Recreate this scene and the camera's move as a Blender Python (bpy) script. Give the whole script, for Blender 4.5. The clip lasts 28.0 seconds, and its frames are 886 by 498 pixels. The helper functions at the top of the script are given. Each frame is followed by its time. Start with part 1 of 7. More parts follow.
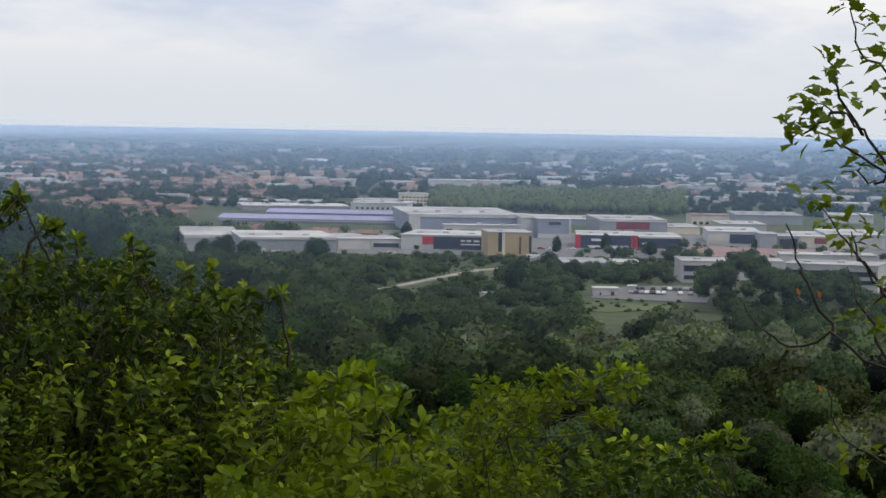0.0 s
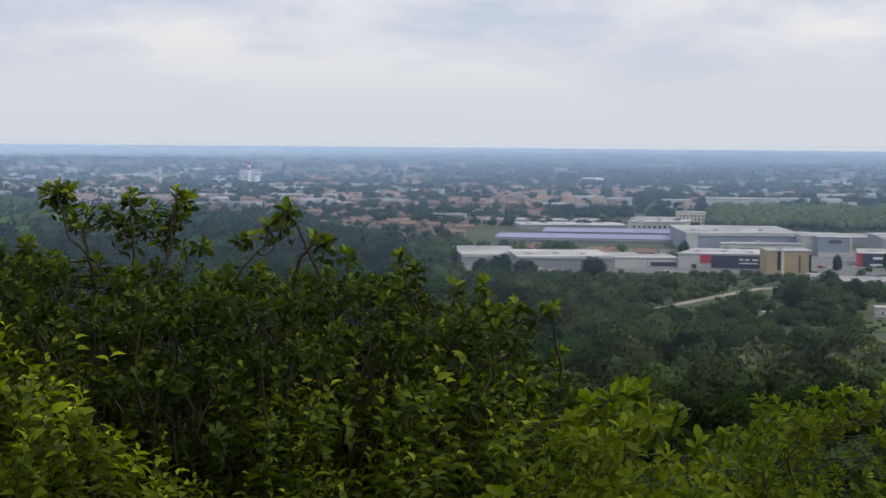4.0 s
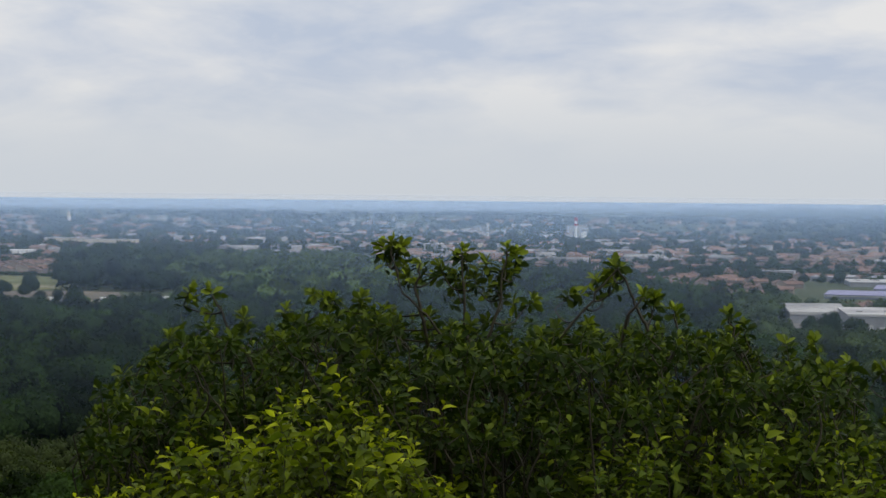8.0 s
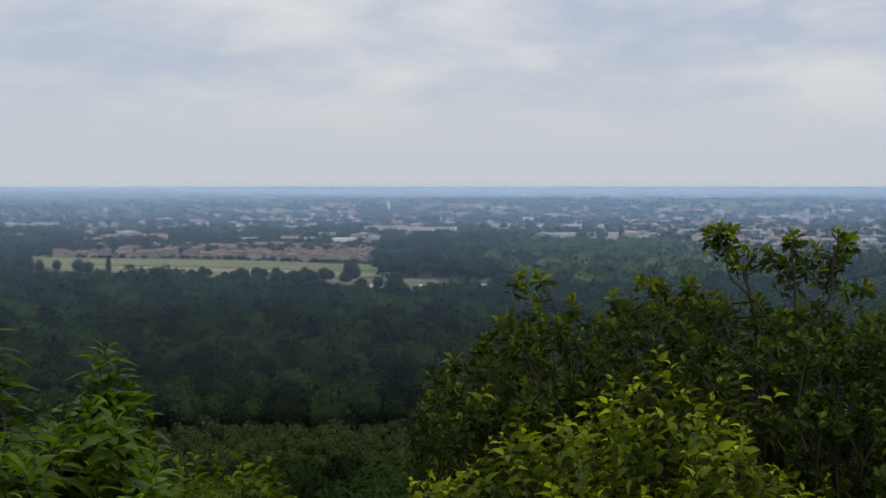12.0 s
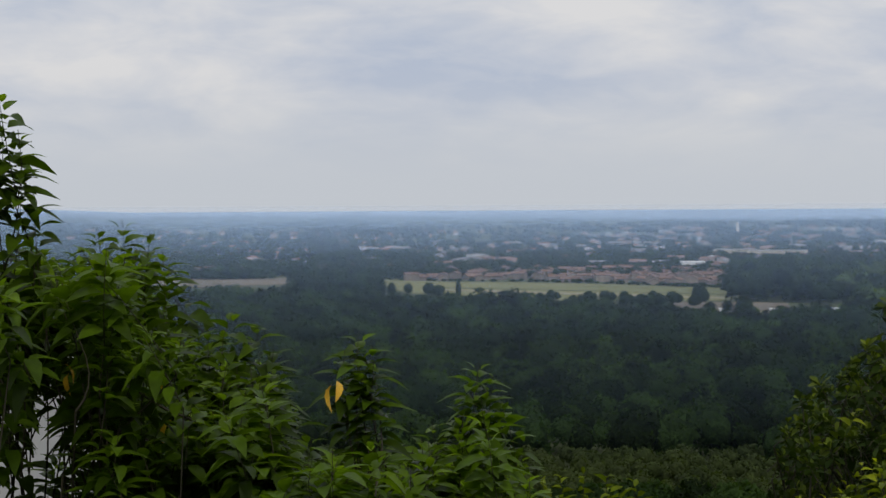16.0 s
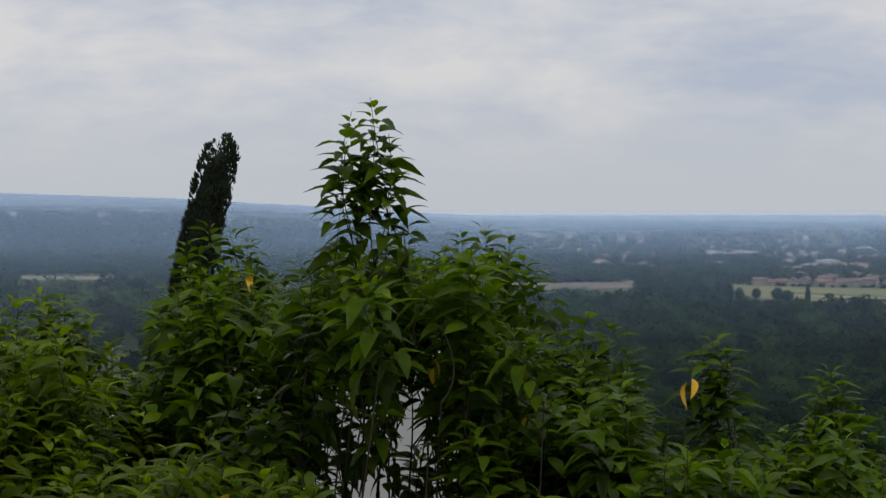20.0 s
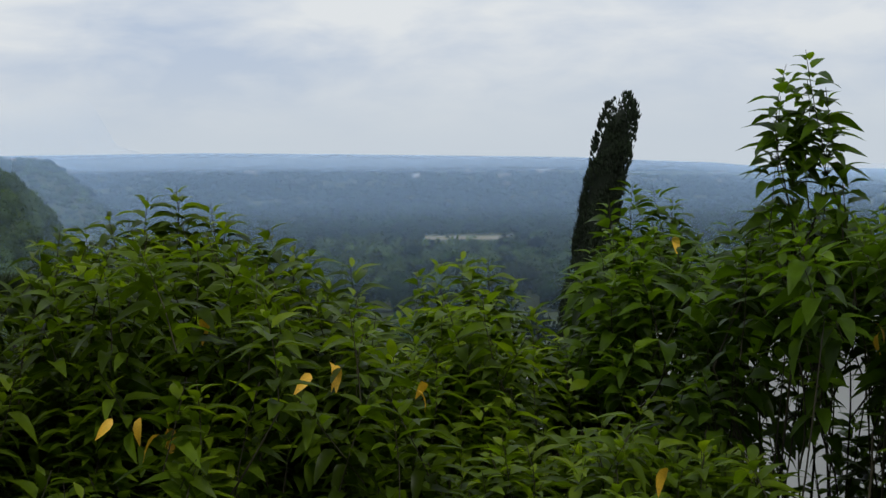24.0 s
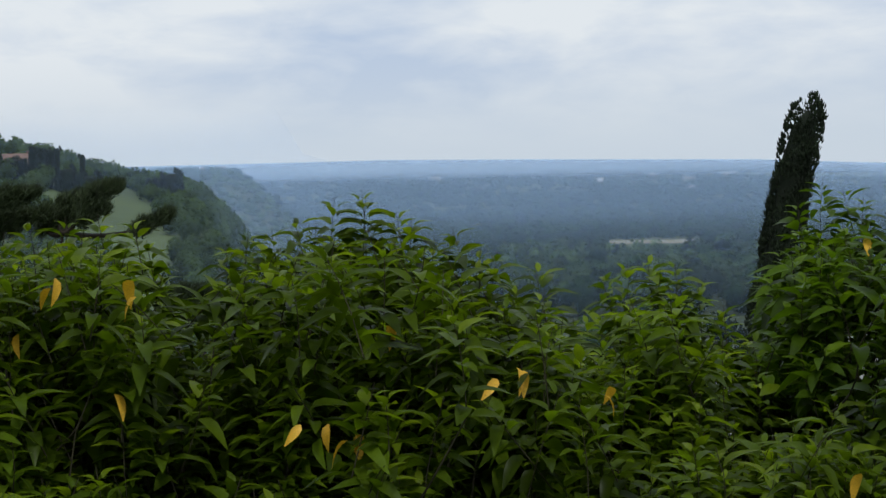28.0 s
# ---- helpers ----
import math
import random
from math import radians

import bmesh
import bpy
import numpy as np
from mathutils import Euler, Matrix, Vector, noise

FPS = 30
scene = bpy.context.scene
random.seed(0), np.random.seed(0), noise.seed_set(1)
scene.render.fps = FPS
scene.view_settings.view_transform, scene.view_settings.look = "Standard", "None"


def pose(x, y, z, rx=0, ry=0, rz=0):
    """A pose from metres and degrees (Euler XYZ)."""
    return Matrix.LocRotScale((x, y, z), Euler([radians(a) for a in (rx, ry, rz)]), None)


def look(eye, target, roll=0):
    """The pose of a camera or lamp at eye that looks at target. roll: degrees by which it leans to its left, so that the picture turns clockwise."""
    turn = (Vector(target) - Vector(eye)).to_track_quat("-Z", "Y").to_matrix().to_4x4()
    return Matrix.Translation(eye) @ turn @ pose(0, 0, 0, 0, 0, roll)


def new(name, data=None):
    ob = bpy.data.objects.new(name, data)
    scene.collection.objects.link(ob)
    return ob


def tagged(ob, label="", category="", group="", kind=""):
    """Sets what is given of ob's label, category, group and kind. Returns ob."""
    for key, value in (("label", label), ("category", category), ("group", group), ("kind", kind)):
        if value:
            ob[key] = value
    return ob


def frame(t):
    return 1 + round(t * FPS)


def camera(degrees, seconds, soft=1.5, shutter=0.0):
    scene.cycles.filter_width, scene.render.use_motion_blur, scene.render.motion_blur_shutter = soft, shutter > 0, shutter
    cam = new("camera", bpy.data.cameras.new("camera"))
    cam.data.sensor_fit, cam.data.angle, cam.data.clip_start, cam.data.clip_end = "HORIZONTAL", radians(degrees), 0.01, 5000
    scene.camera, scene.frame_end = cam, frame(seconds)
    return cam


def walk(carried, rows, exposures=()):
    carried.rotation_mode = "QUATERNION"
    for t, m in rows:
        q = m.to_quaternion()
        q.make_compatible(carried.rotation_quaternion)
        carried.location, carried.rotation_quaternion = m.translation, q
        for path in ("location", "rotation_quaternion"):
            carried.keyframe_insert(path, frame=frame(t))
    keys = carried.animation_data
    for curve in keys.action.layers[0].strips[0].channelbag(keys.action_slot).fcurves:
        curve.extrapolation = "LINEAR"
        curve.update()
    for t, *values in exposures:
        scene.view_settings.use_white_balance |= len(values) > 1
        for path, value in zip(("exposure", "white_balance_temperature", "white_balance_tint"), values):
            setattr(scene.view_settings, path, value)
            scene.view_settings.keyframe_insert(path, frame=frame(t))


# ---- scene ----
cam = camera(23.31, 28.0)


def held(x, y, z, turn, tilt, lean):
    """A pose at (x, y), z metres above the plain: turned to the left of north, tilted up, leaning to its left."""
    return pose(x, y, z) @ pose(0, 0, 0, 0, 0, turn) @ pose(0, 0, 0, 90 + tilt) @ pose(0, 0, 0, 0, 0, lean)


# the eye pivots on the hilltop, about 65 m above the plain
PATH = [
    (0, -0.201, 0.351, 65.013, 0.018, -3.257, 0.995),
    (0.5, -0.197, 0.416, 65.003, 0.621, -3.128, 0.971),
    (1, -0.200, 0.433, 65.001, 1.744, -3.356, 0.612),
    (1.5, -0.184, 0.510, 64.988, 2.564, -3.427, 0.406),
    (2, -0.188, 0.547, 64.983, 3.742, -3.157, 0.659),
    (2.5, -0.196, 0.520, 64.991, 5.262, -3.320, 0.774),
    (4.5, -0.200, 0.502, 64.991, 8.522, -2.432, 0.560),
    (5, -0.206, 0.471, 64.993, 10.133, -2.043, 0.717),
    (5.5, -0.227, 0.514, 64.993, 11.028, -1.993, 0.524),
    (6, -0.251, 0.599, 64.992, 11.996, -1.762, 0.344),
    (6.5, -0.220, 0.548, 64.996, 13.322, -1.761, 0.302),
    (7, -0.183, 0.448, 64.997, 14.083, -1.883, 0.253),
    (7.5, -0.213, 0.499, 64.992, 14.659, -1.756, 0.301),
    (8, -0.200, 0.477, 64.992, 16.113, -1.425, 0.504),
    (8.5, -0.232, 0.498, 64.989, 17.444, -1.704, 0.116),
    (9, -0.209, 0.467, 64.995, 19.227, -1.476, 0.027),
    (9.5, -0.184, 0.411, 64.999, 20.489, -1.776, -0.206),
    (10, -0.180, 0.353, 64.999, 21.096, -1.679, 0.413),
    (10.5, -0.215, 0.415, 64.994, 22.234, -1.751, 0.450),
    (11, -0.241, 0.434, 64.994, 23.582, -1.661, 0.678),
    (11.5, -0.231, 0.452, 64.995, 23.635, -1.614, 0.066),
    (12, -0.226, 0.448, 64.993, 24.547, -1.808, -0.006),
    (12.5, -0.196, 0.384, 64.998, 26.212, -2.065, 0.491),
    (14.5, -0.231, 0.401, 64.992, 30.000, -1.493, -0.282),
    (15, -0.256, 0.433, 64.990, 30.908, -1.668, -0.391),
    (15.5, -0.284, 0.465, 64.989, 32.006, -1.234, -0.104),
    (16, -0.270, 0.433, 64.991, 33.812, -1.160, -0.321),
    (16.5, -0.206, 0.368, 64.994, 34.938, -1.288, -0.592),
    (17, -0.165, 0.301, 64.998, 35.028, -1.157, -0.373),
    (17.5, -0.215, 0.353, 64.993, 36.536, -0.565, 0.248),
    (18, -0.254, 0.409, 64.992, 38.708, -0.923, 0.068),
    (18.5, -0.248, 0.366, 64.992, 39.540, -1.322, -0.041),
    (19, -0.246, 0.341, 64.996, 41.043, -0.810, -0.060),
    (19.5, -0.252, 0.379, 64.993, 42.047, -0.579, 0.023),
    (20, -0.210, 0.325, 64.988, 43.053, -1.042, -0.015),
    (20.5, -0.280, 0.391, 64.989, 44.298, -1.453, 0.184),
    (22.5, -0.291, 0.329, 65.005, 49.389, -1.073, -0.140),
    (23, -0.321, 0.354, 64.997, 50.696, -1.056, -0.431),
    (23.5, -0.365, 0.379, 64.993, 52.950, -1.603, -0.761),
    (24, -0.358, 0.380, 64.994, 53.686, -2.076, -1.032),
    (24.5, -0.397, 0.391, 64.990, 56.115, -1.732, -1.309),
    (25, -0.366, 0.387, 64.991, 57.345, -1.756, -1.490),
    (25.5, -0.354, 0.371, 64.996, 57.514, -1.566, -1.409),
    (26, -0.372, 0.366, 64.996, 58.908, -1.388, -1.125),
    (26.5, -0.415, 0.387, 64.990, 60.328, -1.790, -1.756),
    (27, -0.341, 0.349, 64.994, 60.674, -1.447, -1.690),
    (27.5, -0.326, 0.352, 64.996, 59.937, -1.719, -1.715),
    (28, -0.375, 0.388, 64.993, 58.602, -1.825, -1.709),
]
EXPOSURES = [(0, 0.21, 6550, 11), (2.5, 0.16, 6550, 11), (5, 0.05, 6550, 11), (8, -0.04, 6500, 10), (12, -0.14, 6450, 10), (16, -0.20, 6500, 11), (20, -0.27, 6500, 11), (23, -0.17, 6350, 9), (25, 0.0, 6150, 7), (28, 0.0, 6100, 7)]
walk(cam, [(t, held(*row)) for t, *row in PATH], EXPOSURES)

# ---- sky, sun and haze ----
world = bpy.data.worlds.new("sky")
scene.world = world
world.use_nodes = True
wn, wl = world.node_tree.nodes, world.node_tree.links
wn.clear()
SUN_EL, SUN_AZ = radians(56), radians(-115)      # azimuth to the left of north


def wnode(kind, **kw):
    n = wn.new(kind)
    for k, v in kw.items():
        n.inputs[k].default_value = v
    return n


sky = wn.new("ShaderNodeTexSky")
sky.sky_type, sky.sun_disc, sky.sun_elevation, sky.sun_rotation = "NISHITA", False, SUN_EL, -SUN_AZ
sky.dust_density = 3.0
geo = wn.new("ShaderNodeTexCoord")
split = wn.new("ShaderNodeSeparateXYZ")
wl.new(geo.outputs["Generated"], split.inputs[0])
# soft banks of cloud, flattened towards the horizon
stretch = wn.new("ShaderNodeVectorMath")
stretch.operation = "MULTIPLY"
stretch.inputs[1].default_value = (1.0, 1.0, 3.0)
wl.new(geo.outputs["Generated"], stretch.inputs[0])
big = wnode("ShaderNodeTexNoise", Scale=7.0, Detail=5.0, Roughness=0.5, Distortion=0.3)
wl.new(stretch.outputs[0], big.inputs["Vector"])
fine = wnode("ShaderNodeTexNoise", Scale=21.0, Detail=5.0, Roughness=0.55, Distortion=0.4)
wl.new(stretch.outputs[0], fine.inputs["Vector"])
both = wn.new("ShaderNodeMix")
both.data_type = "FLOAT"
both.inputs[0].default_value = 0.24
wl.new(big.outputs["Fac"], both.inputs[2])
wl.new(fine.outputs["Fac"], both.inputs[3])
ramp = wn.new("ShaderNodeValToRGB")
ramp.color_ramp.elements[0].position, ramp.color_ramp.elements[0].color = 0.40, (0.53, 0.60, 0.73, 1)
ramp.color_ramp.elements[1].position, ramp.color_ramp.elements[1].color = 0.585, (0.83, 0.83, 0.835, 1)
wl.new(both.outputs[0], ramp.inputs[0])
# towards the horizon the cloud melts into an even pale veil
veil = wn.new("ShaderNodeMapRange")
veil.interpolation_type = "SMOOTHSTEP"
veil.inputs["From Min"].default_value, veil.inputs["From Max"].default_value = 0.005, 0.07
wl.new(split.outputs["Z"], veil.inputs["Value"])
pale = wn.new("ShaderNodeMix")
pale.data_type = "RGBA"
pale.inputs["A"].default_value = (0.645, 0.688, 0.74, 1)
wl.new(veil.outputs[0], pale.inputs["Factor"])
wl.new(ramp.outputs[0], pale.inputs["B"])
gain = wn.new("ShaderNodeVectorMath")
gain.operation = "SCALE"
gain.inputs["Scale"].default_value = 10.0
wl.new(pale.outputs["Result"], gain.inputs[0])
cover = wn.new("ShaderNodeMix")
cover.data_type = "RGBA"
cover.inputs["Factor"].default_value = 0.93
wl.new(sky.outputs[0], cover.inputs["A"])
wl.new(gain.outputs[0], cover.inputs["B"])
back = wnode("ShaderNodeBackground", Strength=0.1)
wl.new(cover.outputs["Result"], back.inputs[0])
wl.new(back.outputs[0], wn.new("ShaderNodeOutputWorld").inputs[0])

sun = new("sun", bpy.data.lights.new("sun", "SUN"))
sun.data.energy, sun.data.angle, sun.data.color = 1.5, radians(12), (1.0, 0.95, 0.86)
sun.matrix_world = look((0, 0, 300), (math.sin(SUN_AZ) * math.cos(SUN_EL), -math.cos(SUN_AZ) * math.cos(SUN_EL), 300 - math.sin(SUN_EL)))

# ---- materials ----


def material(name, base, rough=0.8, spots=None, scale=1.0, detail=0.25, bump=0.0, leaf=0.0, tint=0.0, random_tone=0.0, metal=0.0, spec=0.3, fine=None, young=None):
    """Colour broken up at two scales, with relief. leaf: the share of light that passes through; tint: how much the mesh's own tint shifts it."""
    m = bpy.data.materials.new(name)
    m.use_nodes = True
    n, l = m.node_tree.nodes, m.node_tree.links
    n.clear()
    out = n.new("ShaderNodeOutputMaterial")
    p = n.new("ShaderNodeBsdfPrincipled")
    p.inputs["Roughness"].default_value, p.inputs["Metallic"].default_value = rough, metal
    p.inputs["Specular IOR Level"].default_value = spec
    co = n.new("ShaderNodeTexCoord")
    a, b = n.new("ShaderNodeTexNoise"), n.new("ShaderNodeTexNoise")
    a.inputs["Scale"].default_value, b.inputs["Scale"].default_value = scale, fine or scale * 7.3
    a.inputs["Detail"].default_value = b.inputs["Detail"].default_value = 3.0
    l.new(co.outputs["Object"], a.inputs["Vector"])
    l.new(co.outputs["Object"], b.inputs["Vector"])
    mix = n.new("ShaderNodeMix")
    mix.data_type = "RGBA"
    mix.inputs["A"].default_value = (*base, 1)
    mix.inputs["B"].default_value = (*(spots or [c * (1 - detail * 1.6) for c in base]), 1)
    r = n.new("ShaderNodeMapRange")
    r.inputs["From Min"].default_value, r.inputs["From Max"].default_value = 0.38, 0.64
    l.new(a.outputs["Fac"], r.inputs["Value"])
    l.new(r.outputs[0], mix.inputs["Factor"])
    tone = n.new("ShaderNodeMapRange")
    tone.inputs["From Min"].default_value, tone.inputs["From Max"].default_value = 0.3, 0.7
    tone.inputs["To Min"].default_value, tone.inputs["To Max"].default_value = 1 - detail, 1 + detail
    l.new(b.outputs["Fac"], tone.inputs["Value"])
    value = tone.outputs[0]
    if tint:
        t = n.new("ShaderNodeAttribute")
        t.attribute_name = "tint"
        tm = n.new("ShaderNodeMath")
        tm.operation = "MULTIPLY_ADD"
        tm.inputs[1].default_value, tm.inputs[2].default_value = 2 * tint, 1 - tint
        l.new(t.outputs["Fac"], tm.inputs[0])
        mu = n.new("ShaderNodeMath")
        mu.operation = "MULTIPLY"
        l.new(tm.outputs[0], mu.inputs[0])
        l.new(value, mu.inputs[1])
        value = mu.outputs[0]
    if random_tone:
        o = n.new("ShaderNodeObjectInfo")
        tm = n.new("ShaderNodeMath")
        tm.operation = "MULTIPLY_ADD"
        tm.inputs[1].default_value, tm.inputs[2].default_value = 2 * random_tone, 1 - random_tone
        l.new(o.outputs["Random"], tm.inputs[0])
        mu = n.new("ShaderNodeMath")
        mu.operation = "MULTIPLY"
        l.new(tm.outputs[0], mu.inputs[0])
        l.new(value, mu.inputs[1])
        value = mu.outputs[0]
    colour = mix.outputs["Result"]
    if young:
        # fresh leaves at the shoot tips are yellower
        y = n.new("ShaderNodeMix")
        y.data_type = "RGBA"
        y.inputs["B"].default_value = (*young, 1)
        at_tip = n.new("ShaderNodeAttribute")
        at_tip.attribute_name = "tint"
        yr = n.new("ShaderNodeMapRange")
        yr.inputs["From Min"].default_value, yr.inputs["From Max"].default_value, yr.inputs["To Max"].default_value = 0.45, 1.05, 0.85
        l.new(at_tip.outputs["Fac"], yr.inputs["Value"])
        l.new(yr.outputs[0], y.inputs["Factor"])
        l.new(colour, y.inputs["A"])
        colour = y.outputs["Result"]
    s = n.new("ShaderNodeVectorMath")
    s.operation = "SCALE"
    l.new(colour, s.inputs[0])
    l.new(value, s.inputs["Scale"])
    l.new(s.outputs[0], p.inputs["Base Color"])
    if bump:
        bp = n.new("ShaderNodeBump")
        bp.inputs["Strength"].default_value, bp.inputs["Distance"].default_value = bump, 0.2 / scale
        l.new(b.outputs["Fac"], bp.inputs["Height"])
        l.new(bp.outputs[0], p.inputs["Normal"])
    shader = p.outputs[0]
    if leaf:
        tr = n.new("ShaderNodeBsdfTranslucent")
        g = n.new("ShaderNodeVectorMath")
        g.operation = "MULTIPLY"
        g.inputs[1].default_value = (1.3, 1.35, 0.4)
        l.new(s.outputs[0], g.inputs[0])
        l.new(g.outputs[0], tr.inputs[0])
        mx = n.new("ShaderNodeMixShader")
        mx.inputs[0].default_value = leaf
        l.new(shader, mx.inputs[1])
        l.new(tr.outputs[0], mx.inputs[2])
        shader = mx.outputs[0]
    l.new(shader, out.inputs[0])
    return m


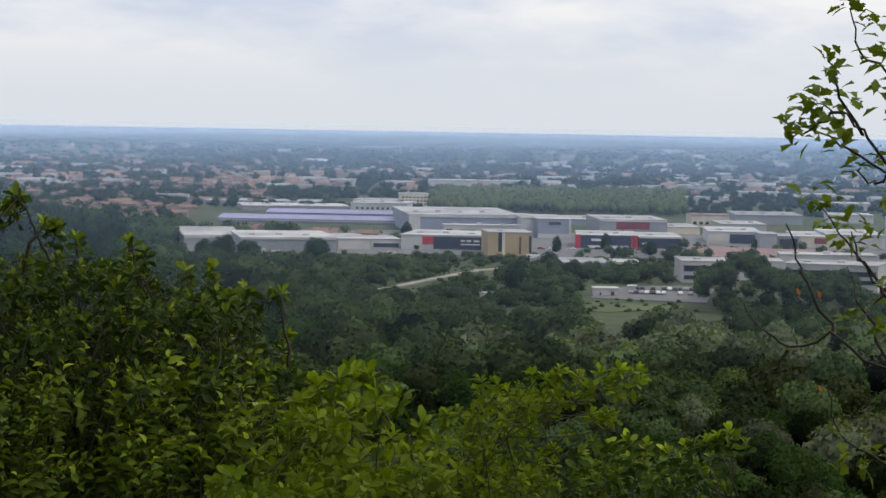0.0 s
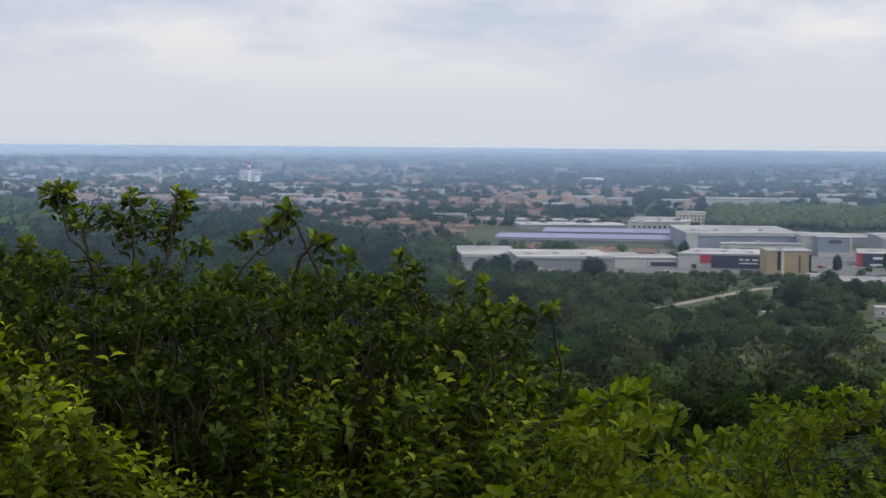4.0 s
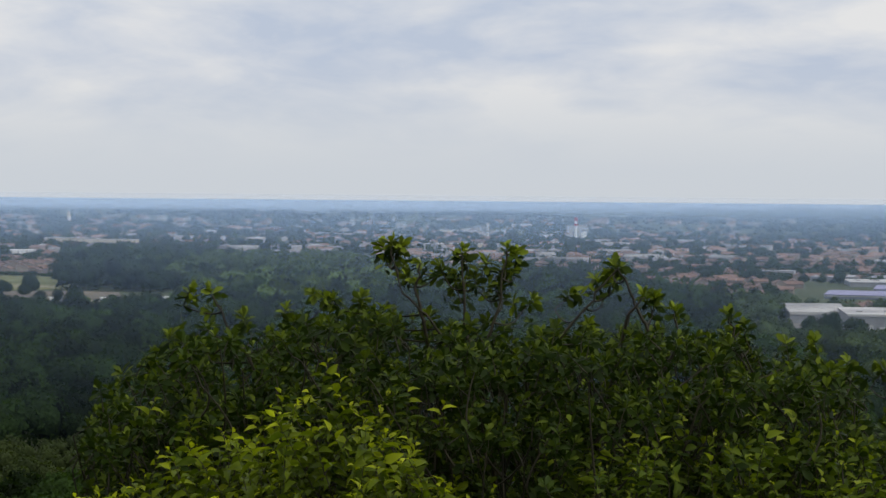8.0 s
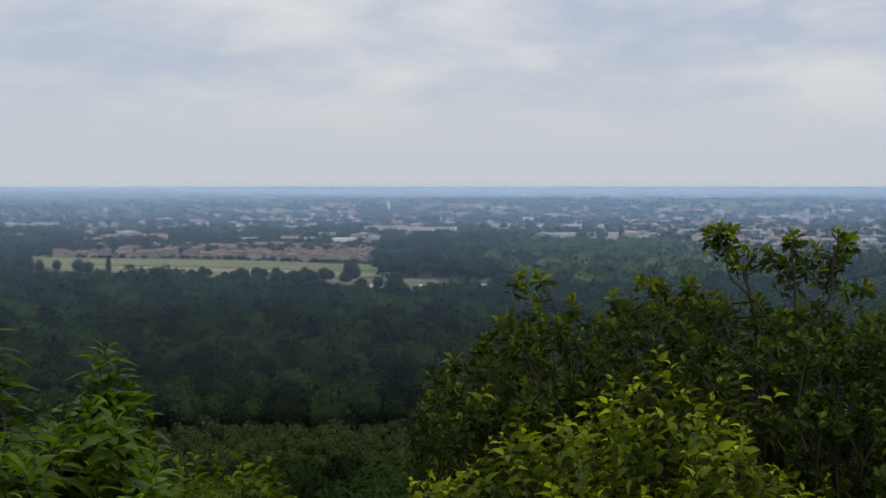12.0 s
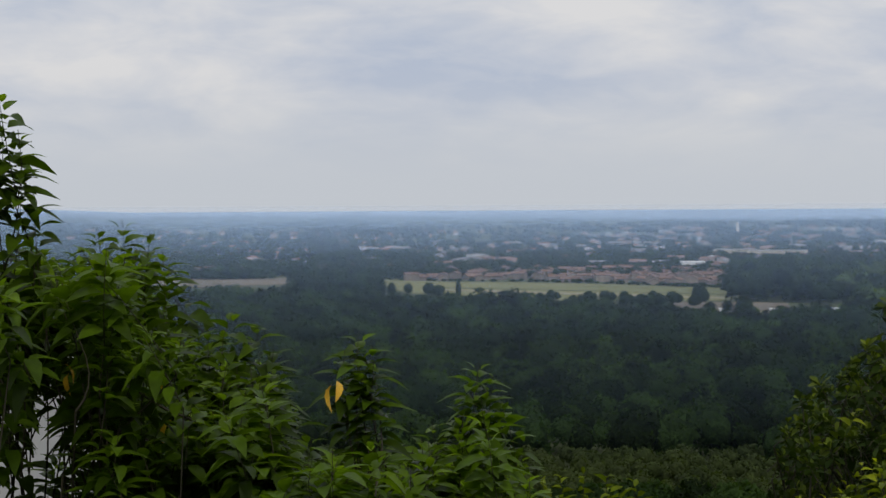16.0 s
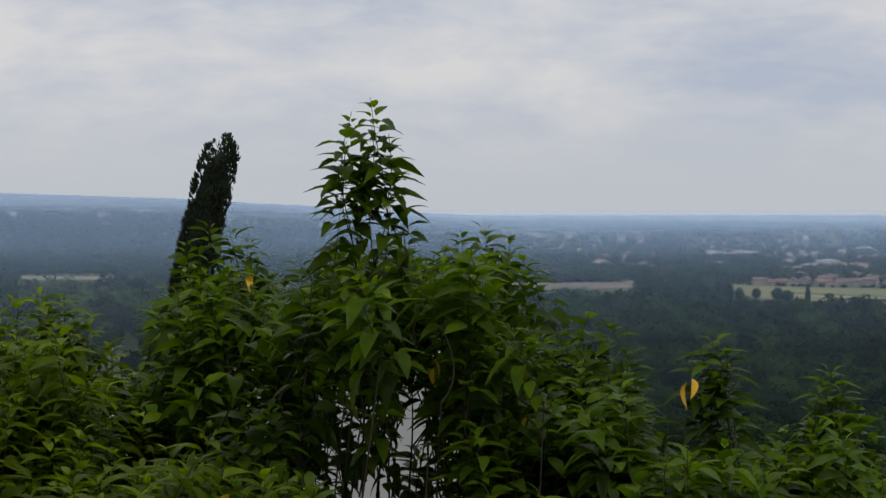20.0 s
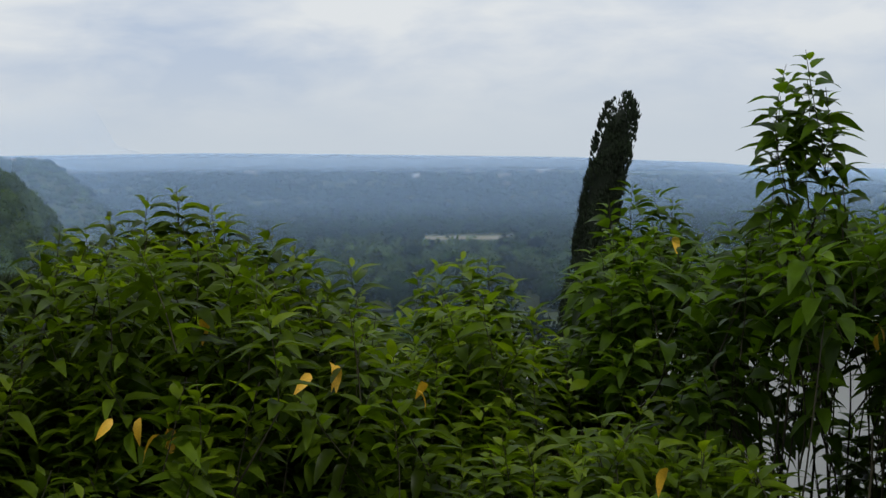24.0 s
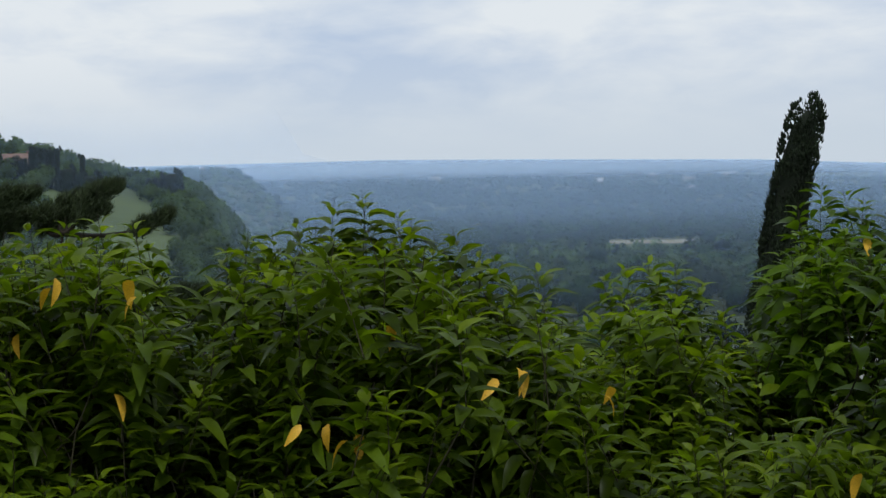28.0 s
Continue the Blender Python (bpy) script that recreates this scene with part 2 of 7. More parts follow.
M = {
    "ground": material("meadow_earth", (0.060, 0.075, 0.030), 0.95, (0.035, 0.050, 0.018), 0.012, 0.3, fine=0.11),
    "field": material("mown_field", (0.175, 0.175, 0.068), 0.95, (0.115, 0.13, 0.05), 0.012, 0.10, fine=0.08),
    "stubble": material("grey_stubble", (0.16, 0.135, 0.10), 0.95, (0.11, 0.10, 0.075), 0.012, 0.12, fine=0.07),
    "dry_field": material("dry_field", (0.25, 0.22, 0.14), 0.95, (0.18, 0.17, 0.11), 0.01, 0.12, fine=0.07),
    "hill_meadow": material("hill_meadow", (0.085, 0.115, 0.040), 0.95, (0.060, 0.084, 0.028), 0.02, 0.12, fine=0.2),
    "asphalt": material("asphalt", (0.16, 0.155, 0.15), 0.9, (0.12, 0.12, 0.12), 0.08, 0.12),
    "gravel": material("pale_gravel", (0.36, 0.32, 0.26), 0.95, (0.27, 0.25, 0.2), 0.06, 0.15),
    "forest": material("forest_leaves", (0.0245, 0.046, 0.011), 0.9, (0.0145, 0.030, 0.0085), 0.03, 0.25, leaf=0.38, tint=0.6, fine=1.3, bump=0.5, spec=0.1),
    "spur": material("hill_wood_leaves", (0.080, 0.118, 0.042), 0.9, (0.056, 0.088, 0.032), 0.03, 0.25, leaf=0.38, tint=0.6, fine=1.3, bump=0.5, spec=0.1),
    "young_poplar": material("young_poplar_leaves", (0.11, 0.135, 0.045), 0.9, (0.08, 0.105, 0.035), 0.02, 0.25, leaf=0.3, tint=0.4, fine=0.3),
    "scrub": material("scrub_leaves", (0.060, 0.088, 0.036), 0.9, (0.036, 0.058, 0.024), 0.02, 0.25, leaf=0.35, tint=0.6, fine=0.7, spec=0.1),
    "willow": material("willow_leaves", (0.105, 0.130, 0.072), 0.85, (0.078, 0.102, 0.055), 0.05, 0.25, leaf=0.35, tint=0.35, fine=1.0),
    "plantation": material("poplar_plantation_leaves", (0.044, 0.064, 0.014), 0.85, (0.030, 0.047, 0.011), 0.05, 0.25, leaf=0.35, tint=0.35, fine=1.0),
    "dark_wood": material("dark_needles", (0.015, 0.025, 0.010), 0.85, (0.009, 0.016, 0.006), 2.0, 0.3, leaf=0.05, tint=0.4),
    "pine_needles": material("pine_needles", (0.036, 0.052, 0.020), 0.7, (0.022, 0.034, 0.012), 3.0, 0.3, leaf=0.12, tint=0.5),
    "bark": material("grey_brown_bark", (0.040, 0.032, 0.024), 0.9, (0.024, 0.019, 0.014), 6.0, 0.3, 0.5),
    "twig": material("green_brown_twig", (0.034, 0.030, 0.014), 0.85, (0.020, 0.017, 0.009), 9.0, 0.25),
    "laurel": material("glossy_green_leaf", (0.100, 0.158, 0.007), 0.38, (0.062, 0.103, 0.005), 5.0, 0.22, leaf=0.50, tint=0.7, random_tone=0.3, spec=0.15, young=(0.185, 0.225, 0.008)),
    "privet": material("dark_glossy_leaf", (0.084, 0.150, 0.008), 0.36, (0.052, 0.096, 0.005), 5.0, 0.22, leaf=0.48, tint=0.7, random_tone=0.3, spec=0.12, young=(0.14, 0.205, 0.009)),
    "oak": material("dull_green_leaf", (0.032, 0.057, 0.010), 0.45, (0.020, 0.037, 0.007), 3.0, 0.22, leaf=0.32, tint=0.6, random_tone=0.25, spec=0.06, young=(0.135, 0.170, 0.016)),
    "bright": material("yellow_green_leaf", (0.120, 0.165, 0.010), 0.4, (0.070, 0.105, 0.008), 4.0, 0.22, leaf=0.42, tint=0.6, random_tone=0.25, spec=0.07, young=(0.33, 0.36, 0.016)),
    "fresh": material("soft_green_leaf", (0.090, 0.128, 0.014), 0.45, (0.050, 0.082, 0.010), 3.0, 0.22, leaf=0.40, tint=0.6, random_tone=0.25, spec=0.06, young=(0.17, 0.19, 0.014)),
    "mid": material("fresh_green_leaf", (0.115, 0.150, 0.010), 0.5, (0.062, 0.095, 0.009), 4.0, 0.22, leaf=0.42, tint=0.6, random_tone=0.25, spec=0.06),
    "yellow": material("faded_yellow_leaf", (0.62, 0.36, 0.03), 0.5, (0.42, 0.27, 0.04), 30.0, 0.2, leaf=0.25, random_tone=0.3),
    "rust": material("dry_orange_leaf", (0.45, 0.17, 0.05), 0.6, (0.3, 0.1, 0.03), 30.0, 0.2, leaf=0.25),
    "white_wall": material("white_render", (0.46, 0.46, 0.455), 0.8, (0.36, 0.36, 0.355), 0.06, 0.06, random_tone=0.08),
    "white_sheet": material("white_sheet_metal", (0.78, 0.78, 0.77), 0.5, (0.66, 0.66, 0.65), 0.05, 0.05),
    "cream_wall": material("cream_render", (0.56, 0.50, 0.40), 0.85, (0.48, 0.43, 0.34), 0.08, 0.08, random_tone=0.12),
    "grey_wall": material("grey_metal_cladding", (0.26, 0.27, 0.29), 0.6, (0.22, 0.23, 0.25), 0.05, 0.06, random_tone=0.1),
    "blue_grey": material("blue_grey_cladding", (0.22, 0.25, 0.31), 0.6, (0.19, 0.21, 0.27), 0.05, 0.06),
    "beige_wall": material("ochre_cladding", (0.36, 0.28, 0.16), 0.8, (0.30, 0.24, 0.14), 0.1, 0.08),
    "navy": material("navy_cladding", (0.035, 0.042, 0.075), 0.5, (0.025, 0.03, 0.055), 0.1, 0.1),
    "red": material("red_cladding", (0.42, 0.035, 0.045), 0.5, (0.34, 0.03, 0.04), 0.1, 0.08),
    "dark_red": material("dark_red_cladding", (0.20, 0.035, 0.05), 0.6, (0.16, 0.03, 0.04), 0.1, 0.08),
    "pale_roof": material("pale_metal_roof", (0.44, 0.43, 0.42), 0.6, (0.25, 0.248, 0.245), 0.035, 0.16, random_tone=0.15),
    "grey_roof": material("grey_gravel_roof", (0.33, 0.33, 0.34), 0.8, (0.25, 0.25, 0.26), 0.03, 0.12, random_tone=0.2),
    "lavender": material("lavender_metal_roof", (0.25, 0.245, 0.40), 0.5, (0.19, 0.19, 0.31), 0.02, 0.08),
    "tile": material("terracotta_tile", (0.27, 0.17, 0.13), 0.9, (0.18, 0.12, 0.10), 0.15, 0.18, random_tone=0.22, tint=0.25),
    "rose_roof": material("rose_fibre_roof", (0.26, 0.165, 0.15), 0.9, (0.20, 0.135, 0.125), 0.05, 0.1),
    "far_wall": material("pale_far_render", (0.28, 0.275, 0.27), 0.9, (0.21, 0.21, 0.205), 0.05, 0.1, tint=0.35),
    "far_roof": material("far_flat_roof", (0.25, 0.245, 0.24), 0.8, (0.17, 0.17, 0.17), 0.05, 0.1, tint=0.4),
    "house_wall": material("house_render", (0.36, 0.305, 0.255), 0.9, (0.27, 0.235, 0.20), 0.2, 0.08, random_tone=0.2, tint=0.25),
    "glass": material("dark_window_glass", (0.03, 0.035, 0.045), 0.15, (0.02, 0.025, 0.03), 0.3, 0.1, spec=0.6),
    "sign": material("pale_lettering", (0.6, 0.6, 0.6), 0.6, (0.5, 0.5, 0.5), 0.5, 0.05),
    "dark_sign": material("dark_lettering", (0.06, 0.06, 0.07), 0.6, (0.05, 0.05, 0.06), 0.5, 0.05),
    "steel": material("galvanised_steel", (0.30, 0.30, 0.31), 0.5, (0.24, 0.24, 0.25), 0.5, 0.1, metal=0.5),
    "blue": material("blue_cladding", (0.05, 0.10, 0.22), 0.6, (0.04, 0.08, 0.18), 0.1, 0.08),
}
for key, base in (("car_white", (0.6, 0.6, 0.6)), ("car_dark", (0.03, 0.03, 0.035)), ("car_red", (0.3, 0.03, 0.03)), ("car_blue", (0.05, 0.09, 0.2)), ("car_grey", (0.22, 0.23, 0.24))):
    M[key] = material(key + "_paint", base, 0.3, None, 1.0, 0.04, spec=0.5)


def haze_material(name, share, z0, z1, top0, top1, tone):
    """A sheet standing in for thin air haze: scatters the sky's light, thickest between z1 and top0, gone at the ground
    and high up.
    """
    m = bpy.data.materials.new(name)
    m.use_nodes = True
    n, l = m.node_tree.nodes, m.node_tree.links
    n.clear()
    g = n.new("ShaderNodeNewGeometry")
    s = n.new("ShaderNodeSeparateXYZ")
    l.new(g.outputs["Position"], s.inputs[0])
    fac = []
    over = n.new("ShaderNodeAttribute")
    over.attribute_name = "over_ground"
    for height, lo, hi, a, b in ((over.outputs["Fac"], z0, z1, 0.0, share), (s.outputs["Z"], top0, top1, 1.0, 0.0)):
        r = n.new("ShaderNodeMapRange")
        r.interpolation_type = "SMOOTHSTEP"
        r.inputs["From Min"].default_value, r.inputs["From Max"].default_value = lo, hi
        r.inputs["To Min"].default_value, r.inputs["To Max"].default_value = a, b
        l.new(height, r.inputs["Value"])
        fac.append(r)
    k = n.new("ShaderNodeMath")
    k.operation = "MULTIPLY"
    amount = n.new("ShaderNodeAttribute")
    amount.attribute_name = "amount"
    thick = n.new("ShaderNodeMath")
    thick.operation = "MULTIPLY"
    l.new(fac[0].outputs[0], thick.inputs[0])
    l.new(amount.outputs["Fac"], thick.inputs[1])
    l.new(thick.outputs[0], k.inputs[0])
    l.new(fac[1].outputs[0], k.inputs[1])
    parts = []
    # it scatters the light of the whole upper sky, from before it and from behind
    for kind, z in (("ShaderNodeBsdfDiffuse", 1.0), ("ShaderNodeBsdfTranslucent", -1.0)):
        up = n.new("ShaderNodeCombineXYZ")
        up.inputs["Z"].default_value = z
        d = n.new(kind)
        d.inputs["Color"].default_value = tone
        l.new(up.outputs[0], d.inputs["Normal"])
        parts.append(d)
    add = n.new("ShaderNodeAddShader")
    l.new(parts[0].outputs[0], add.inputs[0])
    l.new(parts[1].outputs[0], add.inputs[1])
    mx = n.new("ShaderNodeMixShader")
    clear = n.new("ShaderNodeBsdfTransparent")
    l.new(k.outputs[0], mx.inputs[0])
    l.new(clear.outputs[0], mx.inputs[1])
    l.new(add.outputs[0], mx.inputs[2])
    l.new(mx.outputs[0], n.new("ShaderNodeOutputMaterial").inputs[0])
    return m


# ---- helpers for building ----


def at(az, d, z=0.0):
    """A place d metres from the hilltop, az degrees to the left of north."""
    return Vector((-math.sin(radians(az)) * d, math.cos(radians(az)) * d, z))


def smooth(a, b, x):
    u = np.clip((np.asarray(x, float) - a) / (b - a), 0, 1)
    return u * u * (3 - 2 * u)


def from_arrays(name, verts, faces, mat, tints=None, shade=False):
    """A mesh from arrays of places and triangles."""
    me = bpy.data.meshes.new(name)
    verts, faces = np.asarray(verts, np.float32), np.asarray(faces, np.int32)
    me.vertices.add(len(verts))
    me.vertices.foreach_set("co", verts.ravel())
    k = faces.shape[1]
    me.loops.add(faces.size)
    me.loops.foreach_set("vertex_index", faces.ravel())
    me.polygons.add(len(faces))
    me.polygons.foreach_set("loop_start", np.arange(0, faces.size, k, dtype=np.int32))
    me.polygons.foreach_set("loop_total", np.full(len(faces), k, np.int32))
    if shade:
        me.polygons.foreach_set("use_smooth", np.ones(len(faces), bool))
    me.update(calc_edges=True)
    if tints is not None:
        me.attributes.new("tint", "FLOAT", "POINT").data.foreach_set("value", np.asarray(tints, np.float32))
    me.materials.append(mat)
    return me


def bm_mesh(name, bm, mat, shade=False):
    me = bpy.data.meshes.new(name)
    bm.to_mesh(me)
    bm.free()
    if shade:
        me.polygons.foreach_set("use_smooth", np.ones(len(me.polygons), bool))
    me.materials.append(mat)
    return me


def part(name, bm, mat, parent, label="", shade=False):
    """One mesh object under a thing or under a part."""
    me = bm if isinstance(bm, bpy.types.Mesh) else bm_mesh(name, bm, mat, shade)
    ob = new(name, me)
    ob.parent = parent
    return tagged(ob, label)


def thing(name, label, category, place=(0, 0, 0), turn=0.0, group="", kind=""):
    ob = new(name)
    ob.matrix_world = Matrix.Translation(place) @ pose(0, 0, 0, 0, 0, turn)
    return tagged(ob, label, category, group, kind)


def box(bm, x0, x1, y0, y1, z0, z1):
    r = bmesh.ops.create_cube(bm, size=1.0, matrix=Matrix.Translation(((x0 + x1) / 2, (y0 + y1) / 2, (z0 + z1) / 2)) @ Matrix.Diagonal((x1 - x0, y1 - y0, z1 - z0, 1)))
    return r["verts"]


HORIZON = ([-180, 42, 43.6, 45.6, 46.1, 47.6, 50.3, 56.3, 60, 64, 72, 90, 180], [-0.16, -0.16, -0.10, -0.02, 0.07, 0.14, 0.30, 0.48, 0.57, 0.58, 0.6, 0.3, -0.16])


def ground_z(x, y):
    """The lie of the land: the hill under the eye, the wooded spur to the left, the plain, and its rise to the horizon."""
    x, y = np.asarray(x, float), np.asarray(y, float)
    r = np.hypot(x, y)
    az = np.degrees(np.arctan2(-x, y))
    hill = 63.3 * (1 - np.clip((r - 5) / 285, 0, 1)) ** 1.6
    # far rise: evenly up to the horizon
    hz = np.interp(az, HORIZON[0], HORIZON[1])
    u = np.clip((r - 3000) / 1850, 0, 1)
    rise = np.where(r > 3000, 65 - r * (0.0217 * (1 - u) - np.tan(np.radians(hz)) * u), 0) * (u > 0)
    # the wooded spur and the farther one behind it
    spur = smooth(62.0, 65.4, az + 0.3 * np.sin(r / 170)) * (1 - smooth(100, 160, az))
    near = spur * smooth(150, 900, r) * (1 - smooth(1000, 1700, r)) * (62 + 15 * smooth(65.5, 70, az) + 9 * smooth(69, 72, az))
    far = smooth(61.3, 64.5, az - 0.0004 * (r - 1900)) * (1 - smooth(100, 160, az)) * smooth(1350, 1950, r) * (1 - smooth(2400, 3400, r)) * 79
    back = (smooth(95, 150, az) + smooth(-40, -90, az) * (az < 0)) * 64 * smooth(60, 420, r) * (1 - smooth(800, 2500, r))
    return np.maximum.reduce([hill, rise, near, far, np.clip(back, 0, 64)])


def gz(az, d):
    p = at(az, d)
    return float(ground_z(p.x, p.y))


def land(name, bearings, radii, lift, mat, label, category):
    """A sheet laid over the land along the given bearings and radii."""
    azs = np.radians(bearings)
    rr = np.asarray(radii, float)
    X, Y = -np.sin(azs)[:, None] * rr, np.cos(azs)[:, None] * rr
    V = np.stack([X, Y, ground_z(X, Y) + lift], -1).reshape(-1, 3)
    n = len(rr)
    i, j = np.meshgrid(np.arange(len(azs) - 1), np.arange(n - 1), indexing="ij")
    a = (i * n + j).ravel()
    F = np.stack([a, a + 1, a + n + 1, a + n], -1)[:, ::-1]
    ob = new(name, from_arrays(name, V, F, mat, shade=True))
    return tagged(ob, label, category, kind="structure")


RADII = np.concatenate([[0.002], np.linspace(1, 10, 8), np.geomspace(13, 290, 30), np.linspace(310, 1700, 60), np.linspace(1750, 4900, 50)])
land("ground", np.concatenate([np.arange(-180, 58, 1.0), np.arange(58, 75, 0.25), np.arange(75, 180.5, 1.0)]), RADII, 0.0, M["ground"], "grassy hillside and green plain reaching the horizon", "ground")


def patch(name, corners, lift, mat, label, category, kind="structure"):
    """A flat plot on the plain, with corners given as bearing and distance."""
    top = [at(a, d) for a, d in corners]
    V, F, n = [], [], len(top)
    for p in top:
        V.append((p.x, p.y, float(ground_z(p.x, p.y)) + lift))
    for p in top:
        V.append((p.x, p.y, float(ground_z(p.x, p.y)) - 0.5))
    me = bpy.data.meshes.new(name)
    me.from_pydata(V, [], [list(range(n))] + [[i, (i + 1) % n, n + (i + 1) % n, n + i] for i in range(n)])
    me.materials.append(mat)
    return tagged(new(name, me), label, category, kind=kind)


# haze put in as tinted upright sheets, deepening outward, that end at the skyline
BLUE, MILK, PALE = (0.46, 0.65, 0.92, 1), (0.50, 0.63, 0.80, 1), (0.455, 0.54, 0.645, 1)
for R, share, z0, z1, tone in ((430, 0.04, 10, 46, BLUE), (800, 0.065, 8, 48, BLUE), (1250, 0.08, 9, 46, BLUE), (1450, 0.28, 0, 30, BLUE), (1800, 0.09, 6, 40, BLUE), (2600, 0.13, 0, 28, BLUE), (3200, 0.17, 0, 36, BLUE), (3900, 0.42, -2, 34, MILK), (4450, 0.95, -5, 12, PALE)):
    # one extra sheet deepens the haze along the valley below the spurs
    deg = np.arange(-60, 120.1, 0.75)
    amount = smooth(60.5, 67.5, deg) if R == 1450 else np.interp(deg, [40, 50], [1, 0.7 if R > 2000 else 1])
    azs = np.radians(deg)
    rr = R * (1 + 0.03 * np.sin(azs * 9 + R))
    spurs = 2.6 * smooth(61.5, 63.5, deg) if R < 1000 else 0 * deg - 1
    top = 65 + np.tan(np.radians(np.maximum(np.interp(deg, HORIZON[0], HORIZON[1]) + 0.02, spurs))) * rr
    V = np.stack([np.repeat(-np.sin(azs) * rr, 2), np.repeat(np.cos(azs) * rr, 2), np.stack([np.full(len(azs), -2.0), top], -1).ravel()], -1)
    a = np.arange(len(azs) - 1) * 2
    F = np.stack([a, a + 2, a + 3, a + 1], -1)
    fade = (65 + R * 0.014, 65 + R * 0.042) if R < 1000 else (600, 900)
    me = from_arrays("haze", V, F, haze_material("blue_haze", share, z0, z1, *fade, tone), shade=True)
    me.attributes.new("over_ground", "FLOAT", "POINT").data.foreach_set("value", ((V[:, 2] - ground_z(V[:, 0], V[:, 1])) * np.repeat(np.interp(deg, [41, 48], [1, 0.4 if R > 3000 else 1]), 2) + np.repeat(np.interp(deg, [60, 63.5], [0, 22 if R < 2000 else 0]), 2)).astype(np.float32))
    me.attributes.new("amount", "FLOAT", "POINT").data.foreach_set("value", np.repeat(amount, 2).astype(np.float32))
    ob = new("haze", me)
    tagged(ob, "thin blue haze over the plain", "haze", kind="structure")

# ---- trees of the plain ----
rng = np.random.default_rng(7)


def ico(sub):
    bm = bmesh.new()
    bmesh.ops.create_icosphere(bm, subdivisions=sub, radius=1.0)
    V = np.array([v.co[:] for v in bm.verts])
    F = np.array([[v.index for v in f.verts] for f in bm.faces])
    bm.free()
    return V, F


def crown_shape(seed, sub, leaves, size, bosses=22, open_below=True):
    """A crown one metre in radius, its base at 0: bulging leaf masses with creases between them, each a dense skin of small leaf sprays over a core.
    Gives places, triangles, tints and the soft outward turn of every spray."""
    g = np.random.default_rng(seed)
    V, F = ico(sub)
    boss = g.normal(size=(bosses, 3))
    boss[:, 2] = np.abs(boss[:, 2]) - 0.35
    boss /= np.linalg.norm(boss, axis=1)[:, None]
    amp = g.uniform(0.10, 0.36, bosses)
    wide = g.uniform(0.08, 0.24, bosses) * (22 / bosses) ** 0.6

    def shape(D):
        k = (amp * np.sqrt(np.clip(1 - (1 - D @ boss.T) / wide, 0, 1))).max(1)
        return D * (0.68 + k)[:, None]

    def turned(D):
        near_boss = boss[np.argmax(D @ boss.T, 1)]
        n = D * 1.7 - near_boss * 0.8
        return n / np.linalg.norm(n, axis=1)[:, None]
    if open_below:
        F = F[V[F][:, :, 2].mean(1) > -0.5]
    verts, faces, normals = shape(V) * (0.95 if leaves else 1) + g.normal(size=V.shape) * 0.03, F, turned(V)
    tint = g.uniform(0.25, 0.6, len(V))
    if leaves:
        D = g.normal(size=(leaves, 3))
        D[:, 2] += 0.5
        D /= np.linalg.norm(D, axis=1)[:, None]
        c = shape(D) + D * (g.uniform(-0.05, 0.10, leaves) + 0.05 * g.normal(size=leaves))[:, None]
        n = turned(D) + g.normal(size=(leaves, 3)) * 0.6
        n /= np.linalg.norm(n, axis=1)[:, None]
        t1 = np.cross(n, g.normal(size=(leaves, 3)))
        t1 /= np.linalg.norm(t1, axis=1)[:, None]
        t2 = np.cross(n, t1)
        s = size * g.uniform(0.5, 1.4, leaves)[:, None]
        tri = np.stack([c + t1 * s, c - t1 * s * 0.5 + t2 * s * 0.8, c - t1 * s * 0.6 - t2 * s * 0.75], 1).reshape(-1, 3)
        faces = np.concatenate([faces, len(verts) + np.arange(leaves * 3).reshape(-1, 3)])
        verts = np.concatenate([verts, tri])
        soft = turned(D) * 0.75 + n * 0.45 + [0, 0, 0.15]
        normals = np.concatenate([normals, np.repeat(soft / np.linalg.norm(soft, axis=1)[:, None], 3, 0)])
        tint = np.concatenate([tint, np.repeat(g.uniform(0.3, 0.66, leaves), 3)])
    return verts + [0, 0, 0.72], faces, tint, normals


def swarm(name, shapes, P, size, tall, mat, label, category, sway=0.35):
    """Many crowns as one mesh: places, radii and heights, each turned and toned in its own way."""
    Vs, Fs, Ts, Ns, base = [], [], [], [], 0
    pick = rng.integers(0, len(shapes), len(P))
    turn = rng.uniform(0, 2 * np.pi, len(P))
    tone = rng.normal(0, 1, len(P)) * sway * 0.5
    for k, (V, F, T, N) in enumerate(shapes):
        s = np.nonzero(pick == k)[0]
        if not len(s):
            continue
        c, sn = np.cos(turn[s])[:, None], np.sin(turn[s])[:, None]
        x = (V[:, 0] * c - V[:, 1] * sn) * size[s, None] + P[s, 0, None]
        y = (V[:, 0] * sn + V[:, 1] * c) * size[s, None] + P[s, 1, None]
        crown = np.minimum(tall[s], size[s] * 1.95)
        z = (V[:, 2] / V[:, 2].max() - 1) * crown[:, None] + (tall[s] + P[s, 2])[:, None]
        Vs.append(np.stack([x, y, z], -1).reshape(-1, 3))
        Ns.append(np.stack([N[:, 0] * c - N[:, 1] * sn, N[:, 0] * sn + N[:, 1] * c, np.broadcast_to(N[:, 2], x.shape)], -1).reshape(-1, 3))
        Fs.append((F[None] + (base + np.arange(len(s)) * len(V))[:, None, None]).reshape(-1, 3))
        Ts.append((T[None] + tone[s, None]).clip(0, 1.2).ravel())
        base += len(s) * len(V)
    me = from_arrays(name, np.concatenate(Vs), np.concatenate(Fs), mat, np.concatenate(Ts), shade=True)
    me.normals_split_custom_set_from_vertices(np.concatenate(Ns))
    return tagged(new(name, me), label, category, kind="stuff")


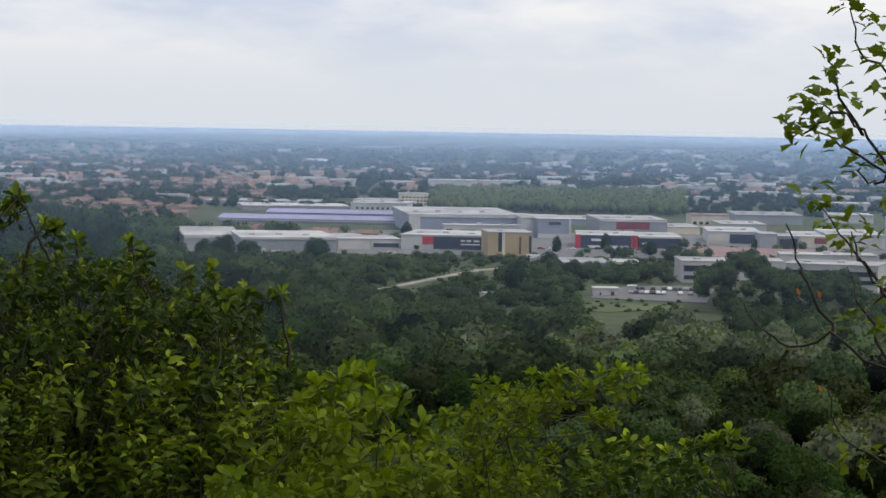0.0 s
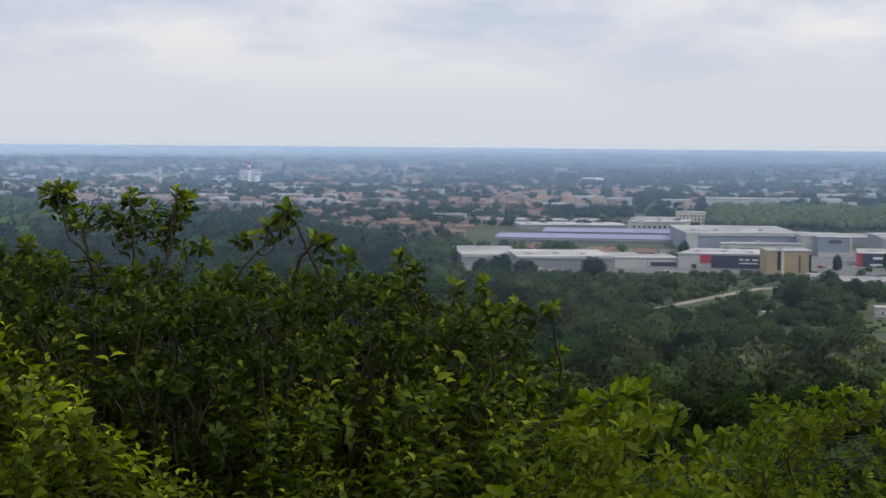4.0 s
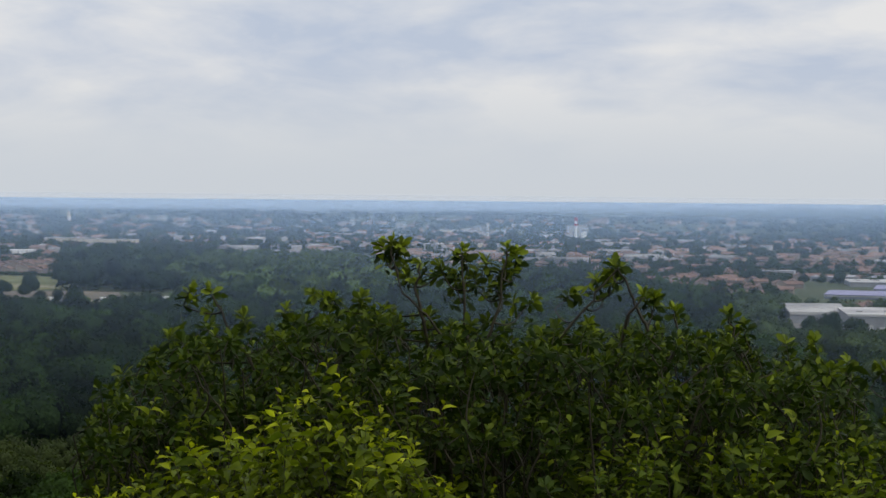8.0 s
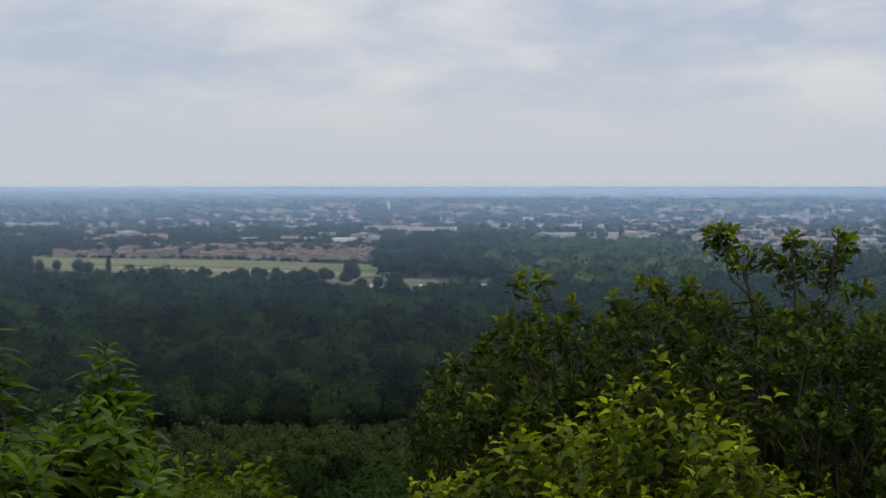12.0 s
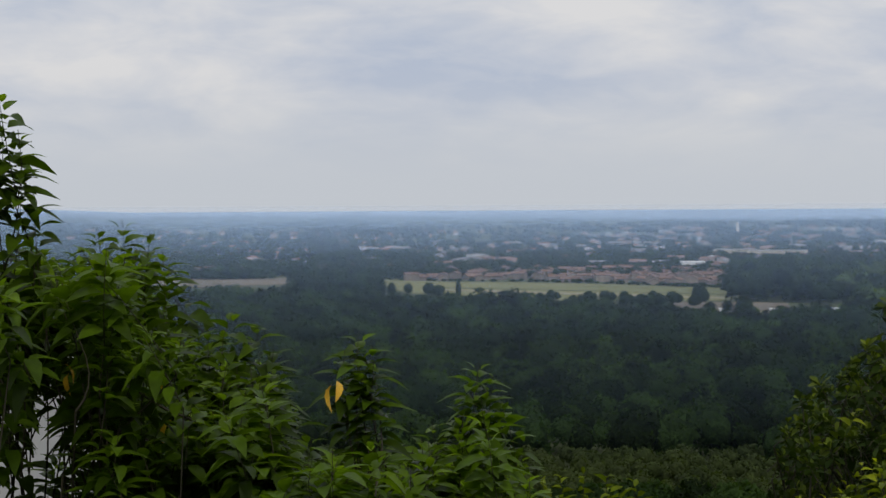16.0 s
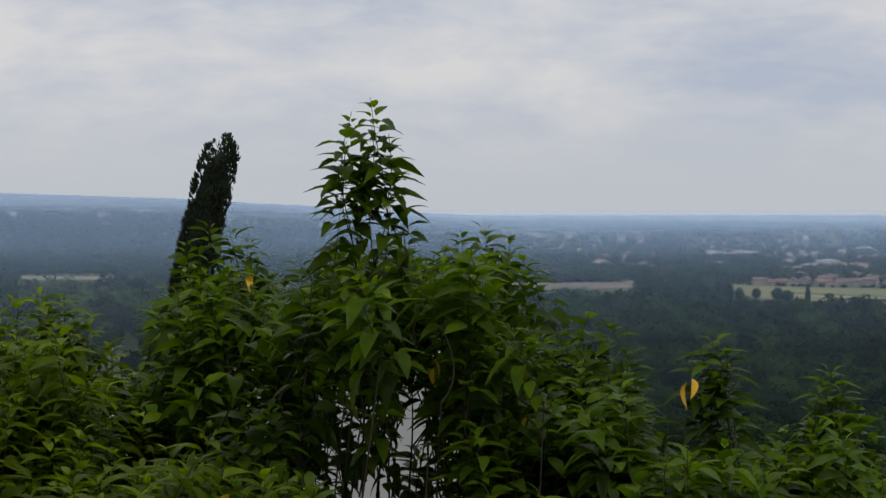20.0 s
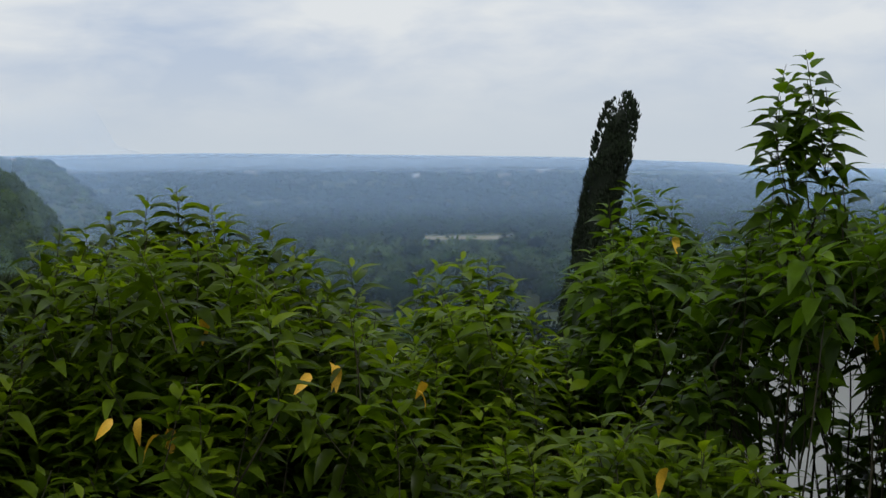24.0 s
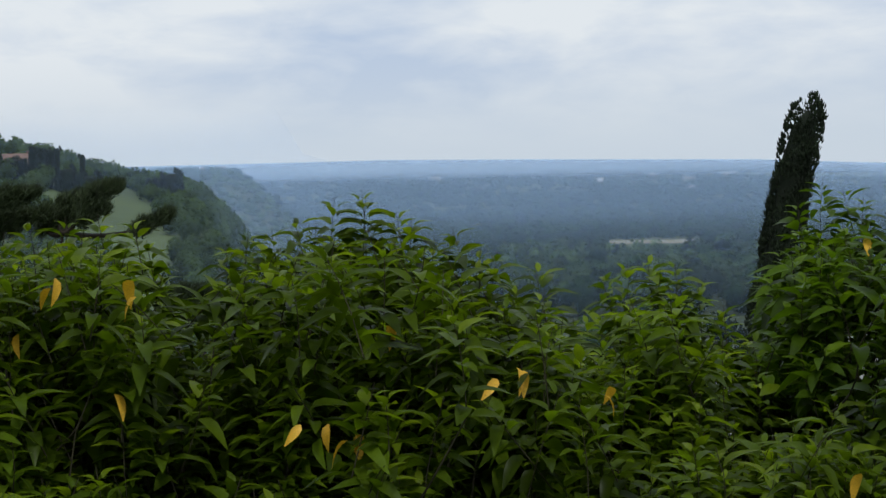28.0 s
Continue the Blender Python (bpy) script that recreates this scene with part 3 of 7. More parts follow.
def scatter(az0, az1, d0, d1, gap):
    """Places on a jittered lattice within a sector of the plain."""
    n_d = max(1, int((d1 - d0) / gap))
    out = []
    for d in np.linspace(d0, d1, n_d):
        w = radians(az1 - az0) * d
        k = max(1, int(w / gap))
        az = az0 + (az1 - az0) * (np.arange(k) + rng.uniform(-0.8, 0.8, k) + 0.5) / k
        out.append(np.stack([az, d + rng.uniform(-0.9, 0.9, k) * gap], -1))
    return np.concatenate(out)


def places(ad):
    a = np.radians(ad[:, 0])
    x, y = -np.sin(a) * ad[:, 1], np.cos(a) * ad[:, 1]
    return np.stack([x, y, ground_z(x, y)], -1)


def patchy(ad, wave, seed):
    """A smooth random field over the plain, about -1 to 1."""
    g = np.random.default_rng(seed)
    p = places(ad)[:, :2]
    v = 0
    for _ in range(6):
        k = g.normal(size=2) / wave
        v = v + np.sin(p @ k * 2 + g.uniform(0, 6))
    return v / 2.4


NEAR = [crown_shape(s, 2, 1100, 0.085, 30) for s in (1, 2, 3, 4, 5, 6)]
MID = [crown_shape(s, 1, 300, 0.13, 20) for s in (11, 12, 13, 14, 15, 16)]
SOFT = [crown_shape(s, 1, 110, 0.17, 14) for s in (41, 42, 43, 44, 45)]
FAR = [crown_shape(s, 1, 26, 0.22, 8) for s in (21, 22, 23, 24)]
TINY = [crown_shape(s, 1, 0, 0.3, 6) for s in (31, 32, 33)]


def wood_edge(az):
    """How far the wood below the hill reaches, by bearing."""
    return np.interp(az, [-16, -6.5, -3, 1, 5, 8, 9, 11, 14, 18, 21, 22.4, 23.2, 25, 30, 36, 41, 46, 50.8, 51.6, 54.4, 55.2, 62], [610, 600, 590, 600, 720, 800, 1150, 1430, 1580, 1640, 1560, 1380, 1090, 1050, 1110, 1230, 1390, 1640, 1655, 1540, 1540, 1670, 1700])


ad = scatter(-16, 62.5, 305, 1720, 9.3)
ad = ad[(ad[:, 1] < 720) | (rng.random(len(ad)) < 0.68)]
ad = ad[(ad[:, 1] < wood_edge(ad[:, 0]) + 15 * patchy(ad, 60, 3))]
# open ground below the plantation strip, and what the hilltop shrubs hide is thinner
glade = (np.abs(ad[:, 0] - 30) < 9.5) & (ad[:, 1] > 395) & (ad[:, 1] < 500)
hidden = (((ad[:, 0] > 46) & (ad[:, 1] < 980)) | ((ad[:, 0] > 45) & (ad[:, 1] < 700)) | ((ad[:, 0] > 6) & (ad[:, 0] < 22) & (ad[:, 1] < 560)) | ((ad[:, 0] > 9) & (ad[:, 0] < 20.5) & (ad[:, 1] < 760))) & (rng.random(len(ad)) < np.where(ad[:, 0] < 30, 0.55, 0.9))
plots = ((np.abs(ad[:, 0] - 12.15) < 0.3) & (np.abs(ad[:, 1] - 1270) < 75)) | ((np.abs(ad[:, 0] - 9.0) < 0.5) & (np.abs(ad[:, 1] - 1310) < 80))
wood = ad[~glade & ~hidden & ~plots]
pale = patchy(wood, 45, 9) > np.where(wood[:, 0] < -6, 0.0, np.where(wood[:, 0] < 0, 0.9, 9.0))
fresh = (wood[:, 0] < 8) & ~pale & (patchy(wood, 12, 33) > 0.55)
green = ((wood[:, 0] < 3.5) | ((wood[:, 0] > 46) & (wood[:, 1] > 980))) & ~pale & ~fresh & (patchy(wood, 26, 37) > -0.35)
light = (wood[:, 0] > 15.5) & (wood[:, 0] < 26) & (wood[:, 1] > 1120) & (patchy(wood, 22, 35) > 0.0)
for lo, hi, shapes in ((300, 470, NEAR), (470, 700, MID), (700, 1250, SOFT), (1250, 2100, FAR)):
    for mask, mat, label in ((~pale & ~fresh & ~light & ~green, "forest", "dense dark green broadleaf wood on the plain"), (fresh, "plantation", "lighter yellow-green trees in the wood"), (light, "spur", "lighter green crowns of the far wood"), (green, "scrub", "green broadleaf trees below the hill"), (pale, "willow", "grey-green willows among the darker wood")):
        s = wood[(wood[:, 1] >= lo) & (wood[:, 1] < hi) & mask]
        if len(s):
            size = (3.2 + 4.2 * rng.random(len(s)) ** 1.6) * np.where(s[:, 1] > 720, 1.25, 1.0)
            swarm("woodland", shapes, places(s) + [0, 0, 1.0], size, 9.5 * rng.uniform(0.75, 1.25, len(s)) + size * 0.9 + 1.6 * patchy(s, 70, 15), M[mat], label, "woodland", 0.85)
s = scatter(20.5, 39.5, 398, 498, 5.2)
size = rng.uniform(1.9, 3.1, len(s))
swarm("woodland", MID, places(s), size, rng.uniform(7.5, 10.5, len(s)), M["plantation"], "even strip of lighter green young poplars", "woodland", 0.2)
# the slope right below the hilltop
s = scatter(-16, 75, 70, 300, 19)
size = rng.uniform(3, 5, len(s))
swarm("woodland", FAR, places(s), size, size * rng.uniform(1.5, 2.0, len(s)), M["forest"], "scrubby trees on the steep hillside", "woodland")
# copse in front of the field and the tall wood beside it
s = scatter(18.0, 26.0, 1420, 2020, 13)
s = s[patchy(s, 90, 4) > -1.5]
size = rng.uniform(5, 11, len(s))
swarm("woodland", SOFT, places(s), size, 11 * rng.uniform(0.7, 1.4, len(s)) * np.interp(s[:, 0], [18, 20, 22.5, 25, 26], [0.6, 0.9, 1.15, 1.45, 1.2]) + 3 * patchy(s, 60, 17), M["forest"], "tall dark wood beside the meadow", "woodland")
s = scatter(18.3, 25.6, 1440, 1950, 22)
s = s[patchy(s, 70, 19) > -0.4]
size = rng.uniform(5, 9, len(s))
swarm("woodland", SOFT, places(s), size, rng.uniform(14, 19, len(s)), M["spur"], "lighter green trees in the tall wood", "woodland")
# the hedge of round trees along the meadow's near edge
s = scatter(25.6, 36.5, 1290, 1400, 13)
s = s[(rng.random(len(s)) < 0.5) & ((s[:, 0] > 28.0) | (s[:, 1] < 1302)) & ~((np.abs(s[:, 0] - 32.4) < 0.5) & (s[:, 1] < 1350))]
size = rng.uniform(3.5, 6.5, len(s))
swarm("woodland", MID, places(s), size, 3.2 + size * rng.uniform(0.5, 1.2, len(s)), M["forest"], "uneven hedge of round trees along the field", "woodland")
s = scatter(26.3, 35.4, 1660, 1900, 7)
edge = s[:, 1] - np.interp(s[:, 0], [26.2, 27.6, 29, 30.5, 32, 33.7, 35.5], [1660, 1685, 1735, 1775, 1805, 1820, 1880])
s = s[(edge > 6) & (edge < 24) & (rng.random(len(s)) < 0.8)]
size = rng.uniform(1.8, 4.0, len(s))
swarm("woodland", FAR, places(s), size, size * rng.uniform(0.8, 1.3, len(s)), M["forest"], "low dark hedge between the field and the houses", "woodland")
s = scatter(35.6, 37.7, 1400, 1800, 11)
size = rng.uniform(4, 8, len(s))
swarm("woodland", SOFT, places(s), size, rng.uniform(10, 15, len(s)), M["forest"], "wood standing between the two fields", "woodland")
# scrub between the wood and the sheds
s = scatter(-13, 7.5, 640, 1068, 7.0)
keep = (patchy(s, 55, 5) > np.where((s[:, 0] > 1.5), -2.5, -0.85)) & ~((s[:, 0] < -3.6) & (s[:, 0] > -7.2) & (s[:, 1] < 905))
road_d = np.interp(s[:, 0], [-1.6, 0.4, 2.3], [990, 905, 825])
keep &= (s[:, 1] > road_d + 12) | (s[:, 1] < road_d - 48) | (s[:, 0] > 2.5) | (s[:, 0] < -1.6)
keep &= (s[:, 0] < 5.7) | (s[:, 1] < 1020)
keep &= ~((s[:, 0] < -6.0) & (s[:, 1] > 850) & (s[:, 1] < 1010) & (rng.random(len(s)) < 0.8))
s = s[keep]
size = (1.6 + 3.2 * rng.random(len(s)) ** 1.8) * np.where(s[:, 0] > 1.5, 1.3, 0.95) * np.where(s[:, 1] > 985, np.where(s[:, 0] > 1.2, 0.35, 0.6), 1.0)
for lo, hi, shapes in ((600, 800, MID), (800, 1100, SOFT)):
    b = (s[:, 1] >= lo) & (s[:, 1] < hi)
    swarm("woodland", shapes, places(s[b]), size[b], size[b] * rng.uniform(1.2, 1.9, b.sum()), M["scrub"], "green scrub and young trees on waste ground", "woodland")
s = scatter(-7.5, 3.0, 780, 1068, 6.5)
road_d = np.interp(s[:, 0], [-1.6, 0.4, 2.3], [990, 905, 825])
s = s[(patchy(s, 30, 25) > -0.2) & ~((s[:, 0] < -3.4) & (s[:, 1] < 908)) & ((np.abs(s[:, 1] - road_d - 2) > 9) | (s[:, 0] < -1.6) | (s[:, 0] > 2.4))]
s = np.concatenate([s, scatter(-6.6, -2.4, 762, 812, 8)])
size = rng.uniform(0.8, 1.9, len(s))
swarm("woodland", FAR, places(s), size, size * rng.uniform(0.9, 1.5, len(s)), M["spur"], "low lighter bushes dotted over the waste ground", "woodland")
# trees between the halls and the first houses
s = np.concatenate([scatter(6.9, 13.2, 930, 1330, 9.5), scatter(5.5, 7.2, 1060, 1110, 9), scatter(1.5, 7.0, 1215, 1265, 11), scatter(-8, 1.2, 1135, 1150, 12), scatter(-9, -2.4, 1090, 1122, 11), scatter(-12, 6, 1190, 1215, 13), scatter(-12, 1, 1265, 1290, 14), scatter(-13, -6, 1030, 1160, 14)])
s = s[patchy(s, 60, 27) > -0.55]
size = rng.uniform(2.6, 6.0, len(s)) * np.where(s[:, 0] < 1.3, 0.6, 1.0)
swarm("woodland", SOFT, places(s), size, size * rng.uniform(1.4, 2.2, len(s)), M["scrub"], "dark trees between the halls and the first houses", "woodland")
# dark grove before the offices
s = scatter(-10.8, -6.9, 770, 850, 4.6)
size = rng.uniform(1.8, 3.6, len(s))
swarm("woodland", MID, places(s), size, rng.uniform(9, 13, len(s)) + 8 * np.exp(-((s[:, 0] + 8.0) / 0.7) ** 2), M["scrub"], "grove of dark trees before the offices", "woodland")
# light green poplar plantation behind the big sheds
s = scatter(-6.3, 0.3, 1640, 2040, 9)
size = rng.uniform(4, 6, len(s))
swarm("woodland", FAR, places(s), size, size * rng.uniform(1.9, 2.4, len(s)), M["young_poplar"], "pale green poplar plantation beyond the warehouses", "woodland", 0.2)
# trees amid the town, thicker towards the horizon
s = np.concatenate([scatter(-17, 46, 1180, 2500, 18), scatter(22, 44, 1915, 2600, 12), scatter(33.5, 43, 1915, 2500, 12), scatter(3, 17, 1300, 2300, 24), scatter(-17, 72, 2500, 3300, 22), scatter(-17, 72, 3300, 4820, 36), scatter(44, 62, 1980, 2500, 15)])
field = (s[:, 0] > 25.4) & (s[:, 0] < 41.5) & (s[:, 1] < 1905) | ((s[:, 0] > 16) & (s[:, 0] < 27) & (s[:, 1] < 1480))
sheds = (s[:, 0] < 7.2) & (s[:, 1] < 1660)
s = s[~((np.abs(s[:, 0] - 53) < 1.3) & (s[:, 1] > 1900) & (s[:, 1] < 2160)) & (s[:, 1] < 4250) & ~((s[:, 1] < wood_edge(s[:, 0]) + 10)) & ~field & ~sheds & (patchy(s, 130, 6) > -0.7)]
size = rng.uniform(3, 6.5, len(s)) * np.where(s[:, 1] < 2400, 0.9, 1.2) * np.where(s[:, 0] > 34, 1.25, 1.0)
for lo, hi, shapes in ((1000, 2600, FAR), (2600, 4300, TINY)):
    b = (s[:, 1] >= lo) & (s[:, 1] < hi)
    swarm("woodland", shapes, places(s[b]), size[b], size[b] * rng.uniform(1.0, 1.7, b.sum()), M["forest"], "scattered dark trees among the distant houses", "woodland")
s = scatter(-17, 72, 3000, 4840, 30)
s = s[(patchy(s, 260, 8) > -0.2) & (s[:, 1] < 4350)]
size = rng.uniform(6, 14, len(s))
swarm("woodland", TINY, places(s) - [0, 0, 1], size, size * rng.uniform(0.5, 0.8, len(s)), M["forest"], "far woods merging into the haze", "woodland")
s = scatter(43, 64, 1980, 4300, 27)
s = s[~((np.abs(s[:, 0] - 53) < 1.4) & (s[:, 1] < 2200)) & (patchy(s, 170, 41) > -0.9)]
size = rng.uniform(9, 16, len(s))
swarm("woodland", TINY, places(s) - [0, 0, 1], size, size * rng.uniform(0.5, 0.75, len(s)), M["forest"], "wide dark woods over the far plain", "woodland")
# the spurs to the left
s = scatter(60.5, 72, 420, 1200, 7.8)
s = s[(ground_z(*places(s)[:, :2].T) > 6)]
mid_az = np.interp(s[:, 1], [470, 595, 650, 730, 790, 850], [66.7, 66.4, 66.1, 66.8, 67.1, 67.6]) + 0.1 * np.sin(s[:, 1] / 23)
meadow = (np.abs(s[:, 0] - mid_az) < 0.62 + 0.15 * np.sin(s[:, 1] / 41) + 0.25 * patchy(s, 25, 31)) & (s[:, 1] > 470) & (s[:, 1] < 850) | ((np.abs(s[:, 0] - 67.6) < 0.9) & (s[:, 1] > 690) & (s[:, 1] < 735)) | ((np.abs(s[:, 0] - 69.6) < 0.5) & (s[:, 1] > 725) & (s[:, 1] < 800)) | ((s[:, 0] > 66.2) & (s[:, 0] < 69.0) & (s[:, 1] > 612) & (s[:, 1] < 730))
s = s[~meadow & (patchy(s, 80, 12) > -1.1)]
size = rng.uniform(2.0, 4.6, len(s))
for lo, hi, shapes in ((400, 640, MID), (640, 1300, SOFT)):
    b = (s[:, 1] >= lo) & (s[:, 1] < hi)
    swarm("woodland", shapes, places(s[b]), size[b], 3 + size[b] * rng.uniform(0.9, 1.9, b.sum()), M["spur"], "dense green wood covering the hill spur", "woodland")
s = scatter(57, 72, 1500, 2700, 12)
s = s[(ground_z(*places(s)[:, :2].T) > 5) & (patchy(s, 120, 13) > -0.75)]
size = rng.uniform(3, 6.5, len(s))
swarm("woodland", FAR, places(s) - [0, 0, 1], size, size * rng.uniform(0.8, 1.3, len(s)), M["spur"], "woods on the farther hill spur", "woodland")

# single trees that stand out
TREE_MESH = [from_arrays("crown", V * [1, 1, 1 / V[:, 2].max()], F, M["forest"], T, shade=True) for V, F, T, N in (crown_shape(k, 2, 700, 0.10, 20, False) for k in (61, 62, 63))]


def trunk_mesh():
    bm = bmesh.new()
    for k, (lean, z0, z1, r) in enumerate(((0, 0, 0.62, 0.045), (0.16, 0.3, 0.62, 0.022), (-0.18, 0.34, 0.66, 0.02), (0.1, 0.38, 0.7, 0.018))):
        turn = Matrix.Rotation(k * 2.1, 4, "Z") @ Matrix.Translation((0, 0, z0)) @ Matrix.Rotation(lean * 2.4, 4, "Y")
        bmesh.ops.create_cone(bm, segments=7, radius1=r, radius2=r * 0.45, depth=z1 - z0, matrix=turn @ Matrix.Translation((0, 0, (z1 - z0) / 2)))
    return bm_mesh("trunk", bm, M["bark"], True)


TRUNK = trunk_mesh()


def tree(az, d, tall, wide, label="round green tree standing alone", group=""):
    t = thing("tree", label, "tree", at(az, d, gz(az, d)), rng.uniform(0, 360), group)
    a, b = part("trunk", TRUNK, None, t), part("crown", TREE_MESH[int(rng.integers(3))], None, t)
    a.scale = (tall, tall, tall)
    b.location, b.scale = (0, 0, tall * 0.03), (wide / 2 * rng.uniform(0.9, 1.2), wide / 2, tall * 0.97)
    return t


for az, d, tall, wide in ((33.41, 1480, 19.5, 6), (30.34, 1452, 6.5, 6), (32.52, 1505, 7, 8), (32.15, 1505, 8, 9), (31.62, 1478, 7, 8), (31.24, 1460, 8, 9), (30.94, 1476, 10, 10), (30.78, 1470, 8, 8), (29.93, 1450, 10, 11), (29.80, 1456, 8, 8),
                          (29.50, 1440, 11, 12), (29.33, 1446, 9, 10), (28.99, 1452, 10, 10), (28.85, 1447, 7, 8), (28.54, 1436, 8, 11), (28.24, 1438, 11, 10), (28.10, 1444, 8, 8), (27.72, 1412, 12, 12), (27.55, 1418, 9, 9), (27.0, 1438, 19, 14), (26.86, 1432, 13, 10), (27.15, 1375, 11, 13),
                          (25.86, 1240, 16, 13), (25.72, 1246, 11, 10), (35.5, 1560, 18, 9), (35.2, 1540, 14, 10), (34.2, 1560, 13, 14), (33.95, 1535, 12, 13), (34.75, 1590, 11, 10), (21.1, 1260, 13, 12), (5.8, 1040, 17, 14), (6.4, 1035, 14, 12), (5.1, 1050, 11, 10), (3.4, 1052, 14, 17), (1.0, 1262, 13, 9), (-3.0, 1130, 13, 8), (-4.3, 1150, 14, 7),
                          (-4.6, 1060, 9, 9), (-5.5, 1120, 11, 9), (-2.8, 985, 13, 13), (-3.4, 940, 10, 12), (-2.0, 905, 14, 14), (-1.9, 850, 16, 15)):
    tree(az, d, tall * 0.72, wide * 0.72)

# ---- plots, roads and fields on the plain ----
patch("field", [(35.6, 1755), (34.6, 1580), (33.3, 1540), (32, 1510), (30.5, 1440), (28, 1455), (26.97, 1440), (26.1, 1465), (25.7, 1530), (26.2, 1660), (27.6, 1685), (29, 1735), (30.5, 1775), (32, 1805), (33.7, 1820), (35.6, 1880)], 0.35, M["field"], "mown yellow-green field before the terracotta houses", "field")
patch("field", [(41.6, 1800), (40.2, 1735), (37.8, 1795), (37.1, 1835), (37.2, 1900), (37.8, 1940), (40.2, 1960), (41.6, 1945)], 0.5, M["stubble"], "grey-brown stubble field beside the wood", "field")
patch("field", [(28.2, 1430), (26.0, 1425), (25.9, 1330), (27.9, 1330)], 0.4, M["stubble"], "bare brown plot below the field", "field")
patch("field", [(25.6, 1425), (24.7, 1412), (24.6, 1325), (25.6, 1322)], 0.4, M["stubble"], "bare brown plot beside the tall wood", "field")
patch("field", [(26.6, 1312), (24.5, 1312), (24.5, 1240), (26.6, 1245)], 0.4, M["dry_field"], "dry grass plot with low sheds", "field")
patch("field", [(54.1, 2030), (51.95, 2020), (51.9, 2110), (54.2, 2140)], 0.5, M["dry_field"], "pale dry field between the woods", "field")
patch("field", [(12.35, 1270), (11.95, 1270), (11.95, 1325), (12.35, 1325)], 0.4, M["field"], "small pale meadow amid dark trees", "field")
patch("field", [(9.4, 1310), (8.6, 1310), (8.6, 1360), (9.4, 1360)], 0.4, M["field"], "small meadow beside the houses", "field")
patch("car_park", [(-3.9, 828), (-7.0, 815), (-7.2, 890), (-6.3, 905), (-4.6, 885)], 0.3, M["asphalt"], "grey asphalt car park before the offices", "car park")
patch("meadow", [(-2.6, 772), (-4.4, 764), (-6.4, 790), (-6.4, 802), (-4.0, 806), (-2.5, 795)], 0.25, M["hill_meadow"], "strip of rough meadow by the wood", "meadow")
patch("road", [(2.35, 826), (2.15, 826), (0.36, 904), (-0.86, 967), (-1.6, 987), (-1.6, 993), (-0.8, 974), (0.46, 910)], 0.5, M["gravel"], "pale gravel track through the scrub", "road")
patch("yard", [(7.0, 1085), (1.2, 1085), (-6.8, 1100), (-12.5, 1040), (-13.5, 1040), (-13.5, 1400), (7.0, 1330)], 0.3, M["asphalt"], "grey asphalt yards between the halls", "yard")
patch("road", [(-2.4, 1120), (-6.4, 1140), (-6.4, 1172), (-2.5, 1175)], 0.35, M["asphalt"], "grey access road before the stores", "road")
patch("ditch", [(34.4, 1696), (30, 1610), (26.0, 1540), (26.0, 1549), (30, 1618), (34.4, 1705)], 0.5, M["ground"], "dark grassy ditch across the field", "ditch")
patch("field", [(34.0, 1640), (30, 1545), (26.4, 1475), (26.2, 1500), (30, 1572), (34.0, 1662)], 0.5, M["dry_field"], "dry stubble strip in the field", "field")
land("hill_meadow", np.arange(65.0, 69.41, 0.2), np.linspace(460, 900, 22), 0.3, M["hill_meadow"], "light green meadow on the hill slope", "meadow")

# ---- buildings ----


def building(name, label, category, az1, d1, az2, d2, deep, tall, wall, roof, panels=(), gable=0.0):
    """A hall or block whose front runs from one bearing and distance to another: walls, a roof slab with its edge, panels on the front."""
    p1, p2 = at(az1, d1), at(az2, d2)
    run = p2 - p1
    w = run.length
    mid = (p1 + p2) / 2
    b = thing(name, label, category, (p1.x, p1.y, float(ground_z(mid.x, mid.y))), math.degrees(math.atan2(run.y, run.x)))
    bm = bmesh.new()
    box(bm, 0, w, 0, deep, -1.0, tall)
    part("wall", bm, M[wall], b)
    bm = bmesh.new()
    e = 0.35
    if gable:
        vs = [bm.verts.new((x, y, z)) for x in (-e, w + e) for y, z in ((-e, tall), (deep / 2, tall + gable), (deep + e, tall), (deep + e, tall + 0.3), (deep / 2, tall + gable + 0.35), (-e, tall + 0.3))]
        for k in range(6):
            bm.faces.new((vs[k], vs[(k + 1) % 6], vs[6 + (k + 1) % 6], vs[6 + k]))
        bm.faces.new(vs[:6][::-1])
        bm.faces.new(vs[6:])
        bmesh.ops.recalc_face_normals(bm, faces=bm.faces)
    else:
        box(bm, -e, w + e, -e, deep + e, tall, tall + 0.35)
        if w > 20:
            for k in range(int(w // 14)):
                x = 6 + 14 * k
                box(bm, x, x + 3.0, deep * 0.3, deep * 0.3 + 3.5, tall + 0.35, tall + 1.0 + 0.5 * (k % 2))
    part("roof", bm, M[roof], b)
    for u0, u1, z0, z1, mat, what in panels:
        bm = bmesh.new()
        box(bm, u0 * w, u1 * w, -0.45 if what in ("fascia", "band", "corner_panel") else -0.25, 0.05, z0, z1)
        if what == "sign_bars":
            bmesh.ops.translate(bm, verts=bm.verts, vec=(0, -0.25, 0))
        part(what, bm, M[mat], b)
    return b


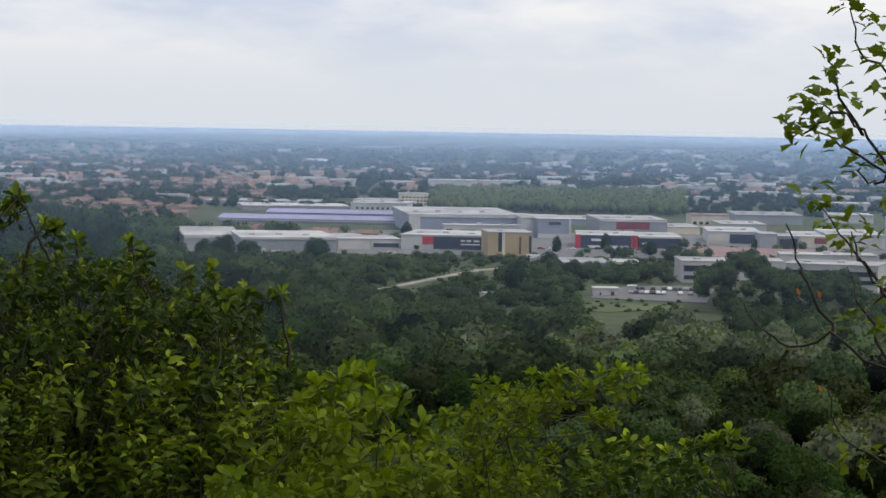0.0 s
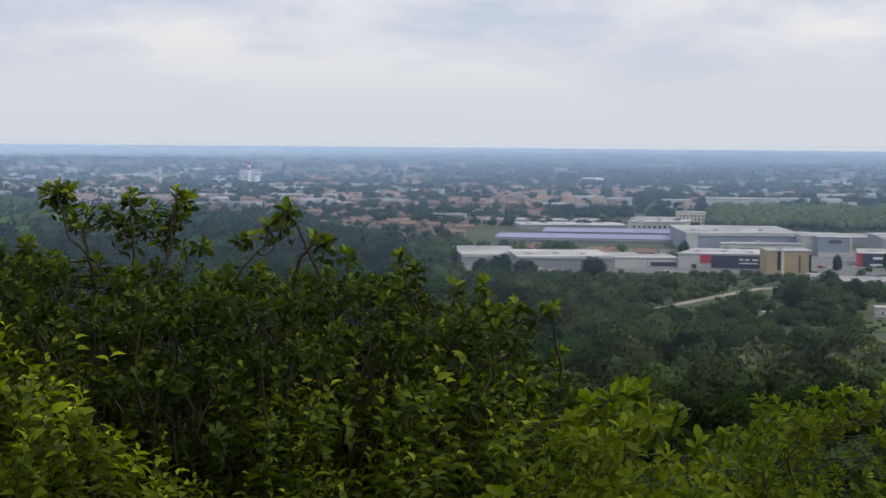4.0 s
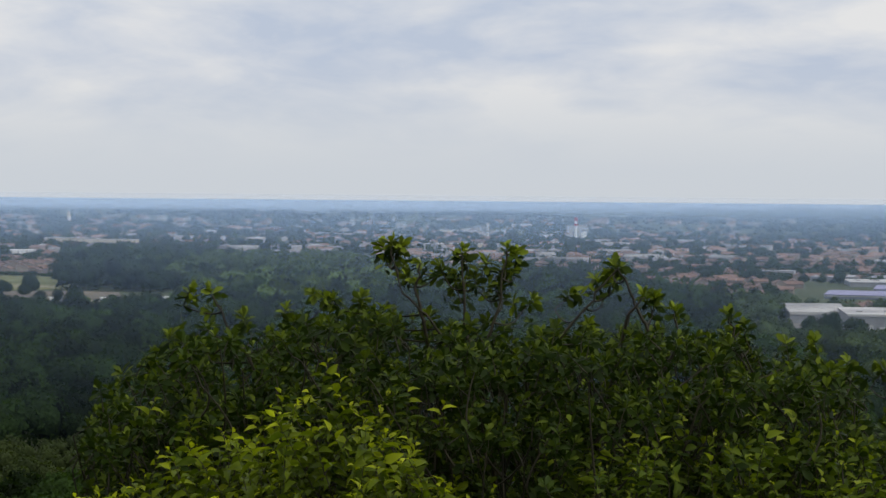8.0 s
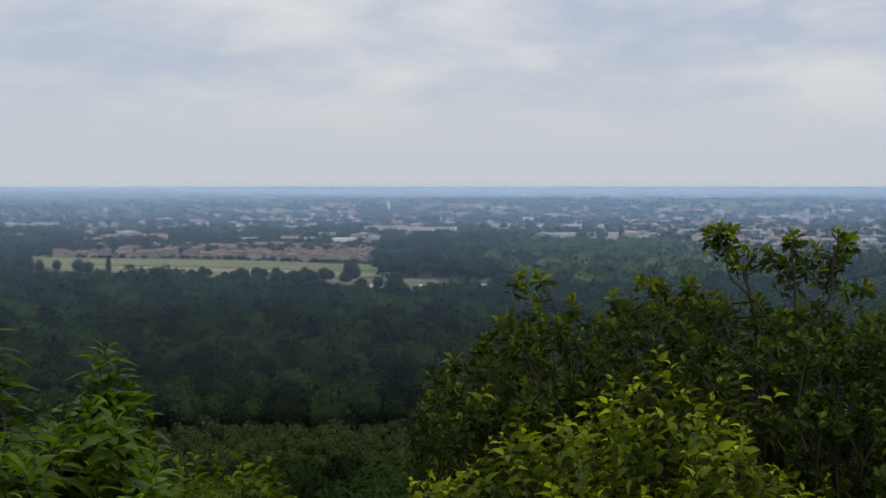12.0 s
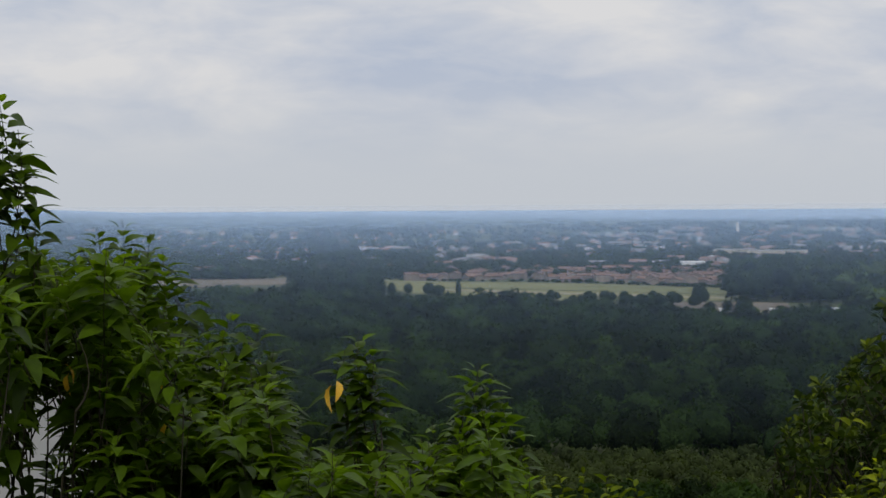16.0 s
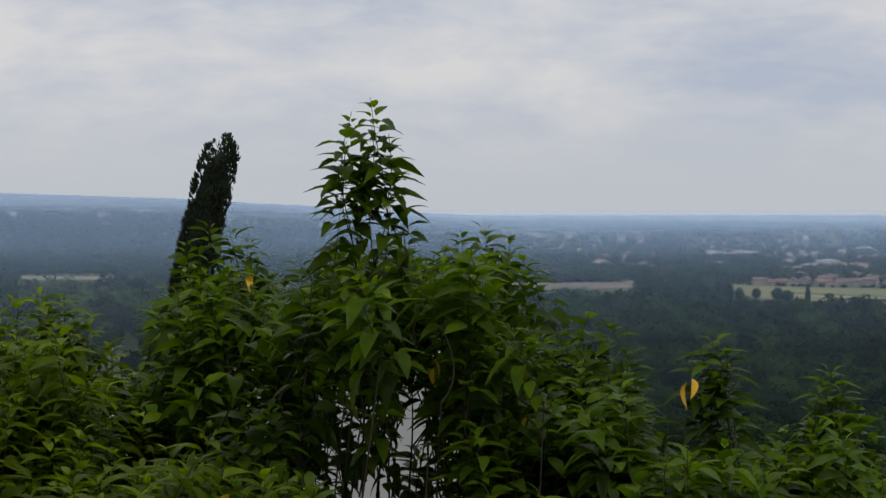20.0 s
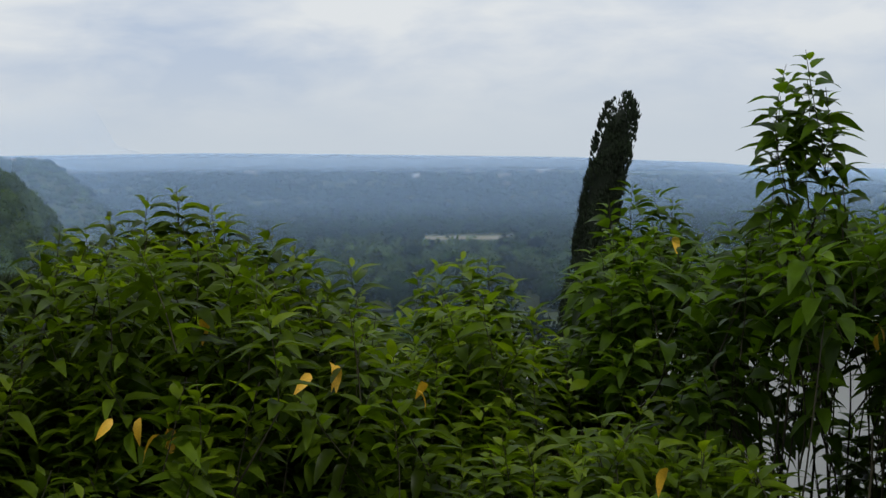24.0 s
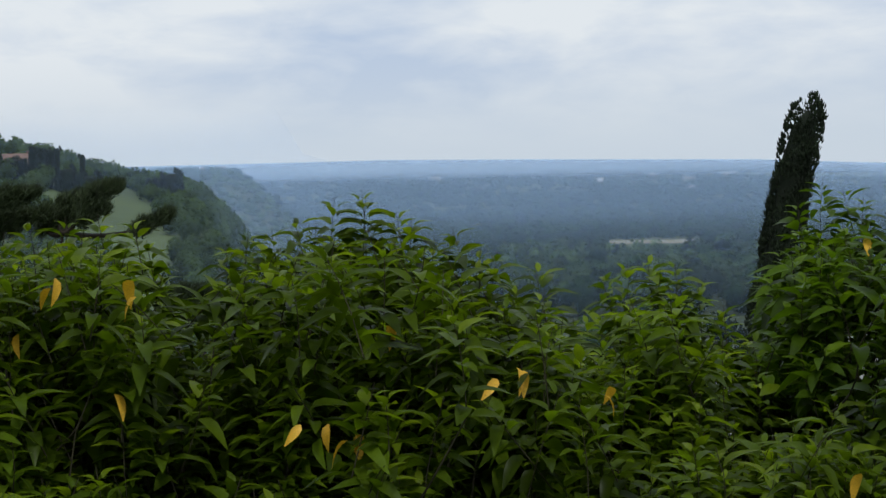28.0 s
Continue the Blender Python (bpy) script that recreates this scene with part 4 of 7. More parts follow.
building('warehouse', 'long grey metal warehouse with a pale flat roof', 'building', 5.42, 1083, 2.87, 1088, 70.0, 7.7, 'grey_wall', 'pale_roof', [(0.03, 0.26, 0.0, 2.6, 'white_wall', 'loading_door'), (0.32, 0.44, 0.0, 1.7, 'white_wall', 'loading_door'), (0.00, 1.00, 6.9, 7.7, 'white_wall', 'fascia')])
building('warehouse', 'white-roofed warehouse with a shallow gable', 'building', 6.92, 1130, 5.42, 1134, 60.0, 6.0, 'grey_wall', 'pale_roof', [(0.00, 1.00, 4.8, 6.0, 'white_wall', 'fascia')], gable=3)
building('warehouse', 'low white warehouse wing', 'building', 2.84, 1122, 1.97, 1124, 50.0, 5.6, 'white_wall', 'pale_roof')
# navy panel stands in for the shade inside the open loading bay
building('warehouse', 'low warehouse wing with a navy panel for its shaded bay', 'building', 1.95, 1145, 1.17, 1147, 40.0, 4.5, 'white_wall', 'pale_roof', [(0.08, 0.94, 0.0, 2.4, 'navy', 'loading_bay')])
building('retail_building', 'white retail building with a navy and red sign front', 'building', 1.15, 1129, -1.13, 1123, 55.0, 8.0, 'white_wall', 'pale_roof', [(0.38, 0.95, 0.9, 7.4, 'navy', 'sign_panel'), (0.25, 0.38, 3.3, 7.4, 'red', 'sign_panel'), (0.95, 0.99, 2.4, 7.7, 'red', 'sign_panel'), (0.70, 0.75, 5.0, 5.9, 'sign', 'sign_bars'), (0.77, 0.82, 5.0, 5.9, 'sign', 'sign_bars'), (0.85, 0.92, 5.0, 5.9, 'sign', 'sign_bars'), (0.70, 0.92, 3.3, 3.9, 'sign', 'sign_bars')])
building('retail_building', 'tall ochre clad building with a dark glazed slit', 'building', -1.18, 1088, -2.34, 1091, 30.0, 12.0, 'beige_wall', 'grey_roof', [(0.23, 0.31, 2.3, 12.0, 'glass', 'window'), (0.32, 0.38, 0.0, 12.0, 'cream_wall', 'pier'), (0.71, 0.75, 1.1, 9.8, 'dark_sign', 'joint'), (0.94, 0.99, 1.7, 10.3, 'glass', 'window')])
building('warehouse', 'very large white and blue-grey hall with a flat roof', 'building', 0.95, 1306, -2.06, 1314, 120.0, 11.4, 'blue_grey', 'pale_roof', [(0.00, 0.10, 0.0, 11.4, 'white_wall', 'corner_panel'), (0.10, 1.00, 10.0, 11.4, 'white_wall', 'fascia')])
building('retail_building', 'white low hall with small dark windows and a sign', 'building', 0.01, 1264, -2.06, 1269, 12.0, 7.3, 'white_wall', 'pale_roof', [(0.02, 0.11, 4.0, 5.0, 'glass', 'window'), (0.20, 0.40, 3.7, 4.7, 'dark_sign', 'sign_bars'), (0.49, 0.55, 4.0, 4.7, 'glass', 'window'), (0.69, 0.84, 4.0, 5.0, 'glass', 'window')])
building('retail_building', 'white stair block of the large hall', 'building', -2.07, 1283, -2.48, 1284, 60.0, 11.5, 'white_wall', 'pale_roof')
building('retail_building', 'blue-grey box hall with a dark sign', 'building', -2.50, 1268, -3.38, 1271, 60.0, 11.7, 'blue_grey', 'pale_roof', [(0.32, 0.69, 8.4, 10.0, 'dark_sign', 'sign_bars'), (0.00, 1.00, 0.0, 3.0, 'white_wall', 'base_band'), (0.93, 1.00, 0.0, 11.7, 'white_wall', 'corner_panel')])
building('factory_hall', 'long factory hall under a lavender metal roof', 'building', 6.03, 1421, 1.07, 1406, 42.0, 2.6, 'blue_grey', 'lavender', [(0.00, 1.00, 1.5, 2.2, 'white_wall', 'fascia')], gable=2)
building('factory_hall', 'rear factory hall under a lavender metal roof', 'building', 4.76, 1534, 0.97, 1523, 36.0, 2.0, 'blue_grey', 'lavender', gable=2)
building('warehouse', 'dark end block of the lavender roofed hall', 'building', 1.30, 1420, 0.97, 1420, 30.0, 5.2, 'navy', 'grey_roof')
building('warehouse', 'pale grey hall with a row of dark openings', 'building', 2.51, 1638, 1.00, 1632, 60.0, 6.0, 'white_wall', 'pale_roof', [(0.10, 0.14, 1.3, 3.0, 'glass', 'window'), (0.19, 0.23, 1.3, 3.0, 'glass', 'window'), (0.28, 0.32, 1.3, 3.0, 'glass', 'window'), (0.37, 0.41, 1.3, 3.0, 'glass', 'window'), (0.46, 0.50, 1.3, 3.0, 'glass', 'window'), (0.55, 0.59, 1.3, 3.0, 'glass', 'window'), (0.64, 0.68, 1.3, 3.0, 'glass', 'window'), (0.73, 0.77, 1.3, 3.0, 'glass', 'window')])
building('warehouse', 'long low grey hall with a flat roof', 'building', 6.41, 1718, 3.41, 1707, 50.0, 3.6, 'grey_wall', 'grey_roof')
building('warehouse', 'flat pale grey hall among houses', 'building', 5.36, 1618, 2.51, 1627, 60.0, 3.4, 'grey_wall', 'pale_roof')
building('warehouse', 'low hall with a brownish flat roof', 'building', 2.44, 1764, 1.31, 1759, 40.0, 4.2, 'cream_wall', 'grey_roof')
building('warehouse', 'long white hall behind the large hall', 'building', 0.62, 1490, -1.09, 1489, 70.0, 6.7, 'white_wall', 'pale_roof', [(0.22, 0.75, 2.4, 3.5, 'glass', 'window')])
building('apartment_block', 'cream apartment block with rows of small windows', 'building', 1.18, 1738, 0.43, 1740, 22.0, 10.5, 'cream_wall', 'pale_roof', [(0.06, 0.12, 1.4, 2.7, 'glass', 'window'), (0.06, 0.12, 4.1, 5.5, 'glass', 'window'), (0.06, 0.12, 6.9, 8.2, 'glass', 'window'), (0.19, 0.25, 1.4, 2.7, 'glass', 'window'), (0.19, 0.25, 4.1, 5.5, 'glass', 'window'), (0.19, 0.25, 6.9, 8.2, 'glass', 'window'), (0.32, 0.38, 1.4, 2.7, 'glass', 'window'), (0.32, 0.38, 4.1, 5.5, 'glass', 'window'), (0.32, 0.38, 6.9, 8.2, 'glass', 'window'), (0.46, 0.52, 1.4, 2.7, 'glass', 'window'), (0.46, 0.52, 4.1, 5.5, 'glass', 'window'), (0.46, 0.52, 6.9, 8.2, 'glass', 'window'), (0.59, 0.65, 1.4, 2.7, 'glass', 'window'), (0.59, 0.65, 4.1, 5.5, 'glass', 'window'), (0.59, 0.65, 6.9, 8.2, 'glass', 'window'), (0.72, 0.78, 1.4, 2.7, 'glass', 'window'), (0.72, 0.78, 4.1, 5.5, 'glass', 'window'), (0.72, 0.78, 6.9, 8.2, 'glass', 'window'), (0.85, 0.91, 1.4, 2.7, 'glass', 'window'), (0.85, 0.91, 4.1, 5.5, 'glass', 'window'), (0.85, 0.91, 6.9, 8.2, 'glass', 'window')])
building('retail_building', 'dark navy store with red corner panels', 'building', -3.54, 1172, -5.12, 1173, 50.0, 7.4, 'navy', 'pale_roof', [(-0.03, 0.06, 0.0, 7.7, 'red', 'corner_panel'), (0.91, 0.95, 0.6, 7.7, 'red', 'corner_panel'), (0.97, 1.02, 0.6, 7.7, 'red', 'corner_panel'), (0.19, 0.88, 0.6, 1.9, 'sign', 'shop_window'), (0.24, 0.52, 4.3, 5.6, 'sign', 'sign_bars')])
building('retail_building', 'dark blue store with a pale roof edge', 'building', -5.18, 1183, -6.31, 1185, 50.0, 6.5, 'navy', 'pale_roof', [(0.00, 1.00, 5.9, 6.5, 'white_wall', 'fascia'), (0.08, 0.34, 2.5, 3.4, 'sign', 'sign_bars')])
building('warehouse', 'grey hall with a dark red front', 'building', -4.13, 1342, -5.93, 1348, 70.0, 8.9, 'grey_wall', 'pale_roof', [(0.25, 0.74, 3.2, 7.8, 'dark_red', 'front_panel'), (0.00, 1.00, 7.8, 8.9, 'white_wall', 'fascia')])
building('warehouse', 'low hall with a white roof', 'building', -5.81, 1353, -6.79, 1356, 50.0, 4.6, 'cream_wall', 'pale_roof')
building('warehouse', 'long grey hall with a light roof', 'building', -3.00, 1458, -4.16, 1462, 60.0, 3.8, 'blue_grey', 'pale_roof')
building('office_building', 'pale office block with dark openings', 'building', -6.55, 1458, -7.56, 1461, 30.0, 8.5, 'cream_wall', 'rose_roof', [(0.06, 0.15, 2.3, 4.2, 'glass', 'window'), (0.22, 0.31, 2.3, 4.2, 'glass', 'window'), (0.38, 0.47, 2.3, 4.2, 'glass', 'window'), (0.54, 0.63, 2.3, 4.2, 'glass', 'window'), (0.71, 0.79, 2.3, 4.2, 'glass', 'window')])
building('warehouse', 'white hall with an overhanging roof', 'building', -7.34, 1403, -8.53, 1407, 50.0, 5.2, 'white_wall', 'pale_roof')
building('warehouse', 'grey hall with a shallow roof', 'building', -7.71, 1529, -9.48, 1534, 70.0, 6.5, 'grey_wall', 'grey_roof')
building('retail_building', 'navy glazed showroom under a white roof', 'building', -7.01, 1250, -8.39, 1252, 60.0, 7.2, 'white_wall', 'pale_roof', [(0.41, 0.97, 0.7, 5.9, 'navy', 'glazed_front'), (0.06, 0.34, 1.6, 4.6, 'cream_wall', 'front_panel')])
building('office_building', 'tall grey concrete block', 'building', -8.36, 1187, -8.82, 1188, 25.0, 9.4, 'grey_wall', 'grey_roof')
building('office_building', 'grey block with a dark glazed front', 'building', -8.85, 1204, -9.38, 1205, 30.0, 7.6, 'grey_wall', 'pale_roof', [(0.06, 0.94, 0.6, 6.3, 'glass', 'glazed_front')])
building('retail_building', 'long pale hall beside the showroom', 'building', -9.41, 1230, -10.67, 1234, 60.0, 6.5, 'cream_wall', 'pale_roof', [(0.30, 0.56, 2.6, 5.8, 'dark_red', 'front_panel')])
building('factory_hall', 'long low hall under a rose-brown roof', 'building', -6.32, 1100, -10.12, 1093, 85.0, 1.4, 'white_wall', 'rose_roof', gable=2.5)
building('office_building', 'white office building with long ribbon windows', 'building', -6.35, 926, -7.75, 929, 30.0, 9.2, 'white_wall', 'pale_roof', [(0.03, 0.97, 4.9, 7.3, 'glass', 'ribbon_window'), (0.03, 0.97, 1.5, 3.2, 'glass', 'ribbon_window'), (-0.01, 1.00, 7.6, 8.3, 'white_wall', 'band')])
building('office_building', 'white office wing with small upright windows', 'building', -7.82, 949, -9.00, 951, 25.0, 8.5, 'white_wall', 'pale_roof', [(0.21, 0.26, 4.0, 6.0, 'glass', 'window'), (0.33, 0.38, 4.0, 6.0, 'glass', 'window'), (0.46, 0.56, 4.0, 6.0, 'glass', 'window'), (0.64, 0.74, 4.0, 6.0, 'glass', 'window')])
building('office_building', 'long white office wing with ribbon windows', 'building', -9.05, 900, -11.45, 895, 30.0, 10.9, 'white_wall', 'pale_roof', [(0.02, 0.98, 6.6, 8.5, 'glass', 'ribbon_window'), (0.02, 0.98, 3.3, 5.0, 'glass', 'ribbon_window')])
building('office_building', 'white rear wing of the office building', 'building', -8.92, 993, -11.41, 998, 20.0, 9.4, 'white_wall', 'pale_roof')
building('warehouse', 'long white hall with a pale roof', 'building', -10.11, 1233, -11.62, 1237, 70.0, 7.8, 'white_wall', 'pale_roof')
building('shed', 'small white flat-roofed cabin', 'shed', -4.02, 840, -4.66, 841, 8.0, 2.9, 'white_wall', 'pale_roof', [(0.23, 0.30, 0.4, 1.3, 'glass', 'window'), (0.70, 0.84, 0.0, 1.8, 'dark_sign', 'door')])
building('shed', 'small white container beside the car park', 'shed', -4.92, 867, -5.13, 867, 6.0, 2.1, 'white_wall', 'white_wall')
building('shed', 'small pale hut in the scrub', 'shed', -0.97, 814, -1.15, 814, 5.0, 2.1, 'cream_wall', 'grey_roof')
building('shed', 'low hut with a grey roof', 'shed', -1.27, 818, -1.40, 818, 5.0, 1.7, 'cream_wall', 'grey_roof')
building('warehouse', 'low depot with white walls', 'building', -2.31, 1024, -3.02, 1025, 30.0, 3.0, 'white_wall', 'grey_roof')
building('warehouse', 'low depot with a grey roof', 'building', -3.07, 1011, -4.42, 1013, 40.0, 2.1, 'grey_wall', 'grey_roof')
building('warehouse', 'small hall with a white roof', 'building', -4.51, 1012, -5.23, 1013, 25.0, 2.7, 'cream_wall', 'pale_roof', [(0.12, 0.33, 0.3, 1.6, 'dark_sign', 'door'), (0.58, 0.88, 0.3, 1.6, 'glass', 'window')])
building('farm_building', 'low white building beside the wood', 'building', 7.67, 1768, 6.83, 1765, 15.0, 6.0, 'white_wall', 'grey_roof', [(0.09, 0.16, 1.4, 3.3, 'glass', 'window'), (0.25, 0.32, 1.4, 3.3, 'glass', 'window'), (0.40, 0.47, 1.4, 3.3, 'glass', 'window'), (0.56, 0.63, 1.4, 3.3, 'glass', 'window'), (0.72, 0.79, 1.4, 3.3, 'glass', 'window')])
building('warehouse', 'bright white building in the far town', 'building', 3.65, 3317, 3.13, 3321, 40.0, 7.9, 'white_sheet', 'white_sheet')
building('warehouse', 'long pale hall amid trees of the plain', 'building', -2.29, 3308, -3.35, 3314, 40.0, 5.2, 'white_wall', 'pale_roof')
building('warehouse', 'very long pale hall', 'building', -3.50, 3272, -6.19, 3281, 40.0, 4.3, 'white_wall', 'pale_roof')
building('warehouse', 'white roofed hall amid trees of the plain', 'building', -6.15, 2769, -6.55, 2771, 40.0, 4.4, 'white_wall', 'pale_roof')
building('warehouse', 'white hall amid trees of the plain', 'building', 1.46, 2236, 0.79, 2240, 40.0, 7.1, 'white_wall', 'pale_roof')
building('warehouse', 'long grey hall amid trees of the plain', 'building', 0.41, 2176, -1.48, 2180, 40.0, 10.9, 'white_wall', 'pale_roof')
building('warehouse', 'blue-grey hall amid trees of the plain', 'building', -1.47, 2391, -2.23, 2389, 40.0, 6.3, 'white_wall', 'pale_roof')
building('warehouse', 'pale hall amid trees of the plain', 'building', -4.33, 2293, -5.31, 2297, 40.0, 4.2, 'white_wall', 'pale_roof')
building('warehouse', 'white hall amid trees of the plain', 'building', -6.13, 2382, -7.27, 2387, 40.0, 5.6, 'white_wall', 'pale_roof')
building('warehouse', 'pale hall amid trees of the plain', 'building', -7.84, 2164, -9.09, 2170, 40.0, 5.1, 'white_wall', 'pale_roof')
building('warehouse', 'white hall amid trees of the plain', 'building', -8.35, 2431, -9.45, 2437, 40.0, 4.5, 'white_wall', 'pale_roof')
building('warehouse', 'pale hall amid trees of the plain', 'building', -9.46, 2096, -10.34, 2099, 40.0, 6.1, 'white_wall', 'pale_roof')
building('warehouse', 'pale hall amid trees of the plain', 'building', -5.91, 1982, -7.55, 1988, 40.0, 4.2, 'white_wall', 'pale_roof')
building('warehouse', 'white hall amid trees of the plain', 'building', -4.41, 2070, -5.01, 2073, 40.0, 4.4, 'white_wall', 'pale_roof')
building('warehouse', 'pale hall amid trees of the plain', 'building', -9.91, 1850, -11.22, 1852, 40.0, 5.8, 'white_wall', 'pale_roof')
building('warehouse', 'white hall amid trees of the plain', 'building', -10.14, 1588, -11.30, 1591, 40.0, 5.9, 'white_wall', 'pale_roof')
building('warehouse', 'pale hall amid trees of the plain', 'building', -7.53, 2728, -8.35, 2732, 40.0, 4.3, 'white_wall', 'pale_roof')
building('warehouse', 'pale tank house amid trees of the plain', 'building', -8.86, 2887, -9.15, 2888, 40.0, 5.3, 'white_wall', 'pale_roof')
building('warehouse', 'white block amid trees of the plain', 'building', -2.61, 2207, -3.51, 2209, 40.0, 5.2, 'white_wall', 'pale_roof')
building('warehouse', 'pale hall amid trees of the plain', 'building', 4.69, 2150, 4.02, 2154, 40.0, 4.5, 'white_wall', 'pale_roof')
building('warehouse', 'long pale hall amid trees of the plain', 'building', 5.89, 2640, 4.47, 2633, 40.0, 4.2, 'white_wall', 'pale_roof')
building('warehouse', 'red roofed hall amid trees of the plain', 'building', 8.27, 2663, 7.46, 2659, 40.0, 7.0, 'white_wall', 'tile')
building('shed', 'low white shed beside the trees', 'shed', 26.49, 1298, 26.16, 1298, 6.0, 2.1, 'white_sheet', 'white_sheet')
building('shed', 'low white shed beside the trees', 'shed', 25.14, 1297, 24.81, 1298, 6.0, 2.0, 'white_sheet', 'white_sheet')
building('shed', 'low white shed beside the trees', 'shed', 23.78, 1304, 23.33, 1305, 6.0, 2.1, 'white_sheet', 'white_sheet')
building('shed', 'low white shed beside the trees', 'shed', 32.24, 1287, 32.02, 1287, 6.0, 2.4, 'white_sheet', 'white_sheet')
building('shed', 'low white shed beside the trees', 'shed', 32.27, 1280, 31.99, 1280, 6.0, 3.0, 'white_sheet', 'white_sheet')
building('warehouse', 'white hall at the edge of the houses', 'building', 27.45, 2132, 26.85, 2134, 30.0, 7.9, 'white_sheet', 'white_sheet')
building('warehouse', 'white building in the far town', 'building', 27.19, 4095, 26.94, 4098, 30.0, 4.3, 'white_wall', 'pale_roof')
building('warehouse', 'white hall in the far town', 'building', 27.22, 3884, 26.82, 3888, 30.0, 3.1, 'white_wall', 'pale_roof')
building('warehouse', 'orange roofed hall in the far town', 'building', 21.06, 3318, 20.34, 3324, 30.0, 7.9, 'tile', 'tile')
building('warehouse', 'pale hall among the far houses', 'building', 22.37, 3292, 21.84, 3295, 30.0, 6.1, 'white_wall', 'pale_roof')
building('warehouse', 'white roofed hall among trees', 'building', 38.33, 2379, 37.20, 2373, 30.0, 3.1, 'white_wall', 'pale_roof')
building('warehouse', 'blue hall among trees', 'building', 34.46, 2806, 34.11, 2803, 30.0, 4.4, 'blue', 'blue')
building('warehouse', 'white hall among the far houses', 'building', 31.32, 3945, 31.14, 3944, 30.0, 5.2, 'white_wall', 'pale_roof')
building('warehouse', 'pale hall among the far houses', 'building', 16.18, 3329, 15.42, 3335, 30.0, 7.0, 'cream_wall', 'pale_roof')
building('warehouse', 'white hall among the far houses', 'building', 13.92, 3335, 12.86, 3328, 30.0, 6.1, 'white_wall', 'pale_roof')
building('warehouse', 'long pale hall among the far houses', 'building', 15.62, 3280, 14.42, 3289, 30.0, 7.8, 'white_wall', 'pale_roof')
building('warehouse', 'long pale hall among the far houses', 'building', 16.58, 2636, 14.12, 2649, 30.0, 5.6, 'cream_wall', 'pale_roof')
building('warehouse', 'white hall among the far houses', 'building', 13.59, 3176, 12.32, 3184, 30.0, 6.7, 'white_wall', 'pale_roof')
building('warehouse', 'white plant building with a tall block', 'building', 12.77, 3280, 12.27, 3284, 30.0, 17.3, 'white_wall', 'pale_roof')
building('warehouse', 'white plant building among the far houses', 'building', 12.56, 3310, 12.23, 3313, 30.0, 13.9, 'white_wall', 'pale_roof')
building('warehouse', 'orange building in the far town', 'building', 25.01, 3478, 24.33, 3483, 30.0, 7.3, 'tile', 'tile')
building('warehouse', 'pale farm buildings among the far houses', 'building', 40.02, 2743, 39.50, 2744, 30.0, 4.3, 'cream_wall', 'pale_roof')
building('warehouse', 'white roofed hall among the far houses', 'building', 38.33, 2334, 37.18, 2338, 30.0, 4.3, 'white_wall', 'pale_roof')
building('warehouse', 'pale apartment houses among the far houses', 'building', 25.75, 2468, 24.25, 2460, 30.0, 11.7, 'cream_wall', 'pale_roof')
building('warehouse', 'pale apartment houses among the far houses', 'building', 26.63, 2578, 25.53, 2573, 30.0, 10.8, 'cream_wall', 'pale_roof')


def house_meshes(w, d, h):
    """Walls, a tiled gable roof with eaves and a chimney of a small house."""
    walls = bmesh.new()
    box(walls, -w / 2, w / 2, -d / 2, d / 2, -0.5, h)
    for s in (-1, 1):
        vs = [walls.verts.new((s * w / 2, y, z)) for y, z in ((-d / 2, h), (d / 2, h), (0, h + d * 0.2))]
        walls.faces.new(vs)
    roof = bmesh.new()
    e = 0.45
    prof = [(-d / 2 - e, h - 0.12), (0, h + d * 0.2 + 0.05), (d / 2 + e, h - 0.12), (d / 2 + e, h + 0.12), (0, h + d * 0.2 + 0.3), (-d / 2 - e, h + 0.12)]
    vs = [roof.verts.new((x, y, z)) for x in (-w / 2 - e, w / 2 + e) for y, z in prof]
    for k in range(6):
        roof.faces.new((vs[k], vs[(k + 1) % 6], vs[6 + (k + 1) % 6], vs[6 + k]))
    roof.faces.new(vs[:6][::-1])
    roof.faces.new(vs[6:])
    bmesh.ops.recalc_face_normals(roof, faces=roof.faces)
    chim = bmesh.new()
    box(chim, w * 0.2, w * 0.2 + 0.7, -0.4, 0.4, h + d * 0.12, h + d * 0.2 + 1.2)
    return bm_mesh("wall", walls, M["house_wall"]), bm_mesh("roof", roof, M["tile"]), bm_mesh("chimney", chim, M["tile"])


HOUSES = [house_meshes(*k) for k in ((11, 8.5, 3.0), (14, 9, 3.2), (10, 8, 5.4), (17, 9.5, 3.0), (12, 9, 5.6))]


def house(az, d, turn):
    h = thing("house", "small rendered house with a terracotta tiled roof", "house", at(az, d, gz(az, d)), turn, "houses of the suburb")
    for name, me in zip(("wall", "roof", "chimney"), HOUSES[int(rng.integers(len(HOUSES)))]):
        part(name, me, None, h)
    return h


def lots(az0, az1, d0, d1, n, seed, apart=17):
    g = np.random.default_rng(seed)
    d = np.sqrt(g.uniform(d0 * d0, d1 * d1, n * 3))
    az = g.uniform(az0, az1, n * 3)
    out, xy = [], []
    for a, r in zip(az, d):
        p = at(a, r)
        if all((p.x - q.x) ** 2 + (p.y - q.y) ** 2 > apart ** 2 for q in xy):
            out.append((a, r))
            xy.append(p)
        if len(out) == n:
            break
    return out


